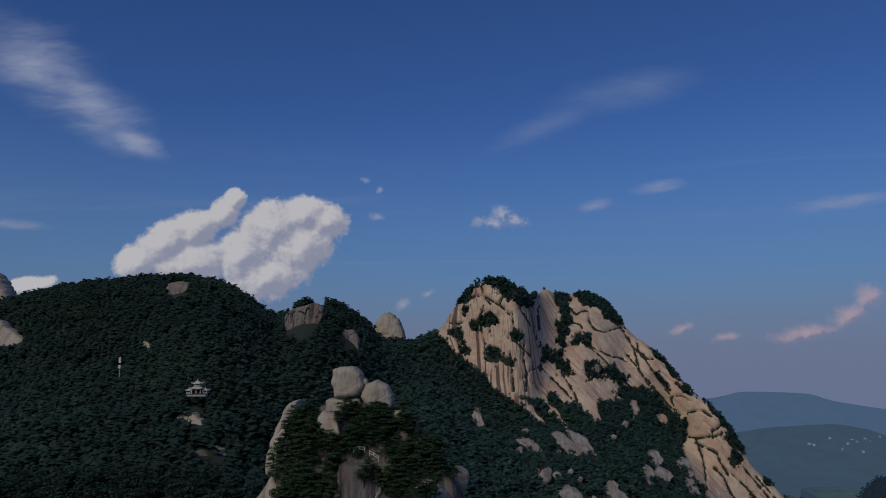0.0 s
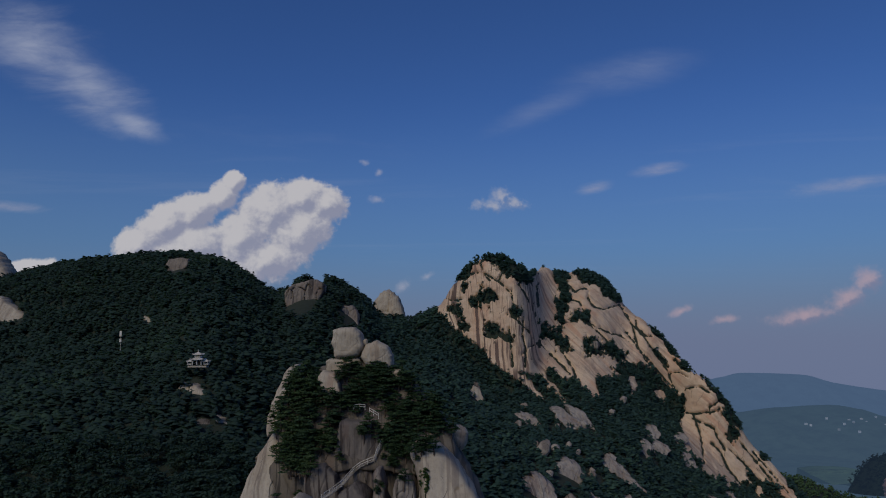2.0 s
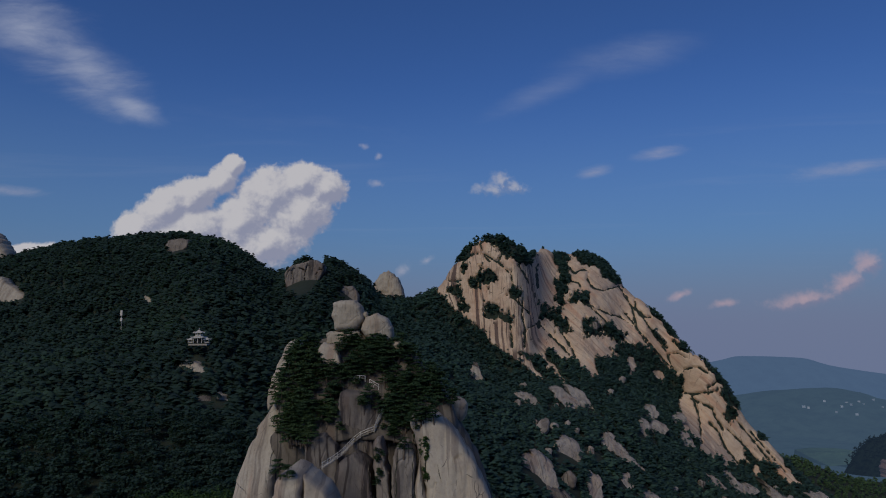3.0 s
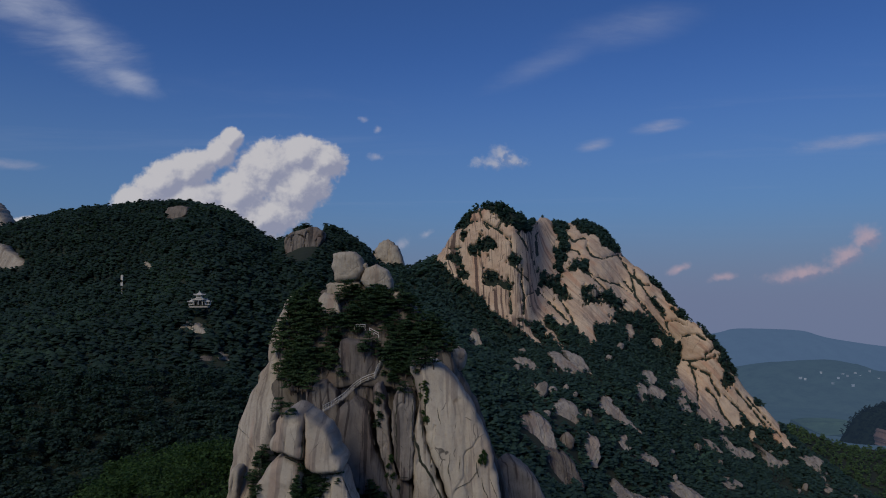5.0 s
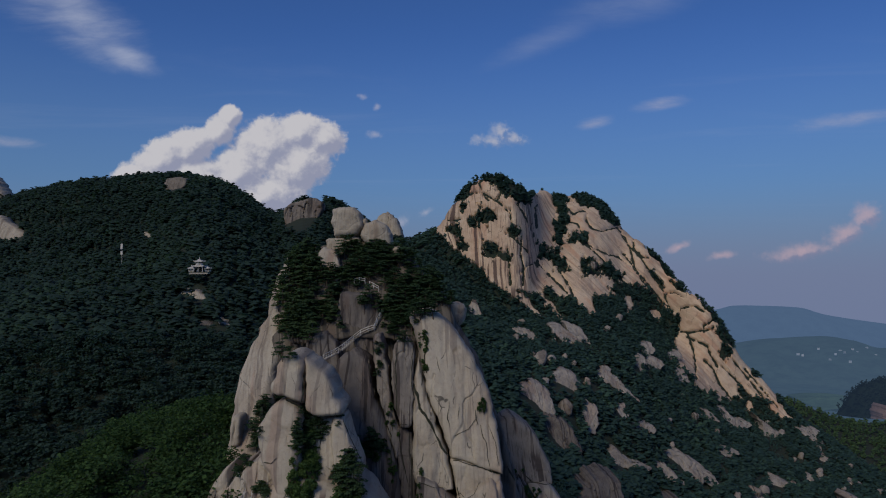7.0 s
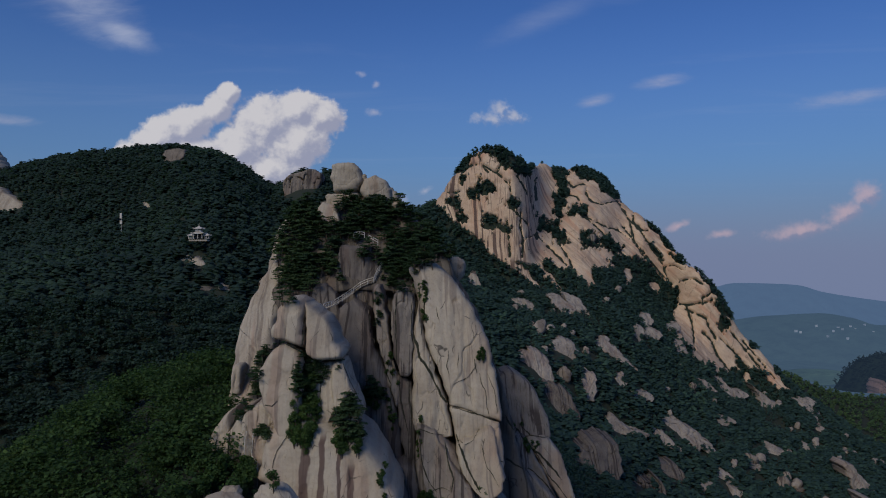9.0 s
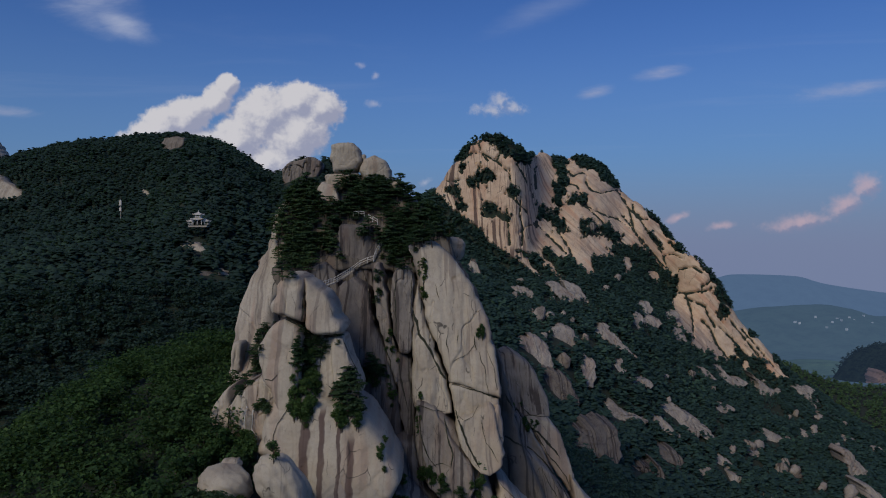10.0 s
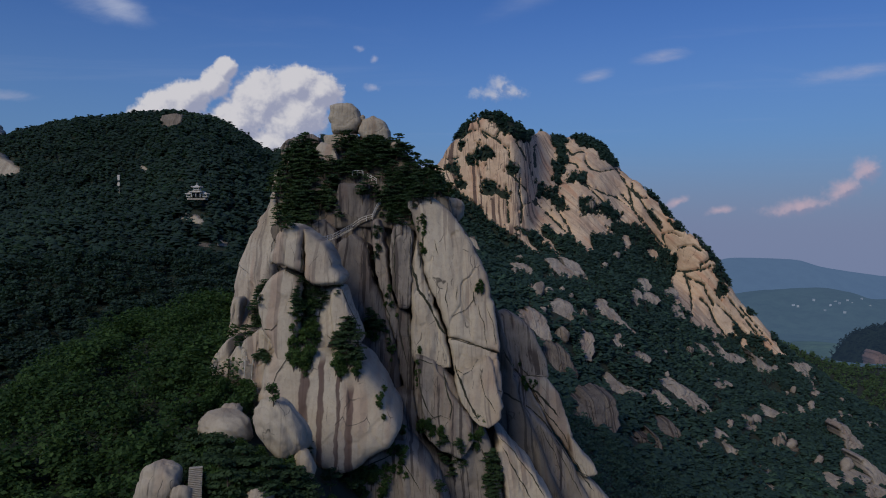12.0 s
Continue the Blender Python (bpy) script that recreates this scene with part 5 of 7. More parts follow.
# ---- rocks standing out of the woods ----
# directions from the foot of the descent
SLOPE_ROCKS = [
    ("pale", [(0.1534, -0.1014), (0.1636, -0.0959), (0.1755, -0.1015), (0.1850, -0.1157), (0.1866, -0.1276), (0.1795, -0.1323), (0.1677, -0.1244), (0.1558, -0.1117)]),
    ("pale", [(0.1061, -0.1195), (0.1163, -0.1101), (0.1281, -0.1101), (0.1400, -0.1196), (0.1479, -0.1354), (0.1519, -0.1473), (0.1424, -0.1536), (0.1282, -0.1496), (0.1163, -0.1354)]),
    ("dark", [(0.1401, -0.1592), (0.1519, -0.1552), (0.1678, -0.1632), (0.1797, -0.1831), (0.1821, -0.1950), (0.1679, -0.2005), (0.1520, -0.1870)]),
    ("pale", [(0.1930, -0.1434), (0.1993, -0.1395), (0.2088, -0.1474), (0.2120, -0.1633), (0.2089, -0.1768), (0.2026, -0.1783), (0.1978, -0.1609)]),
    ("pale", [(0.2404, -0.1451), (0.2483, -0.1451), (0.2539, -0.1554), (0.2532, -0.1673), (0.2468, -0.1610)]),
    ("pale", [(0.2588, -0.1697), (0.2690, -0.1690), (0.2825, -0.1714), (0.2834, -0.1801), (0.2707, -0.1777)]),
    ("pale", [(0.2165, -0.1039), (0.2244, -0.0992), (0.2347, -0.1079), (0.2466, -0.1198), (0.2641, -0.1380), (0.2507, -0.1317), (0.2348, -0.1213), (0.2213, -0.1134)]),
    ("pale", [(0.2312, -0.2070), (0.2391, -0.2023), (0.2511, -0.2134), (0.2630, -0.2190), (0.2773, -0.2230), (0.2710, -0.2286), (0.2512, -0.2309), (0.2377, -0.2293)]),
    ("dark", [(0.1838, -0.2427), (0.1996, -0.2308), (0.2194, -0.2292), (0.2353, -0.2349), (0.2354, -0.2588), (0.2276, -0.2867), (0.2197, -0.2826), (0.2117, -0.2627), (0.1997, -0.2587), (0.1902, -0.2626)]),
    ("pale", [(0.2915, -0.2246), (0.3010, -0.2215), (0.3138, -0.2335), (0.3282, -0.2462), (0.3187, -0.2470), (0.3051, -0.2390)]),
    ("pale", [(0.3121, -0.2136), (0.3200, -0.2072), (0.3343, -0.2152), (0.3543, -0.2312), (0.3687, -0.2487), (0.3544, -0.2455), (0.3384, -0.2391), (0.3225, -0.2263)]),
    ("pale", [(0.3819, -0.2113), (0.3882, -0.2058), (0.3945, -0.2098), (0.3946, -0.2193), (0.3867, -0.2233), (0.3811, -0.2185)]),
    ("dark", [(0.2989, -0.2629), (0.3108, -0.2613), (0.3268, -0.2749), (0.3388, -0.2909), (0.3285, -0.2869), (0.3189, -0.2885), (0.3070, -0.2805)]),
    ("dark", [(0.2649, -0.2828), (0.2792, -0.2788), (0.2951, -0.2828), (0.2951, -0.2948), (0.2793, -0.3012), (0.2697, -0.2964)]),
    ("pale", [(0.3785, -0.2791), (0.3864, -0.2767), (0.3944, -0.2831), (0.4000, -0.2935), (0.3921, -0.2951), (0.3825, -0.2887)]),
    ("pale", [(0.3969, -0.2951), (0.4064, -0.2975), (0.4170, -0.3208), (0.4098, -0.3191), (0.4018, -0.3079)]),
    ("pale", [(0.3603, -0.2966), (0.3666, -0.2918), (0.3731, -0.3030), (0.3716, -0.3110), (0.3636, -0.3110)]),
    ("pale", [(0.3497, -0.1533), (0.3616, -0.1596), (0.3736, -0.1716), (0.3657, -0.1708), (0.3545, -0.1628)]),
    ("pale", [(0.3750, -0.1517), (0.3854, -0.1581), (0.3974, -0.1692), (0.4117, -0.1740), (0.4118, -0.1836), (0.3975, -0.1819), (0.3879, -0.1692)]),
    ("pale", [(0.4307, -0.1772), (0.4410, -0.1757), (0.4531, -0.1900), (0.4675, -0.1996), (0.4812, -0.2235), (0.4837, -0.2331), (0.4693, -0.2275), (0.4549, -0.2155), (0.4452, -0.1956)]),
    ("pale", [(0.4911, -0.1877), (0.5006, -0.1838), (0.5126, -0.1933), (0.5264, -0.2117), (0.5168, -0.2077), (0.5024, -0.1981)]),
    ("pale", [(0.5201, -0.2236), (0.5289, -0.2220), (0.5338, -0.2340), (0.5250, -0.2348)]),
    ("pale", [(0.4473, -0.2433), (0.4576, -0.2458), (0.4760, -0.2578), (0.4840, -0.2634), (0.4713, -0.2665), (0.4578, -0.2609)]),
    ("pale", [(0.4237, -0.2728), (0.4316, -0.2688), (0.4420, -0.2761), (0.4301, -0.2808)]),
    ("pale", [(0.5574, -0.2780), (0.5669, -0.2772), (0.5758, -0.2876), (0.5832, -0.3020), (0.5849, -0.3100), (0.5778, -0.3116), (0.5739, -0.3236), (0.5675, -0.3212), (0.5657, -0.3036)]),
    ("pale", [(0.5359, -0.3395), (0.5462, -0.3380), (0.5583, -0.3516), (0.5649, -0.3677), (0.5546, -0.3725), (0.5441, -0.3580)]),
    ("pale", [(0.5629, -0.3324), (0.5724, -0.3324), (0.5839, -0.3517), (0.5922, -0.3774), (0.5810, -0.3742), (0.5695, -0.3533)]),
    ("pale", [(0.5882, -0.3212), (0.5979, -0.3245), (0.6101, -0.3422), (0.6240, -0.3663), (0.6160, -0.3662), (0.6022, -0.3518)]),
    ("pale", [(0.5943, -0.3581), (0.6062, -0.3518), (0.6208, -0.3647), (0.6274, -0.3791), (0.5986, -0.3823)]),
    ("pale", [(0.4965, -0.2427), (0.5093, -0.2475), (0.5174, -0.2603), (0.5062, -0.2571)]),
    ("pale", [(0.5539, -0.2540), (0.5635, -0.2540), (0.5740, -0.2652), (0.5620, -0.2652)]),
    ("pale", [(0.5971, -0.2677), (0.6050, -0.2685), (0.6139, -0.2773), (0.6036, -0.2765)]),
    ("pale", [(0.4458, -0.3336), (0.4529, -0.3305), (0.4579, -0.3473), (0.4515, -0.3489)]),
    ("pale", [(0.4587, -0.3553), (0.4667, -0.3562), (0.4732, -0.3714), (0.4645, -0.3714)]),
    ("dark", [(0.4899, -0.2954), (0.5019, -0.2994), (0.5117, -0.3154), (0.5038, -0.3210), (0.4941, -0.3098)]),
    ("pale", [(0.1516, -0.0407), (0.1635, -0.0430), (0.1793, -0.0549), (0.1880, -0.0691), (0.1754, -0.0675), (0.1596, -0.0564)]),
    ("pale", [(0.1753, -0.0423), (0.1871, -0.0470), (0.2030, -0.0628), (0.2188, -0.0841), (0.2070, -0.0802), (0.1911, -0.0675), (0.1793, -0.0549)]),
    ("pale", [(0.2717, -0.0700), (0.2795, -0.0677), (0.2859, -0.0764), (0.2844, -0.0850), (0.2741, -0.0819)]),
    ("pale", [(0.2781, -0.0898), (0.2876, -0.0866), (0.2955, -0.0946), (0.2940, -0.1040), (0.2861, -0.1056), (0.2781, -0.0977)]),
    ("pale", [(0.2662, -0.0819), (0.2749, -0.0866), (0.2790, -0.1080), (0.2711, -0.1056)]),
    ("pale", [(0.3112, -0.0843), (0.3191, -0.0804), (0.3255, -0.0883), (0.3192, -0.0962), (0.3129, -0.0922)]),
    ("pale", [(0.0989, -0.0445), (0.1162, -0.0469), (0.1359, -0.0627), (0.1265, -0.0643), (0.1107, -0.0564)]),
    ("pale", [(0.3201, -0.1041), (0.3296, -0.1065), (0.3384, -0.1200), (0.3289, -0.1215)]),
    ("dark", [(0.0398, -0.0090), (0.0477, -0.0106), (0.0516, -0.0248), (0.0430, -0.0263)]),
    ("pale", [(0.2150, -0.1007), (0.2228, -0.0960), (0.2300, -0.0992), (0.2276, -0.1055), (0.2189, -0.1055)]),
]
for i, (tone, outline) in enumerate(SLOPE_ROCKS):
    wide = max(p[0] for p in outline) - min(p[0] for p in outline)
    crag(outline, 2.2 + 90 * wide, 610 + 5 * i, M_OUTCROP if tone == "pale" else M_DARKROCK,
         ("small pale granite outcrop among the trees" if wide < 0.02 else "pale granite slab rising out of the forest") if tone == "pale" else "dark streaked granite wall in the forest slope",
         eye_z=-39.09, grow=1.22, near=3.0, edge=1.5, flute=0.25, crack=0.5, step=0.6, rough=0.9)
# small weathered stones that look out between the trees
rng_o = random.Random(77)
STONES = []
while len(STONES) < 46:
    oa, os = rng_o.uniform(0.10, 0.58), rng_o.uniform(2.6, 4.6)
    ox, oy, oz = (float(q[0]) for q in ground(np.array([oa]), np.array([os])))
    w = rng_o.uniform(1.3, 2.4) * rng_o.choice((1.0, 1.0, 1.5))
    if oy > 340 and bare(np.array([ox]), np.array([oy]), np.array([oz]))[0] < -0.012:
        boulder(ox, oy, oz + w * 0.9, w * rng_o.uniform(0.9, 1.7), w, w * rng_o.uniform(1.0, 1.8), 900 + len(STONES), rng_o.choice((M_OUTCROP, M_OUTCROP, M_FLANK)),
                "weathered grey granite stone between the trees", tilt=rng_o.uniform(15, 50), group="stones on the slopes", sub=3, rough=0.22)
        STONES.append((ox, oy, w))
# bare rock in the wooded hills
slab("rock_crag", [(-84.76, 22.80), (-82.25, 37.49), (-72.96, 50.89), (-63.55, 54.23), (-52.69, 45.46), (-45.86, 29.37), (-43.08, 9.40), (-63.05, -3.78), (-81.84, 2.88)], 860, M_BOULDER, None, bulge=14.0, edge=14.0, thick=30.0, seed=242, step=1.5, lean=0.3, rough=0.9, crack=1.2, crack_w=16.0, crack_h=30.0, label="bald granite knob on the skyline")
slab("rock_crag", [(-677.73, 59.14), (-667.40, 114.32), (-636.50, 122.20), (-610.63, 98.31), (-595.95, 74.61), (-598.61, 51.13)], 1000, M_BOULDER, None, bulge=12.0, edge=12.0, thick=25.0, seed=248, step=1.8, lean=0.4, rough=0.9, label="granite shoulder behind the wooded ridge")
crag([(-0.2192, 0.0330), (-0.2168, 0.0564), (-0.2085, 0.0673), (-0.1929, 0.0720), (-0.1789, 0.0767), (-0.1646, 0.0688), (-0.1627, 0.0531), (-0.1750, 0.0438), (-0.1824, 0.0267), (-0.1995, 0.0252)], 6, 243, M_CRAG, "split granite crag with scrub on its head", crack=2.5)
crag([(-0.1819, 0.0720), (-0.1775, 0.0822), (-0.1680, 0.0830), (-0.1599, 0.0711)], 4, 244, M_CRAG, "small granite head on top of the crag")
crag([(-0.1457, 0.0282), (-0.1381, 0.0375), (-0.1248, 0.0398), (-0.1121, 0.0250), (-0.1166, 0.0096), (-0.1322, 0.0112)], 4, 245, M_CRAG, "bare granite slab below the crag", crack=1.0)
crag([(-0.3860, 0.0882), (-0.3830, 0.1041), (-0.3681, 0.1072), (-0.3538, 0.1048), (-0.3547, 0.0921), (-0.3699, 0.0803), (-0.3825, 0.0819)], 3, 246, M_CRAG, "pale granite face under the ridge line")
crag([(-0.6620, 0.0591), (-0.6144, 0.0527), (-0.5901, 0.0433), (-0.5778, 0.0277), (-0.5863, 0.0177), (-0.6578, 0.0156)], 4, 247, M_BOULDER, "smooth granite dome in the wooded hillside")
crag([(-0.3694, -0.0885), (-0.3585, -0.0758), (-0.3480, -0.0705), (-0.3415, -0.0781), (-0.3548, -0.0885)], 2, 249, M_BOULDER, "bare granite slabs under the pavilion")
crag([(-0.3473, -0.0856), (-0.3372, -0.0721), (-0.3227, -0.0871), (-0.3369, -0.0931)], 2, 254, M_BOULDER, "weathered granite slab under the pavilion")
crag([(-0.3100, -0.1303), (-0.3053, -0.1155), (-0.2953, -0.1177), (-0.2877, -0.1333), (-0.2990, -0.1377)], 2, 250, M_BOULDER, "bare granite slab in the wooded hillside")
crag([(-0.3386, -0.1361), (-0.3302, -0.1213), (-0.3165, -0.1214), (-0.3136, -0.1347)], 1.5, 251, M_DARKROCK, "dark granite slab in the wooded hillside")
crag([(-0.4129, 0.0111), (-0.4075, 0.0250), (-0.4000, 0.0157), (-0.4027, 0.0095)], 2, 252, M_BOULDER, "small pale outcrop in the wooded hillside")
crag([(0.0363, -0.0843), (0.0426, -0.0715), (0.0518, -0.0768), (0.0562, -0.0918), (0.0462, -0.0933)], 3, 255, M_BOULDER, "weathered granite slab on the saddle slope")
for ob in list(scene.objects):
    if ob.parent is None and ob.name.split(".")[0] in ("rock_outcrop", "rock_crag"):
        tagged(ob, category="rock outcrop", group="outcrops on the slopes")

# ---- trees ----
def tube(points, radii, sides=6):
    v, f = [], []
    for i, (p, r) in enumerate(zip(points, radii)):
        for k in range(sides):
            a = 2 * math.pi * k / sides
            v.append((p[0] + r * math.cos(a), p[1] + r * math.sin(a), p[2]))
        if i:
            for k in range(sides):
                b, c = (i - 1) * sides, i * sides
                f.append((b + k, b + (k + 1) % sides, c + (k + 1) % sides, c + k))
    return v, f


def leaves(rng, centre, rx, rz, count, size, rise=0.35, loose=0.45):
    """Small bent leaf clumps spread over a flattened pad."""
    a = rng.uniform(0, 2 * np.pi, count)
    r = np.sqrt(rng.uniform(0.02, 1, count)) * rx * rng.uniform(0.8, 1.15, count)
    h = rng.uniform(-1, 1, count) * rz * np.sqrt(np.clip(1.15 - (r / rx) ** 2, 0.05, 1))
    c = np.stack([np.cos(a) * r, np.sin(a) * r, h], 1) + centre
    s = size * rng.uniform(0.6, 1.35, count)
    n = np.stack([np.cos(a) * rise, np.sin(a) * rise, np.ones(count)], 1) + rng.normal(0, loose, (count, 3))
    n /= np.linalg.norm(n, axis=1)[:, None]
    t = np.cross(n, rng.normal(0, 1, (count, 3)))
    t /= np.linalg.norm(t, axis=1)[:, None]
    b = np.cross(n, t)
    s = s[:, None]
    v = np.stack([c - t * s, c + b * s * 0.75 + n * s * 0.25, c + t * s, c - b * s * 0.75 + n * s * 0.2], 1).reshape(-1, 3)
    k = np.arange(count)[:, None] * 4
    f = np.concatenate([k + (0, 1, 2), k + (0, 2, 3)])
    return v, f


def tree(name, kind, seed, height, label, detail=0.85):
    """One tree: tapered bent trunk with limbs, and a crown of leaf clumps in pads (pine) or rounded masses (broadleaf)."""
    rng = np.random.default_rng(seed)
    top = thing(name, 0, 0, -5000, label, "tree")
    bend = rng.uniform(-0.12, 0.12, 2) * height
    zz = np.linspace(-0.6, height * 0.93, 7)
    q = np.clip(zz / height, 0, 1)
    spine = np.stack([bend[0] * q ** 2, bend[1] * q ** 2, zz], 1)
    v, f = tube(spine, 0.030 * height * (1.08 - q) + 0.02)
    V, F = [np.array(v)], [np.array(f)]
    LV, LF = [], []
    pads = 8 if kind == "pine" else 11
    for i in range(pads):
        g = (i + rng.uniform(0.1, 0.9)) / pads
        zc = height * (0.36 + 0.62 * g if kind == "pine" else 0.28 + 0.66 * g)
        a = rng.uniform(0, 2 * np.pi) if i < pads - 1 else 0.0
        if kind == "pine":
            out = height * 0.34 * (1.05 - 0.75 * g) * rng.uniform(0.45, 1.1) * (i < pads - 1)
            rx, rz = height * rng.uniform(0.2, 0.3) * (1.1 - 0.35 * g), height * 0.03
        else:
            out = height * 0.27 * math.sin(math.pi * (0.12 + 0.8 * g)) * rng.uniform(0.5, 1.1)
            rx, rz = height * rng.uniform(0.13, 0.2), height * rng.uniform(0.08, 0.13)
        root = np.array([bend[0] * (zc / height) ** 2, bend[1] * (zc / height) ** 2, zc - 0.08 * height])
        tip = root + (math.cos(a) * out, math.sin(a) * out, 0.08 * height)
        lv, lf = tube([root, (root + tip) / 2 + (0, 0, 0.02 * height), tip], (0.011 * height, 0.008 * height, 0.004 * height), 4)
        F.append(np.array(lf) + sum(len(w) for w in V))
        V.append(np.array(lv))
        lv, lf = leaves(rng, tip, rx, rz, int((78 if kind == "pine" else 70) * detail), height * (0.046 if kind == "pine" else 0.042) / math.sqrt(detail), loose=0.25 if kind == "pine" else 0.5)
        LF.append(lf + sum(len(w) for w in LV))
        LV.append(lv)
    link("trunk", np.concatenate(V), np.concatenate(F), M_BARK, top)
    link("crown", np.concatenate(LV), np.concatenate(LF), M_PINE if kind == "pine" else M_BROAD, top, smooth=False)
    return top


def forest_mesh(name, spots, heights, templates, mat, seed, label):
    """Many trees in one mesh: spots (n, 3), heights (n)."""
    rng = np.random.default_rng(seed)
    which = rng.integers(0, len(templates), len(spots))
    V, F, base = [], [], 0
    for k, (tv, tf) in enumerate(templates):
        sel = np.where(which == k)[0]
        if not len(sel):
            continue
        a = rng.uniform(0, 2 * np.pi, len(sel))
        h = heights[sel]
        w = h * rng.uniform(1.0, 1.5, len(sel))
        c, s = np.cos(a), np.sin(a)
        x = (tv[None, :, 0] * c[:, None] - tv[None, :, 1] * s[:, None]) * w[:, None] + spots[sel, 0:1]
        y = (tv[None, :, 0] * s[:, None] + tv[None, :, 1] * c[:, None]) * w[:, None] + spots[sel, 1:2]
        z = tv[None, :, 2] * h[:, None] + spots[sel, 2:3]
        V.append(np.stack([x, y, z], -1).reshape(-1, 3))
        F.append((tf[None] + (base + np.arange(len(sel)) * len(tv))[:, None, None]).reshape(-1, 3))
        base += len(sel) * len(tv)
    ob = link(name, np.concatenate(V), np.concatenate(F), mat, smooth=False)
    return tagged(ob, label, "trees", kind="stuff")


def pad(rng, radius, rise, sides=6):
    """A ragged, shallow umbrella of twigs."""
    a = 2 * np.pi * (np.arange(sides) + rng.uniform(-0.3, 0.3, sides)) / sides
    r = radius * rng.uniform(0.55, 1.3, sides)
    v = np.stack([np.cos(a) * r, np.sin(a) * r, rng.uniform(-0.5, 0.3, sides) * rise], 1)
    k = np.arange(sides)
    return np.concatenate([v, [(0, 0, rise)]]), np.stack([k, (k + 1) % sides, np.full(sides, sides)], 1)


def far_tree(seed, count, pine):
    """A light tree of unit height: ragged tiers of twigs round a stem."""
    rng = np.random.default_rng(seed)
    LV, LF = [], []
    for i in range(count):
        g = (i + 0.5) / count
        a = rng.uniform(0, 6.28)
        out = (0.20 * (1.1 - g) if pine else 0.2 * math.sin(math.pi * (0.15 + 0.75 * g))) * rng.uniform(0.4, 1.2)
        c = np.array([math.cos(a) * out, math.sin(a) * out, (0.34 + 0.62 * g) if pine else (0.26 + 0.66 * g)])
        v, f = pad(rng, rng.uniform(0.24, 0.36) * (1.15 - 0.6 * g), 0.10 if pine else 0.17)
        t = rng.uniform(-0.35, 0.35)
        v = np.stack([v[:, 0] * math.cos(t) + v[:, 2] * math.sin(t), v[:, 1], v[:, 2] * math.cos(t) - v[:, 0] * math.sin(t)], 1)
        LF.append(f + sum(len(q) for q in LV))
        LV.append(v + c)
    s = 0.02
    stem = np.array([(s, 0, 0), (-s, s, 0), (-s, -s, 0), (0, 0, 0.8)])
    LF.append(np.array([(0, 1, 3), (1, 2, 3), (2, 0, 3)]) + sum(len(q) for q in LV))
    LV.append(stem)
    return np.concatenate(LV), np.concatenate(LF)


def _ico():
    bm = bmesh.new()
    for p in ((1, 0, 0), (0, 1, 0), (-1, 0, 0), (0, -1, 0), (0, 0, 1), (0, 0, -1)):
        bm.verts.new(p)
    v = np.array([q.co[:] for q in bm.verts])
    f = np.array([(0, 1, 4), (1, 2, 4), (2, 3, 4), (3, 0, 4), (1, 0, 5), (2, 1, 5), (3, 2, 5), (0, 3, 5)])
    bm.free()
    return v, f


ICO = _ico()


def leafy_tree(seed, pads, per, pine, size):
    """A tree of unit height for the nearer woods: leaf clumps in pads."""
    rng = np.random.default_rng(seed)
    LV, LF = [], []
    for i in range(pads):
        g = (i + 0.5) / pads
        a = rng.uniform(0, 6.28)
        out = (0.26 * (1.1 - g) if pine else 0.24 * math.sin(math.pi * (0.15 + 0.75 * g))) * rng.uniform(0.5, 1.2)
        c = np.array([math.cos(a) * out, math.sin(a) * out, (0.35 + 0.6 * g) if pine else (0.25 + 0.66 * g)])
        v, f = leaves(rng, c, rng.uniform(0.14, 0.22), 0.05 if pine else 0.11, per, size)
        LF.append(f + sum(len(q) for q in LV))
        LV.append(v)
    return np.concatenate(LV), np.concatenate(LF)


def scatter(a0, a1, s0, s1, spacing, seed, keep):
    """Spots on the sheet, about one to every spacing x spacing metres of it."""
    rng = np.random.default_rng(seed)
    na, ns = 260, 160
    A, S = np.meshgrid(np.linspace(a0, a1, na + 1), np.linspace(s0, s1, ns + 1))
    x, y, z = [q.reshape(A.shape) for q in ground(A.ravel(), S.ravel())]
    P = np.stack([x, y, z], -1)
    area = np.linalg.norm(np.cross(P[:-1, 1:] - P[:-1, :-1], P[1:, :-1] - P[:-1, :-1]), axis=-1)
    lot = rng.poisson(area / spacing ** 2)
    r, c = np.nonzero(lot)
    r, c = np.repeat(r, lot[r, c]), np.repeat(c, lot[r, c])
    a = a0 + (a1 - a0) * (c + rng.uniform(0, 1, len(c))) / na
    s = s0 + (s1 - s0) * (r + rng.uniform(0, 1, len(r))) / ns
    x, y, z = ground(a, s)
    ok = keep(x, y, z, s)
    return np.stack([x, y, z], 1)[ok]


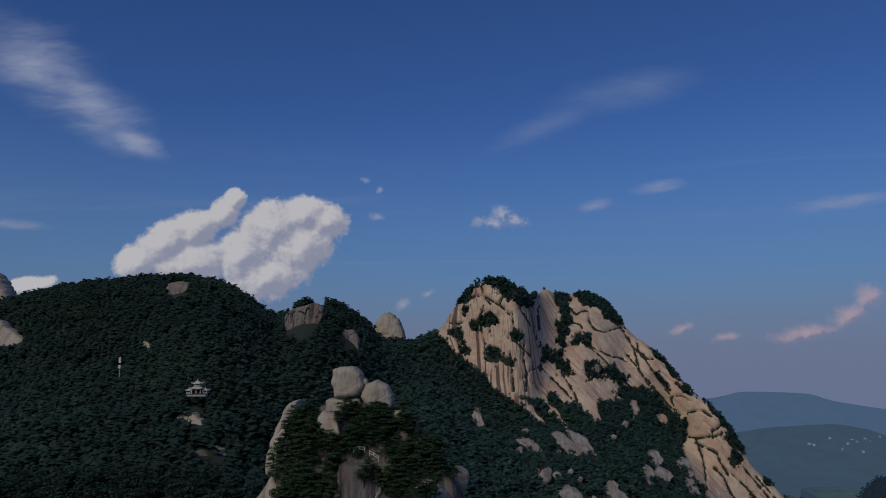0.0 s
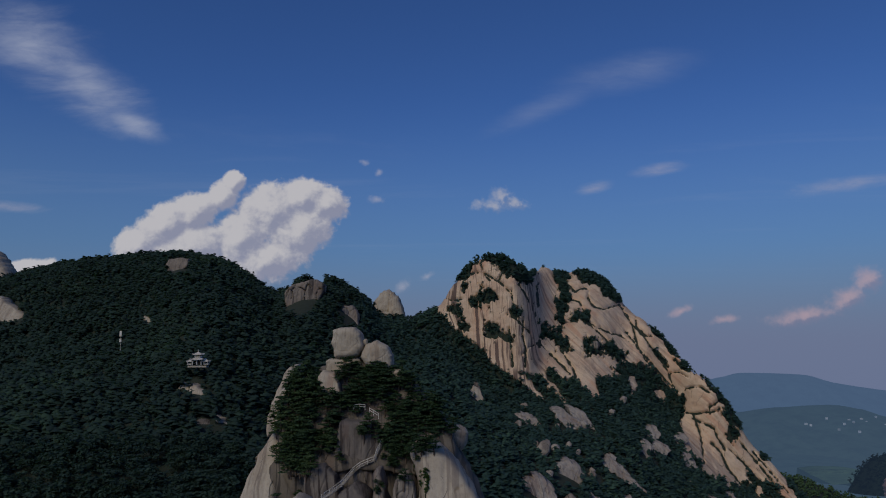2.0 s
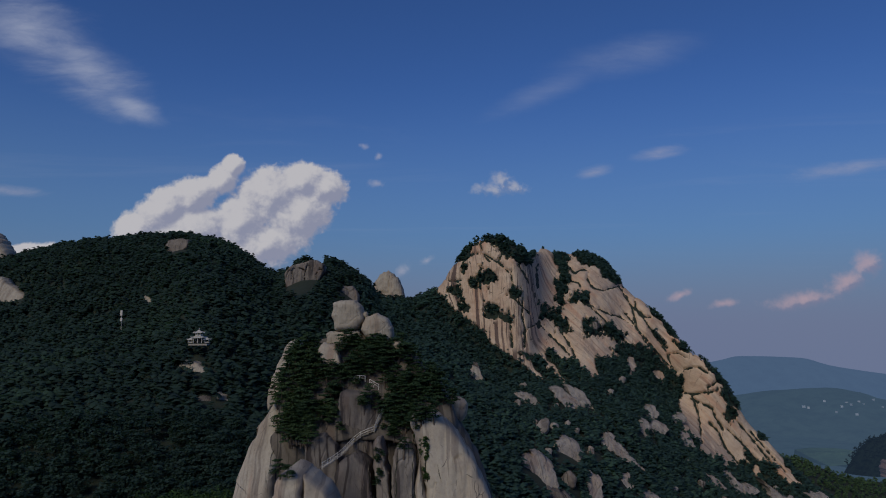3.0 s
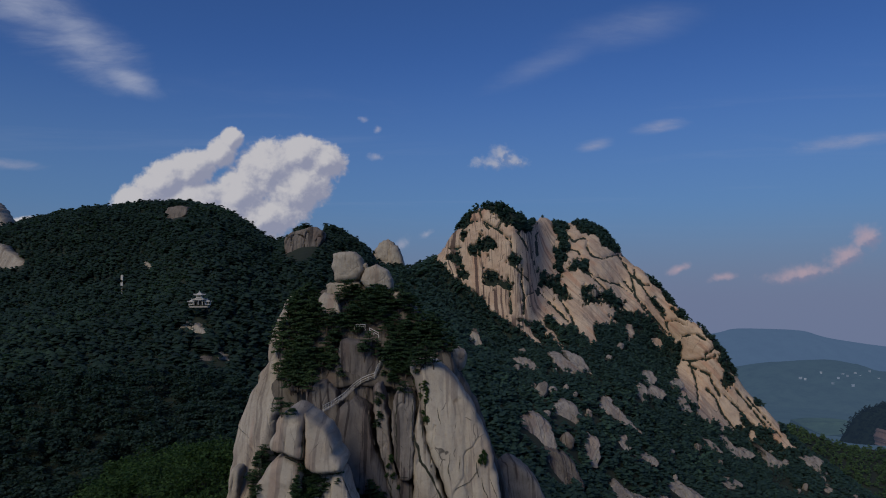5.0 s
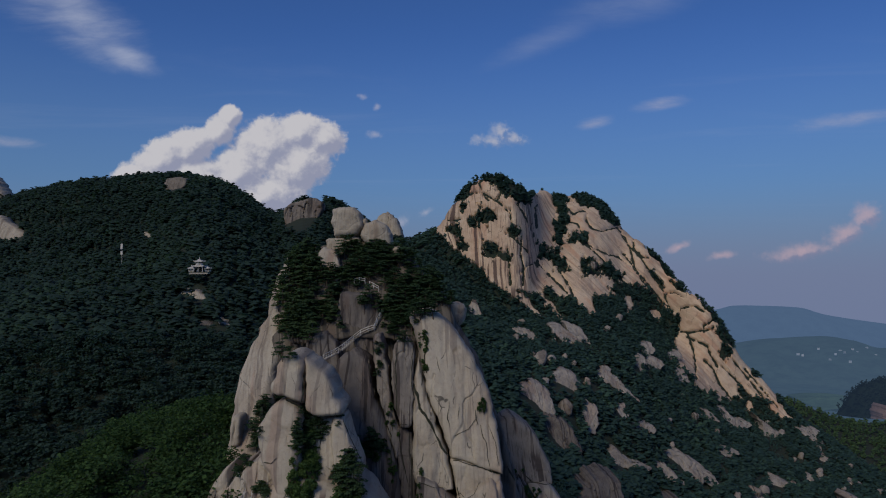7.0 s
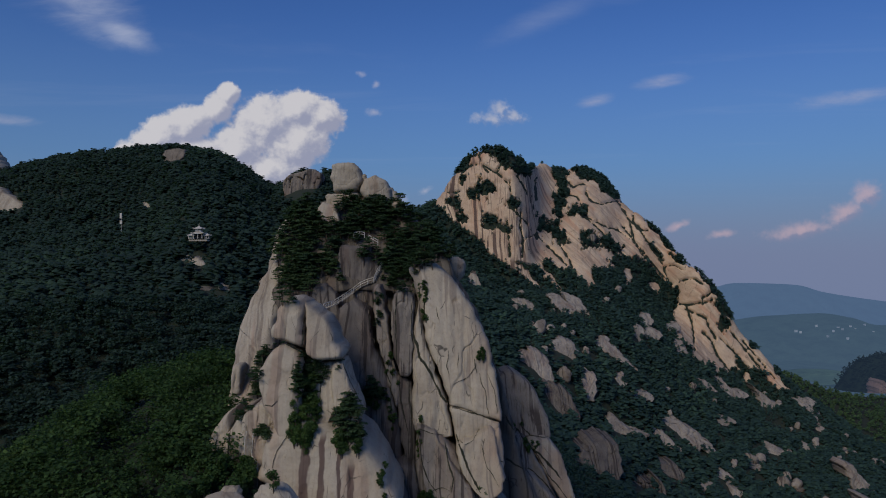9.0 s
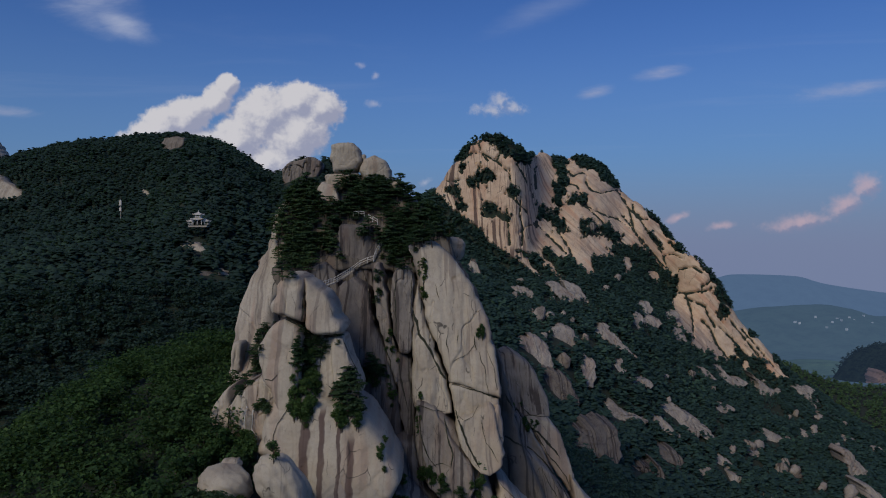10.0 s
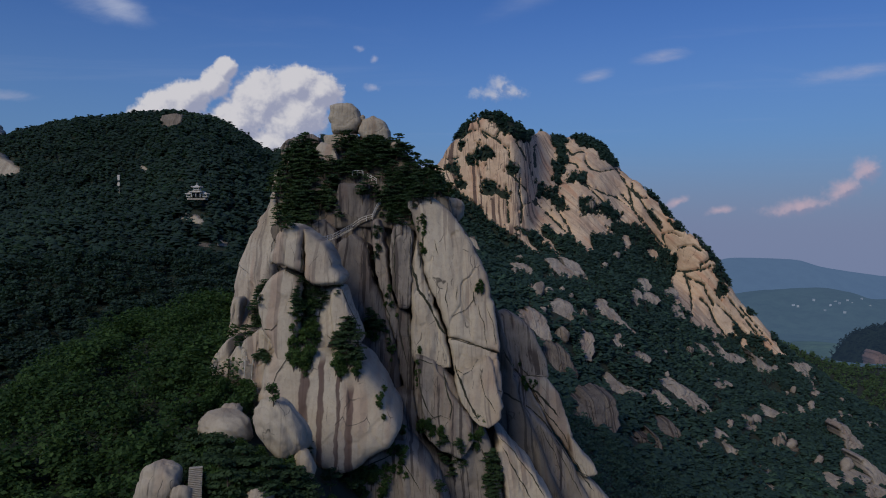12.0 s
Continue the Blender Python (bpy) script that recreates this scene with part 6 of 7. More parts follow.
CRAGS = [(-39.09, outline) for _, outline in SLOPE_ROCKS] + [
    (0.0, [(-0.2192, 0.0330), (-0.2168, 0.0564), (-0.2085, 0.0673), (-0.1929, 0.0720), (-0.1789, 0.0767), (-0.1646, 0.0688), (-0.1627, 0.0531), (-0.1750, 0.0438), (-0.1824, 0.0267), (-0.1995, 0.0252)]),
    (0.0, [(-0.1819, 0.0720), (-0.1775, 0.0822), (-0.1680, 0.0830), (-0.1599, 0.0711)]),
    (0.0, [(-0.1457, 0.0282), (-0.1381, 0.0375), (-0.1248, 0.0398), (-0.1121, 0.0250), (-0.1166, 0.0096), (-0.1322, 0.0112)]),
    (0.0, [(-0.3860, 0.0882), (-0.3830, 0.1041), (-0.3681, 0.1072), (-0.3538, 0.1048), (-0.3547, 0.0921), (-0.3699, 0.0803), (-0.3825, 0.0819)]),
    (0.0, [(-0.6620, 0.0591), (-0.6144, 0.0527), (-0.5901, 0.0433), (-0.5778, 0.0277), (-0.5863, 0.0177), (-0.6578, 0.0156)]),
    (0.0, [(-0.3694, -0.0885), (-0.3585, -0.0758), (-0.3480, -0.0705), (-0.3415, -0.0781), (-0.3548, -0.0885)]),
    (0.0, [(-0.3473, -0.0856), (-0.3372, -0.0721), (-0.3227, -0.0871), (-0.3369, -0.0931)]),
    (0.0, [(-0.3100, -0.1303), (-0.3053, -0.1155), (-0.2953, -0.1177), (-0.2877, -0.1333), (-0.2990, -0.1377)]),
    (0.0, [(-0.3386, -0.1361), (-0.3302, -0.1213), (-0.3165, -0.1214), (-0.3136, -0.1347)]),
    (0.0, [(-0.4129, 0.0111), (-0.4075, 0.0250), (-0.4000, 0.0157), (-0.4027, 0.0095)]),
    (0.0, [(0.0363, -0.0843), (0.0426, -0.0715), (0.0518, -0.0768), (0.0562, -0.0918), (0.0462, -0.0933)]),
]
CLEAR = [(-140.6, 412.0, 7.0), (-130.0, 400.0, 7.0)] + [(x, y - 3.0, w + 4.0) for x, y, w in STONES]      # clearings: sideways, ahead, radius


def wooded(x, y, z, s):
    ok = np.ones(len(x), bool)
    rock = bare(x, y, z)
    ok &= ~((rock > -0.0005) & (s > 3.1) & (x > -25))
    ok &= ((x + 8) / 40) ** 2 + ((y - 172) / 42) ** 2 > 1
    ok &= ~((x > -44) & (x < -10) & (y < 142))
    ok &= ~((x / y > -0.19) & (x / y < 0.0) & (y > 210) & (y < 430))
    far = y > 300
    for eye_z, poly in CRAGS:
        for crown in (1.0, 4.5):
            ok[far] &= inside(x[far] / y[far], (z[far] + crown - eye_z) / y[far], poly) < 0.0008
    for cx, cy, r in CLEAR:
        ok &= np.hypot(x - cx, y - cy) > r
    return ok & (y > 95)


rngf = np.random.default_rng(5)


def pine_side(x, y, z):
    """The high hill carries pine wood, its shade in the colour; oaks and scrub grow on the spur and on the peak's
    slopes.
    """
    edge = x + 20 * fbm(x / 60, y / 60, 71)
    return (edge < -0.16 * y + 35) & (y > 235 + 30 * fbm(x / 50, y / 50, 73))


def wood(name, spacing, seed, low, high, templates, mat, label, where, s1):
    p = scatter(-0.74, 0.74, 0.3, s1, spacing, seed, lambda x, y, z, s: wooded(x, y, z, s) & where(x, y, z))
    return forest_mesh(name, p - (0, 0, 0.6), rngf.uniform(low, high, len(p)), templates, mat, seed, label)


wood("pine_forest", 3.9, 7, 4.0, 9.0, [far_tree(100 + i, 5, i % 3 > 0) for i in range(10)], M_SHADED_PINES,
     "dense pine forest over the high hill, shade in its dark colour", lambda x, y, z: pine_side(x, y, z) & (y > 330), CREST + 0.12)
wood("mixed_forest", 4.0, 8, 3.8, 8.4, [far_tree(120 + i, 5, i % 2 == 0) for i in range(10)], M_HAZED_LEAF,
     "dark green oak and pine forest on the peak's slopes", lambda x, y, z: ~pine_side(x, y, z) & (y > 330), CREST + 0.12)


def umbrella_pine(seed):
    """A wind-shaped pine of unit height: a bare stem with flat pads near its head."""
    rng = np.random.default_rng(seed)
    LV, LF = [], []
    for i in range(4):
        v, f = ICO
        c = (rng.uniform(-0.22, 0.22), rng.uniform(-0.22, 0.22), 0.62 + 0.11 * i)
        r = rng.uniform(0.22, 0.36) * (1.1 - 0.18 * i)
        LF.append(f + sum(len(q) for q in LV))
        LV.append(v * (r, r, 0.075) * rng.uniform(0.7, 1.3, (len(v), 1)) + c)
    s = 0.035
    LF.append(np.array([(0, 1, 3), (1, 2, 3), (2, 0, 3)]) + sum(len(q) for q in LV))
    LV.append(np.array([(s, 0, 0), (-s, s, 0), (-s, -s, 0), (0.03, 0, 0.9)]))
    return np.concatenate(LV), np.concatenate(LF)


p = scatter(-0.74, 0.0, CREST - 0.05, CREST + 0.03, 5.2, 12, wooded)
forest_mesh("ridge_pines", p, rngf.uniform(6.0, 10.5, len(p)), [umbrella_pine(500 + i) for i in range(8)], M_SHADED_PINES, 12,
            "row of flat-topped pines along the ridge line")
wood("valley_pines", 4.4, 10, 7.0, 12.0, [leafy_tree(220 + i, 9, 16, True, 0.055) for i in range(6)], M_SHADED_PINES,
     "pines in the gully behind the spur, shade in their dark colour", lambda x, y, z: pine_side(x, y, z) & (y <= 330), 4.0)
wood("spur_woods", 4.2, 9, 6.0, 11.0, [leafy_tree(200 + i, 11, 21, i % 3 == 0, 0.039) for i in range(8)], M_BROAD,
     "fresh green mixed woods on the nearer spur", lambda x, y, z: ~pine_side(x, y, z) & (y <= 330) & (x < 30), 3.6)
wood("slope_woods", 4.4, 11, 5.0, 9.0, [leafy_tree(240 + i, 8, 9, i % 2 == 0, 0.058) for i in range(6)], M_HAZED_LEAF,
     "dark green woods in the gully below the peak", lambda x, y, z: ~pine_side(x, y, z) & (y <= 330) & (x >= 30), 3.6)

def on_ledge(x, y, z):
    d = bare(x, y, z)
    return (d < 0.001) & (d > -0.05)


# low green on the ledges of the peak
spots = scatter(-0.02, 0.52, 3.3, CREST + 0.12, 3.3, 13, lambda x, y, z, s: on_ledge(x, y, z))
scrub = forest_mesh("ledge_scrub", spots + (0, -2.5, 0.4), rngf.uniform(1.6, 3.8, len(spots)),
                    [far_tree(300 + i, 4, i % 2 == 0) for i in range(6)], M_HAZED_LEAF, 6, "dark scrub and small pines on the rock ledges")

# ---- trees on the pinnacle, one by one ----
solid = BVHTree.FromPolygons(np.concatenate(ROCK_V).tolist(), np.concatenate(ROCK_F).tolist())
PINES = [tree("pine_tree", "pine", 40 + i, 5.0, "dark green mountain pine with flat layered crown on rock") for i in range(5)]
LEAFY = [tree("broadleaf_tree", "broad", 60 + i, 4.5, "rounded fresh green broadleaf tree among the rocks") for i in range(4)]


SMALL_V, SMALL_F = [], []


def small_pine(k, m):
    """A small pine in a crevice, added to the joined scrub."""
    for c in k.children:
        if c.name.startswith("crown"):
            v = np.array([q.co[:] for q in c.data.vertices])
            f = np.array([q.vertices[:] for q in c.data.polygons])
            SMALL_F.append(f + sum(len(q) for q in SMALL_V))
            SMALL_V.append(v @ np.array(m.to_3x3()).T + np.array(m.translation))


def plant(kinds, cx, cz, rx, rz, count, low, high, seed, group, from_y=60.0, up=0.0):
    """Trees rooted on the rock face within an ellipse of the elevation."""
    rng = random.Random(seed)
    for _ in range(count):
        a, r = rng.uniform(0, 2 * math.pi), math.sqrt(rng.random())
        x, z = cx + rx * r * math.cos(a), cz + rz * r * math.sin(a)
        hit, normal, _i, _d = solid.ray_cast(Vector((x, from_y, z)), Vector((0, 1, -up)).normalized())
        if hit is None:
            continue
        h = rng.uniform(low, high)
        k = rng.choice(kinds)
        m = pose(hit.x, hit.y - 0.15, hit.z - 0.4, rng.uniform(-6, 10), rng.uniform(-8, 8), rng.uniform(0, 360)) @ Matrix.Diagonal((h, h, h * rng.uniform(0.85, 1.1), 1))
        if kinds is PINES and h < 0.78:
            small_pine(k, m)
            continue
        ob = copy_thing(k, m)
        ob["group"] = group


def plant_ground(kinds, x0, x1, y0, y1, count, low, high, seed, group):
    """Trees on the open ground below the tower."""
    rng = random.Random(seed)
    for _ in range(count):
        x, y = rng.uniform(x0, x1), rng.uniform(y0, y1)
        s = np.linspace(0, 2.5, 400)
        gx, gy, gz = ground(np.full(400, x / y), s)
        z = gz[np.abs(gy - y).argmin()]
        h = rng.uniform(low, high)
        ob = copy_thing(rng.choice(kinds), pose(x, y, z - 0.3, rng.uniform(-5, 5), rng.uniform(-5, 5), rng.uniform(0, 360)) @ Matrix.Diagonal((h, h, h, 1)))
        ob["group"] = group


plant_ground(LEAFY, -46.0, -8.0, 97.0, 119.0, 90, 0.75, 1.3, 31, "trees below the pinnacle")
plant_ground(PINES, -36.5, -19.0, 103.0, 116.0, 34, 0.9, 1.45, 37, "trees below the pinnacle")
plant_ground(PINES, -43.0, -38.5, 106.0, 118.0, 10, 0.9, 1.35, 39, "trees below the pinnacle")
plant_ground(PINES, -44.0, -12.0, 122.0, 140.0, 22, 0.6, 1.0, 33, "trees below the pinnacle")
plant_ground(LEAFY, -50.0, -34.0, 120.0, 146.0, 34, 0.9, 1.4, 35, "trees below the pinnacle")
plant(PINES, -4.20, -30.07, 7.1, 5.2, 20, 0.80, 1.20, 21, "trees on the pinnacle")
plant(PINES, -40.35, -29.07, 4.4, 5.7, 12, 0.80, 1.20, 22, "trees on the pinnacle")
plant(PINES, -39.03, -37.79, 5.8, 3.2, 13, 0.70, 1.10, 23, "trees on the pinnacle")
plant(PINES, -34.97, -28.72, 9.4, 7.5, 42, 0.80, 1.30, 1, "trees on the pinnacle")
plant(PINES, -33.19, -35.68, 7.9, 4.3, 24, 0.70, 1.10, 2, "trees on the pinnacle")
plant(PINES, -12.70, -22.31, 15.5, 5.6, 63, 0.80, 1.30, 3, "trees on the pinnacle")
plant(PINES, -11.52, -29.60, 9.3, 4.5, 27, 0.80, 1.20, 4, "trees on the pinnacle")
plant(PINES, -8.91, -35.71, 5.0, 3.6, 13, 0.60, 1.00, 5, "trees on the pinnacle")
plant(PINES, -21.0, -17.2, 8.0, 2.4, 26, 0.75, 1.10, 41, "trees on the pinnacle")
plant(PINES, -38.6, -20.2, 4.6, 3.2, 34, 0.85, 1.35, 6, "trees on the pinnacle")
plant(LEAFY, -4.37, -37.92, 3.4, 1.9, 10, 0.27, 0.49, 7, "trees on the pinnacle")
plant(PINES, -42.0, -58.5, 3.0, 5.2, 26, 0.60, 1.0, 8, "trees on the pinnacle")
plant(LEAFY, -26.3, -61.5, 2.2, 7.0, 46, 0.52, 0.90, 9, "trees on the pinnacle")
plant(PINES, -25.2, -54.5, 2.2, 3.6, 14, 0.45, 0.75, 29, "trees on the pinnacle")
plant(PINES, -16.9, -62.6, 3.3, 3.6, 30, 0.60, 1.05, 10, "trees on the pinnacle")
plant(LEAFY, -17.6, -65.4, 3.0, 2.6, 20, 0.5, 0.85, 30, "trees on the pinnacle")
plant(PINES, -35.18, -65.50, 1.6, 1.6, 4, 0.36, 0.60, 11, "trees on the pinnacle")
plant(PINES, -36.31, -55.14, 1.4, 2.6, 4, 0.36, 0.60, 12, "trees on the pinnacle")
plant(LEAFY, -11.39, -58.76, 1.6, 6.5, 8, 0.27, 0.49, 13, "trees on the pinnacle")
plant(PINES, 2.71, -89.62, 4.9, 4.9, 16, 0.44, 0.80, 14, "trees on the pinnacle")
plant(LEAFY, -17.34, -90.22, 7.9, 2.8, 24, 0.67, 1.22, 15, "trees on the pinnacle")
plant(PINES, -20.40, -51.86, 1.1, 2.9, 4, 0.30, 0.52, 16, "trees on the pinnacle")
plant(LEAFY, 9.42, -52.93, 0.7, 2.4, 9, 0.25, 0.42, 17, "trees on the pinnacle")
plant(LEAFY, 22.14, -80.14, 2.8, 2.8, 5, 0.27, 0.56, 18, "trees on the pinnacle")
plant(PINES, -25.66, -48.66, 1.6, 2.4, 3, 0.30, 0.52, 19, "trees on the pinnacle")
plant(LEAFY, -2.19, -83.42, 2.7, 1.9, 14, 0.40, 0.75, 51, "trees on the pinnacle")
plant(LEAFY, 8.25, -84.07, 2.2, 3.2, 18, 0.40, 0.80, 52, "trees on the pinnacle")
plant(LEAFY, -7.71, -84.64, 1.7, 3.7, 14, 0.35, 0.70, 53, "trees on the pinnacle")
plant(PINES, 11.68, -92.55, 1.8, 5.0, 20, 0.40, 0.75, 54, "trees on the pinnacle")
plant(LEAFY, -19.74, -88.02, 5.5, 1.5, 26, 0.50, 0.95, 55, "trees on the pinnacle")
plant(LEAFY, -4.76, -69.58, 0.6, 5.0, 10, 0.20, 0.40, 56, "trees on the pinnacle")
plant(PINES, -14.61, -40.60, 0.8, 6.7, 14, 0.25, 0.50, 57, "trees on the pinnacle")
plant(LEAFY, -3.88, -41.91, 0.8, 3.7, 10, 0.20, 0.42, 58, "trees on the pinnacle")
plant(PINES, -36.25, -47.46, 1.9, 1.4, 9, 0.40, 0.70, 59, "trees on the pinnacle")
plant(PINES, -35.26, -65.13, 1.6, 0.9, 7, 0.35, 0.60, 60, "trees on the pinnacle")
plant(PINES, -27.49, -53.95, 1.1, 4.5, 16, 0.40, 0.70, 61, "trees on the pinnacle")
plant(LEAFY, -11.07, -69.56, 0.8, 7.5, 14, 0.25, 0.50, 62, "trees on the pinnacle")
plant(PINES, -5.81, -31.72, 3.6, 2.2, 14, 0.40, 0.70, 63, "trees on the pinnacle")
plant(PINES, -12.33, -32.92, 2.8, 3.1, 14, 0.50, 0.85, 64, "trees on the pinnacle")
plant(LEAFY, 25.14, -82.91, 3.0, 1.2, 6, 0.25, 0.50, 65, "trees on the pinnacle")
crevice = link("crevice_pines", np.concatenate(SMALL_V), np.concatenate(SMALL_F), M_PINE, smooth=False)
tagged(crevice, "small dark pines and scrub in the crevices of the pinnacle", "scrub", kind="stuff")
for k in PINES + LEAFY:
    for c in list(k.children):
        bpy.data.objects.remove(c)
    bpy.data.objects.remove(k)
# ---- stairs and railings on the pinnacle ----
def box(bm, cx, cy, cz, sx, sy, sz, turn=0.0):
    bmesh.ops.create_cube(bm, size=1.0, matrix=Matrix.Translation((cx, cy, cz)) @ Matrix.Rotation(turn, 4, "Z") @ Matrix.Diagonal((sx, sy, sz, 1)))
    return bm


def rod(bm, p, q, r, sides=6):
    p, q = Vector(p), Vector(q)
    d = q - p
    bmesh.ops.create_cone(bm, cap_ends=True, segments=sides, radius1=r, radius2=r, depth=d.length,
                          matrix=Matrix.Translation((p + q) / 2) @ d.to_track_quat("Z", "Y").to_matrix().to_4x4())
    return bm


def on_rock(line, gap, start=60.0):
    """Points of a line in elevation laid on the rock, evened out along the way."""
    ys = []
    for x, z in line:
        hit = solid.ray_cast(Vector((x, start, z)), Vector((0, 1, 0)))[0]
        ys.append(hit.y if hit else 175.0)
    ys = [sum(ys[max(0, i - 1):i + 2]) / len(ys[max(0, i - 1):i + 2]) for i in range(len(ys))]
    return [Vector((x, y - gap, z)) for (x, z), y in zip(line, ys)]


def spread(line, step):
    out = []
    for a, b in zip(line, line[1:]):
        k = max(1, round((b - a).length / step))
        out += [a.lerp(b, i / k) for i in range(k)]
    return out + [line[-1]]


def railing(pts, label, height=1.15):
    """A stone railing: a post at each point and two rails between posts."""
    e = thing("railing", *pts[0], label, "railing", "railings on the pinnacle")
    o = pts[0]
    for a in pts:
        bm = rod(bmesh.new(), a - o - Vector((0, 0, 0.3)), a - o + Vector((0, 0, height + 0.1)), 0.07)
        part("post", bm, M_STONE, e)
    for h in (height, height * 0.5):
        for a, b in zip(pts, pts[1:]):
            part("rail", rod(bmesh.new(), a - o + Vector((0, 0, h)), b - o + Vector((0, 0, h)), 0.07), M_STONE, e)
    return e


def stairs(pts, width, label, rise=0.18):
    """Stone steps along a line, cut into the rock."""
    e = thing("stone_stairs", *pts[0], label, "stairs", "stairs on the pinnacle")
    o = pts[0]
    bm = box(bmesh.new(), 0, 0, 0, 1, 0.5, rise * 0.5)
    me = bpy.data.meshes.new("step")
    bm.to_mesh(me)
    bm.free()
    me.materials.append(M_STEP)
    for a, b in zip(pts, pts[1:]):
        d = b - a
        k = max(1, int(max(abs(d.z) / rise, d.length / 0.6)))
        flat = math.atan2(d.y, d.x) - math.pi / 2 if math.hypot(d.x, d.y) > 0.05 else 0.0
        for i in range(k):
            s = new("step", me)
            s.parent = e
            p = a.lerp(b, (i + 0.5) / k) - o
            s.matrix_basis = Matrix.Translation(p) @ Matrix.Rotation(flat, 4, "Z") @ Matrix.Diagonal((width, 1.6, 1, 1))
    return e


upper = spread(on_rock([(-27.21, -41.68), (-25.59, -41.14), (-23.83, -40.06), (-22.20, -38.58), (-20.44, -37.23), (-18.55, -36.42), (-17.06, -36.02), (-16.38, -34.13), (-15.29, -31.97), (-13.94, -30.76), (-12.05, -29.69)], 0.5, 152.0), 1.6)
stairs(upper, 0.9, "narrow pale stone stairs climbing across the cliff")
railing([p - Vector((0, 0.7, 0)) for p in upper], "pale stone railing along the cliff stairs")
platform = spread(on_rock([(-23.38, -24.19), (-21.93, -24.04), (-20.48, -24.19)], 2.6), 1.5)
railing(platform, "pale stone railing of a lookout among the pines")
platform = spread(on_rock([(-19.22, -24.99), (-18.07, -25.57), (-16.77, -26.29)], 2.4), 1.5)
railing(platform, "short pale stone railing above the cliff")
lower = spread(on_rock([(-36.82, -57.63), (-37.83, -59.41), (-38.07, -61.64), (-37.88, -65.88), (-37.91, -69.57), (-36.70, -70.80), (-36.38, -72.82), (-36.51, -74.95)], 0.4, 132.0), 1.5)
stairs(lower, 1.1, "steep stone stairs between granite slabs")
railing([p - Vector((0.75, 0.4, 0)) for p in lower], "thin pale railing beside the steep stairs")
railing([p - Vector((-0.75, 0.4, 0)) for p in lower], "thin pale railing on the rock side of the stairs")
foot = [Vector(p) for p in [(-35.9, 105.2, -73.8), (-35.6, 104.2, -74.6), (-35.3, 103.0, -75.8), (-34.9, 101.6, -77.4)]]
stairs(foot, 1.9, "broad worn stone stairs below the boulders")


# ---- pavilion and the other small buildings on the hill ----
def roof_mesh(w, d, h, lift, over=0.0):
    """A hipped roof with hollow slopes and raised corners."""
    bm = bmesh.new()
    n, m = 9, 7
    grid = []
    for k in range(m):
        q = k / (m - 1)
        hw, hd = w / 2 * (1 - q) + over * q, d / 2 * (1 - q)
        ring = []
        for side in range(4):
            for i in range(n - 1):
                t = -1 + 2 * i / (n - 1)
                x, y = ((t, -1), (1, t), (-t, 1), (-1, -t))[side]
                corner = (abs(x) * abs(y)) ** 4
                ring.append(bm.verts.new((x * hw, y * hd, h * q ** 1.55 + lift * corner * (1 - q) ** 3)))
        grid.append(ring)
    for a, b in zip(grid, grid[1:]):
        for i in range(len(a)):
            j = (i + 1) % len(a)
            bm.faces.new((a[i], a[j], b[j], b[i]))
    bm.faces.new(grid[-1])
    low = [bm.verts.new(v.co - Vector((0, 0, 0.35))) for v in grid[0]]
    for i in range(len(low)):
        j = (i + 1) % len(low)
        bm.faces.new((grid[0][j], grid[0][i], low[i], low[j]))
    bm.faces.new(low)
    return bm


def moved(bm, x, y, z):
    bmesh.ops.translate(bm, verts=bm.verts, vec=(x, y, z))
    return bm


pav = thing("pavilion", -139.96, 417.00, -20.11, "pale two-storey pavilion with upturned roofs and side wings", "pavilion")
pav.scale = (0.84, 0.84, 0.9)
part("terrace", box(bmesh.new(), 0, 0.6, -0.6, 12.6, 5.6, 1.0), M_STEP, pav)
for x, y in ((-2.9, -2.6), (0.0, -2.6), (2.9, -2.6), (-2.9, 2.6), (0.0, 2.6), (2.9, 2.6)):
    part("column", rod(bmesh.new(), (x, y, 0.5), (x, y, 4.0), 0.28, 8), M_STONE, pav)
part("lower_roof", moved(roof_mesh(9.0, 7.6, 1.6, 0.7, 1.6), 0, 0, 3.9), M_TILE, pav)
for x, y in ((-1.7, -1.6), (1.7, -1.6), (-1.7, 1.6), (1.7, 1.6)):
    part("upper_column", rod(bmesh.new(), (x, y, 4.9), (x, y, 7.1), 0.22, 8), M_STONE, pav)
part("balustrade", box(bmesh.new(), 0, 0, 5.4, 3.8, 3.6, 0.7), M_STONE, pav)
part("upper_roof", moved(roof_mesh(6.6, 6.2, 1.9, 0.7), 0, 0, 7.0), M_TILE, pav)
part("finial", rod(rod(bmesh.new(), (0, 0, 8.7), (0, 0, 10.0), 0.12), (0, 0, 8.9), (0, 0, 9.4), 0.3), M_STONE, pav)
# block added behind the columns, coloured as the shade inside
part("inner_wall", box(bmesh.new(), 0, 1.2, 2.2, 4.6, 2.0, 3.4), M_OPENING_SHADE, pav, "dark block for the shade inside")
for side in (-1, 1):
    wing = part("wing", box(bmesh.new(), side * 5.6, 0.6, 0.9, 3.2, 3.0, 0.5), M_STONE, pav)
    for x, y in ((4.4, -1.0), (6.8, -1.0), (4.4, 2.0), (6.8, 2.0)):
        part("wing_column", rod(bmesh.new(), (side * x, y, 0.6), (side * x, y, 2.8), 0.2, 8), M_STONE, wing)
    part("wing_roof", moved(roof_mesh(4.4, 4.6, 1.3, 0.5), side * 5.6, 0.5, 2.7), M_TILE, wing)

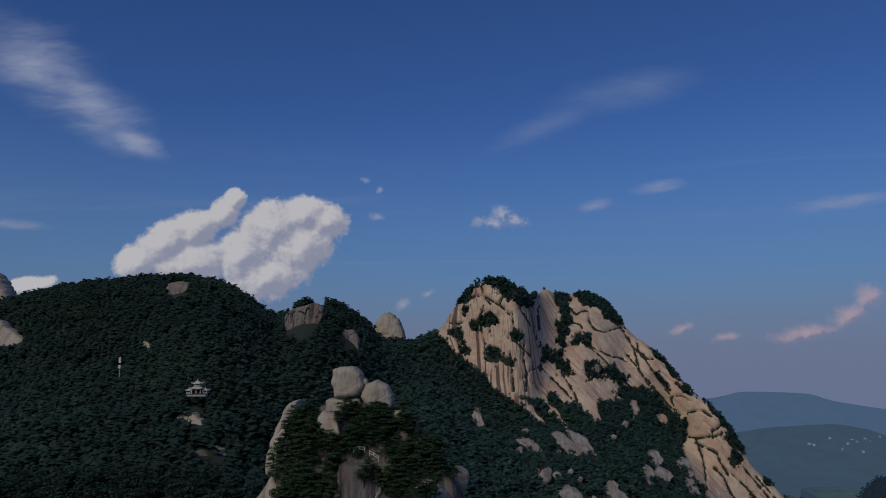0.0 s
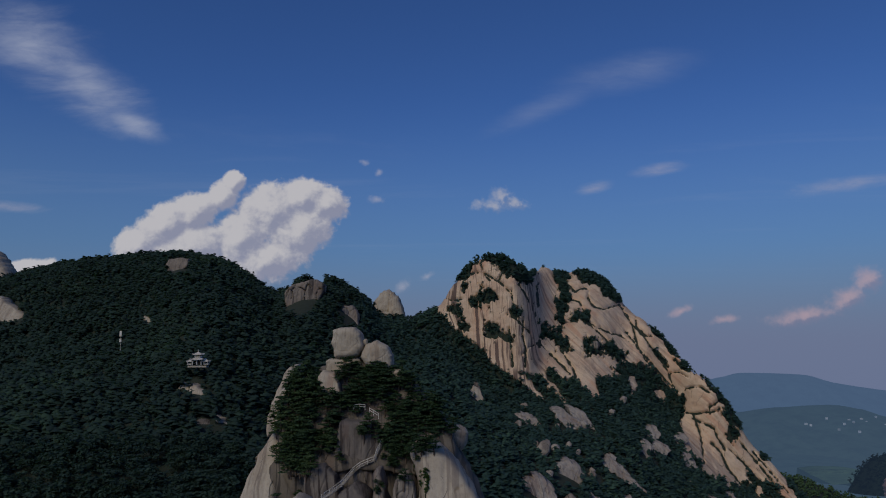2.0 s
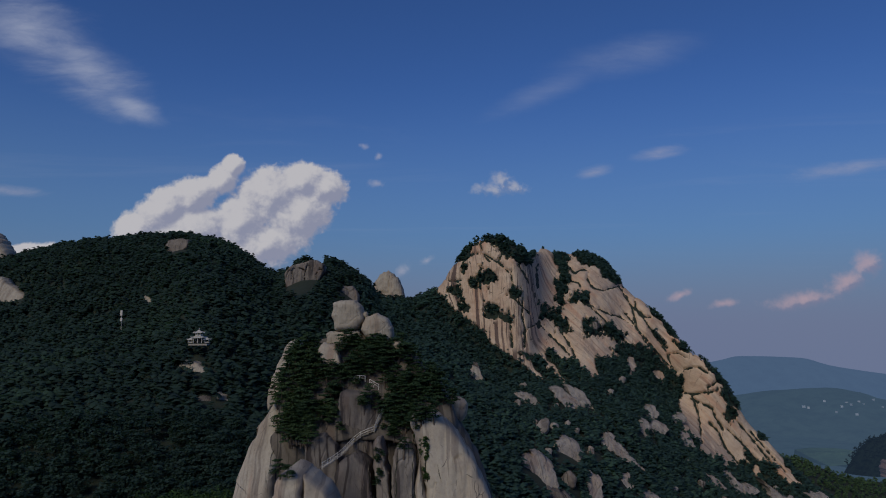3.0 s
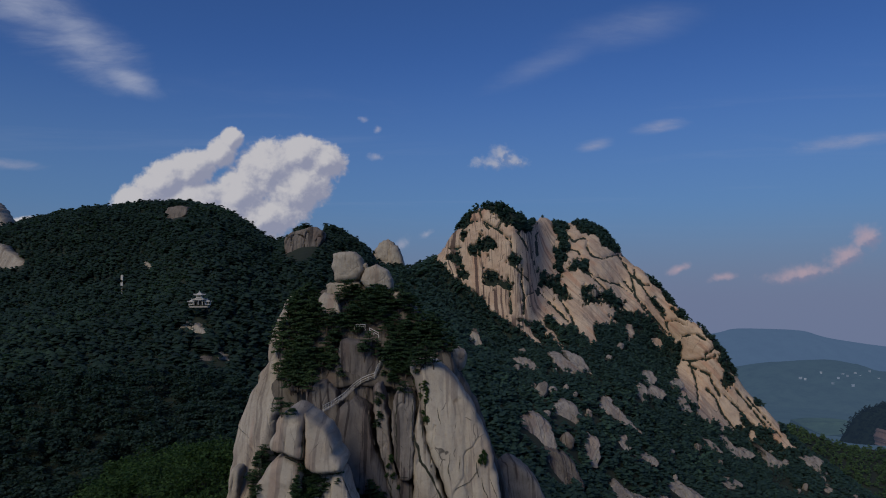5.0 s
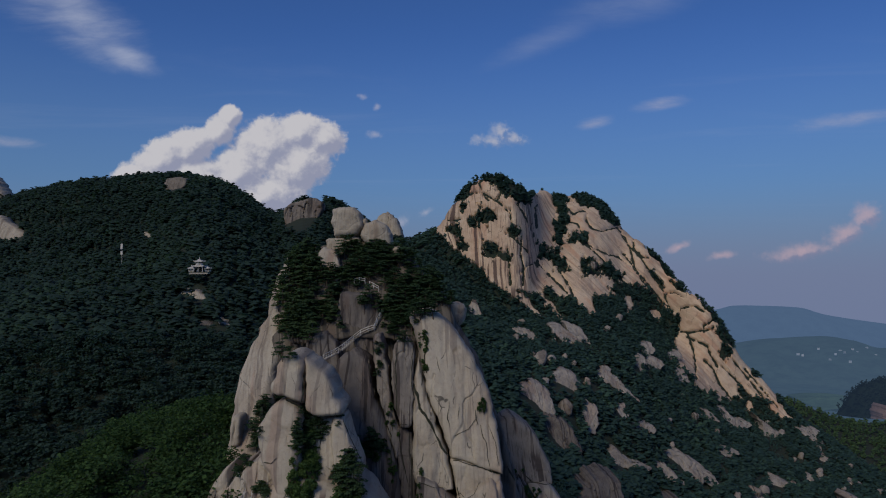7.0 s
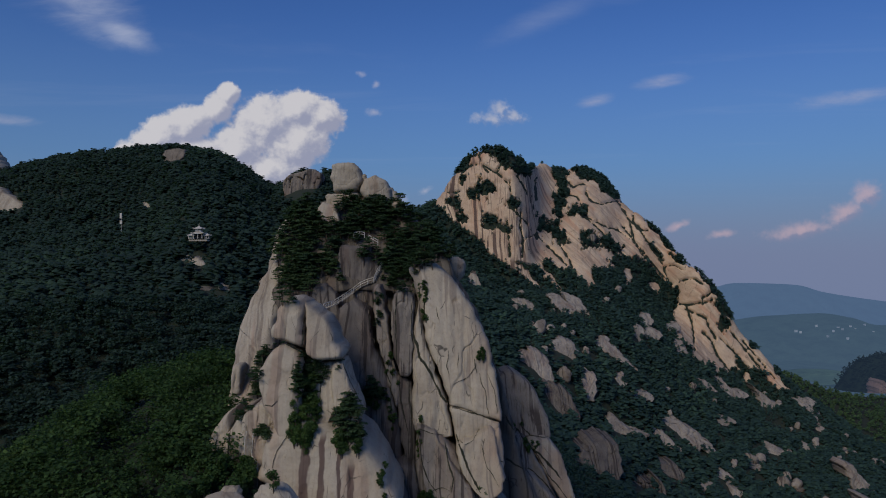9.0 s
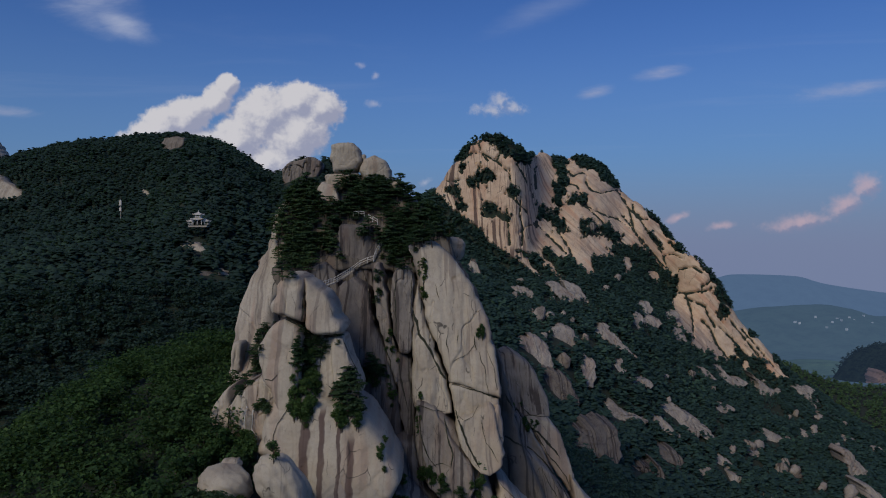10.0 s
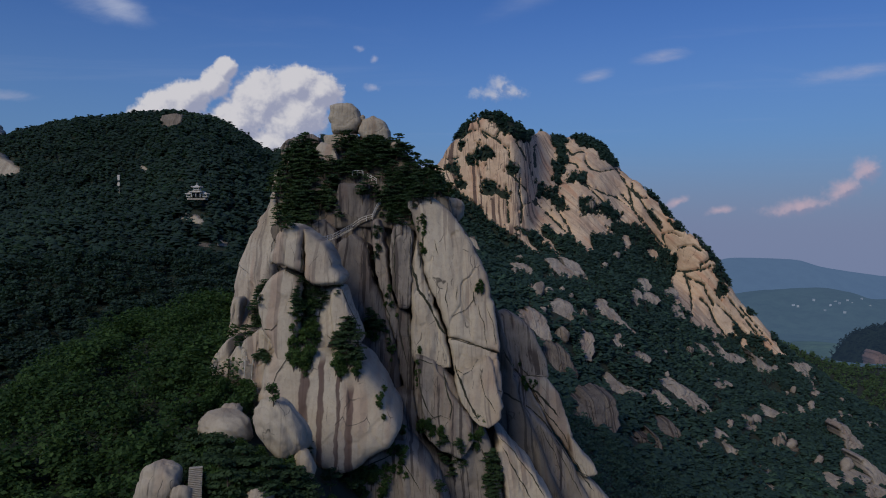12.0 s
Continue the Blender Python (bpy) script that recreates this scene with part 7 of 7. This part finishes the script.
mast = thing("panel_mast", -229.28, 517.00, -13.48, "slim mast with two white panels above the trees", "mast")
part("pole", rod(bmesh.new(), (0, 0, -6), (0, 0, 14.8), 0.14, 8), M_STONE, mast)
part("panel", box(bmesh.new(), 0, -0.5, 12.6, 1.5, 0.7, 3.8), M_STONE, mast, "tall white panel")
part("panel", box(bmesh.new(), 0, -0.5, 8.0, 1.5, 0.7, 2.4), M_STONE, mast, "lower white panel")


def low_wall(x, y, z, length, height, label):
    e = thing("low_wall", x, y, z, label, "wall", "low walls on the hill")
    part("coping", box(bmesh.new(), 0, -0.1, height, length + 0.4, 1.0, 0.25), M_STONE, e)
    part("masonry", box(bmesh.new(), 0, 0, height / 2 - 3.0, length, 0.8, height + 6.0), M_STEP, e)


low_wall(-196.39, 520.00, -6.04, 6.5, 1.0, "pale stone terrace wall on the wooded hill")
low_wall(-186.25, 480.00, -16.46, 5.0, 1.0, "short pale terrace wall among the trees")
low_wall(-86.46, 640.00, -2.06, 10.0, 1.0, "pale wall of a hut below the crag")


def house(x, y, z, w, d, h, seed):
    e = thing("house", x, y, z, "small white house with a low roof in the hazy valley", "house", "houses in the valley", turn=seed * 37 % 60 - 30)
    part("wall", box(bmesh.new(), 0, 0, h / 2 - 4, w, d, h + 8), M_FARLIGHT, e)
    part("roof", moved(roof_mesh(w * 1.1, d * 1.1, h * 0.35, 0.0, w * 0.3), 0, 0, h), M_FAR, e)


village = [(2032.5, 3560.0, -385.8), (1959.6, 3500.0, -393.7), (1970.5, 3560.0, -391.3), (1904.4, 3480.0, -399.9), (2032.2, 3520.0, -395.9), (1729.5, 3450.0, -402.0), (1722.4, 3480.0, -399.6), (2109.6, 3500.0, -407.9), (1833.9, 3400.0, -415.8), (2126.6, 3600.0, -381.3), (1863.2, 3560.0, -382.7), (1900.1, 3350.0, -421.0)]
for i, (x, y, z) in enumerate(village):
    k = random.Random(i)
    house(x, y, z, k.uniform(6, 13), k.uniform(6, 9), k.uniform(2.2, 3.6), i)
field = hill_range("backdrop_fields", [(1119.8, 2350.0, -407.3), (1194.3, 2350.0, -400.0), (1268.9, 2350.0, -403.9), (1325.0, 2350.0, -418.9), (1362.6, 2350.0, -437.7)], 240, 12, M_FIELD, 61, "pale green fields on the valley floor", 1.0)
slab("rock_outcrop", [(1002.0, -362.0), (1006.0, -338.0), (1018.0, -322.0), (1030.0, -330.0), (1048.0, -334.0), (1072.0, -352.0), (1080.0, -378.0), (1040.0, -380.0)], 1640, M_MIDCLIFF, None, bulge=6.0, edge=5.0, lean=0.5, thick=60.0, seed=260, step=1.6, flute=2.5, crack=1.5, rough=2.0, label="bare reddish cliff in the valley hill")

hv = np.array([v.co[:] for v in round_hill.data.vertices])
hv = np.repeat(hv, 2, 0)[rngf.permutation(len(hv) * 2)[:2600]] + np.concatenate([rngf.normal(0, 4, (2600, 2)), np.full((2600, 1), -2.0)], 1)
forest_mesh("hill_woods", hv, rngf.uniform(7, 13, len(hv)), [far_tree(420 + i, 4, False) for i in range(4)], M_MIDHILL, 17, "dark woods on the round valley hill")
far_spots = scatter(0.42, 0.76, CREST + 0.8, CREST + 2.0, 8.0, 15, lambda x, y, z, s: y > 900)
forest_mesh("valley_woods", far_spots, rngf.uniform(6, 10, len(far_spots)), [far_tree(400 + i, 3, False) for i in range(4)], M_SUNLIT_LEAF, 16, "sunlit green woods on the slope beyond the peak")
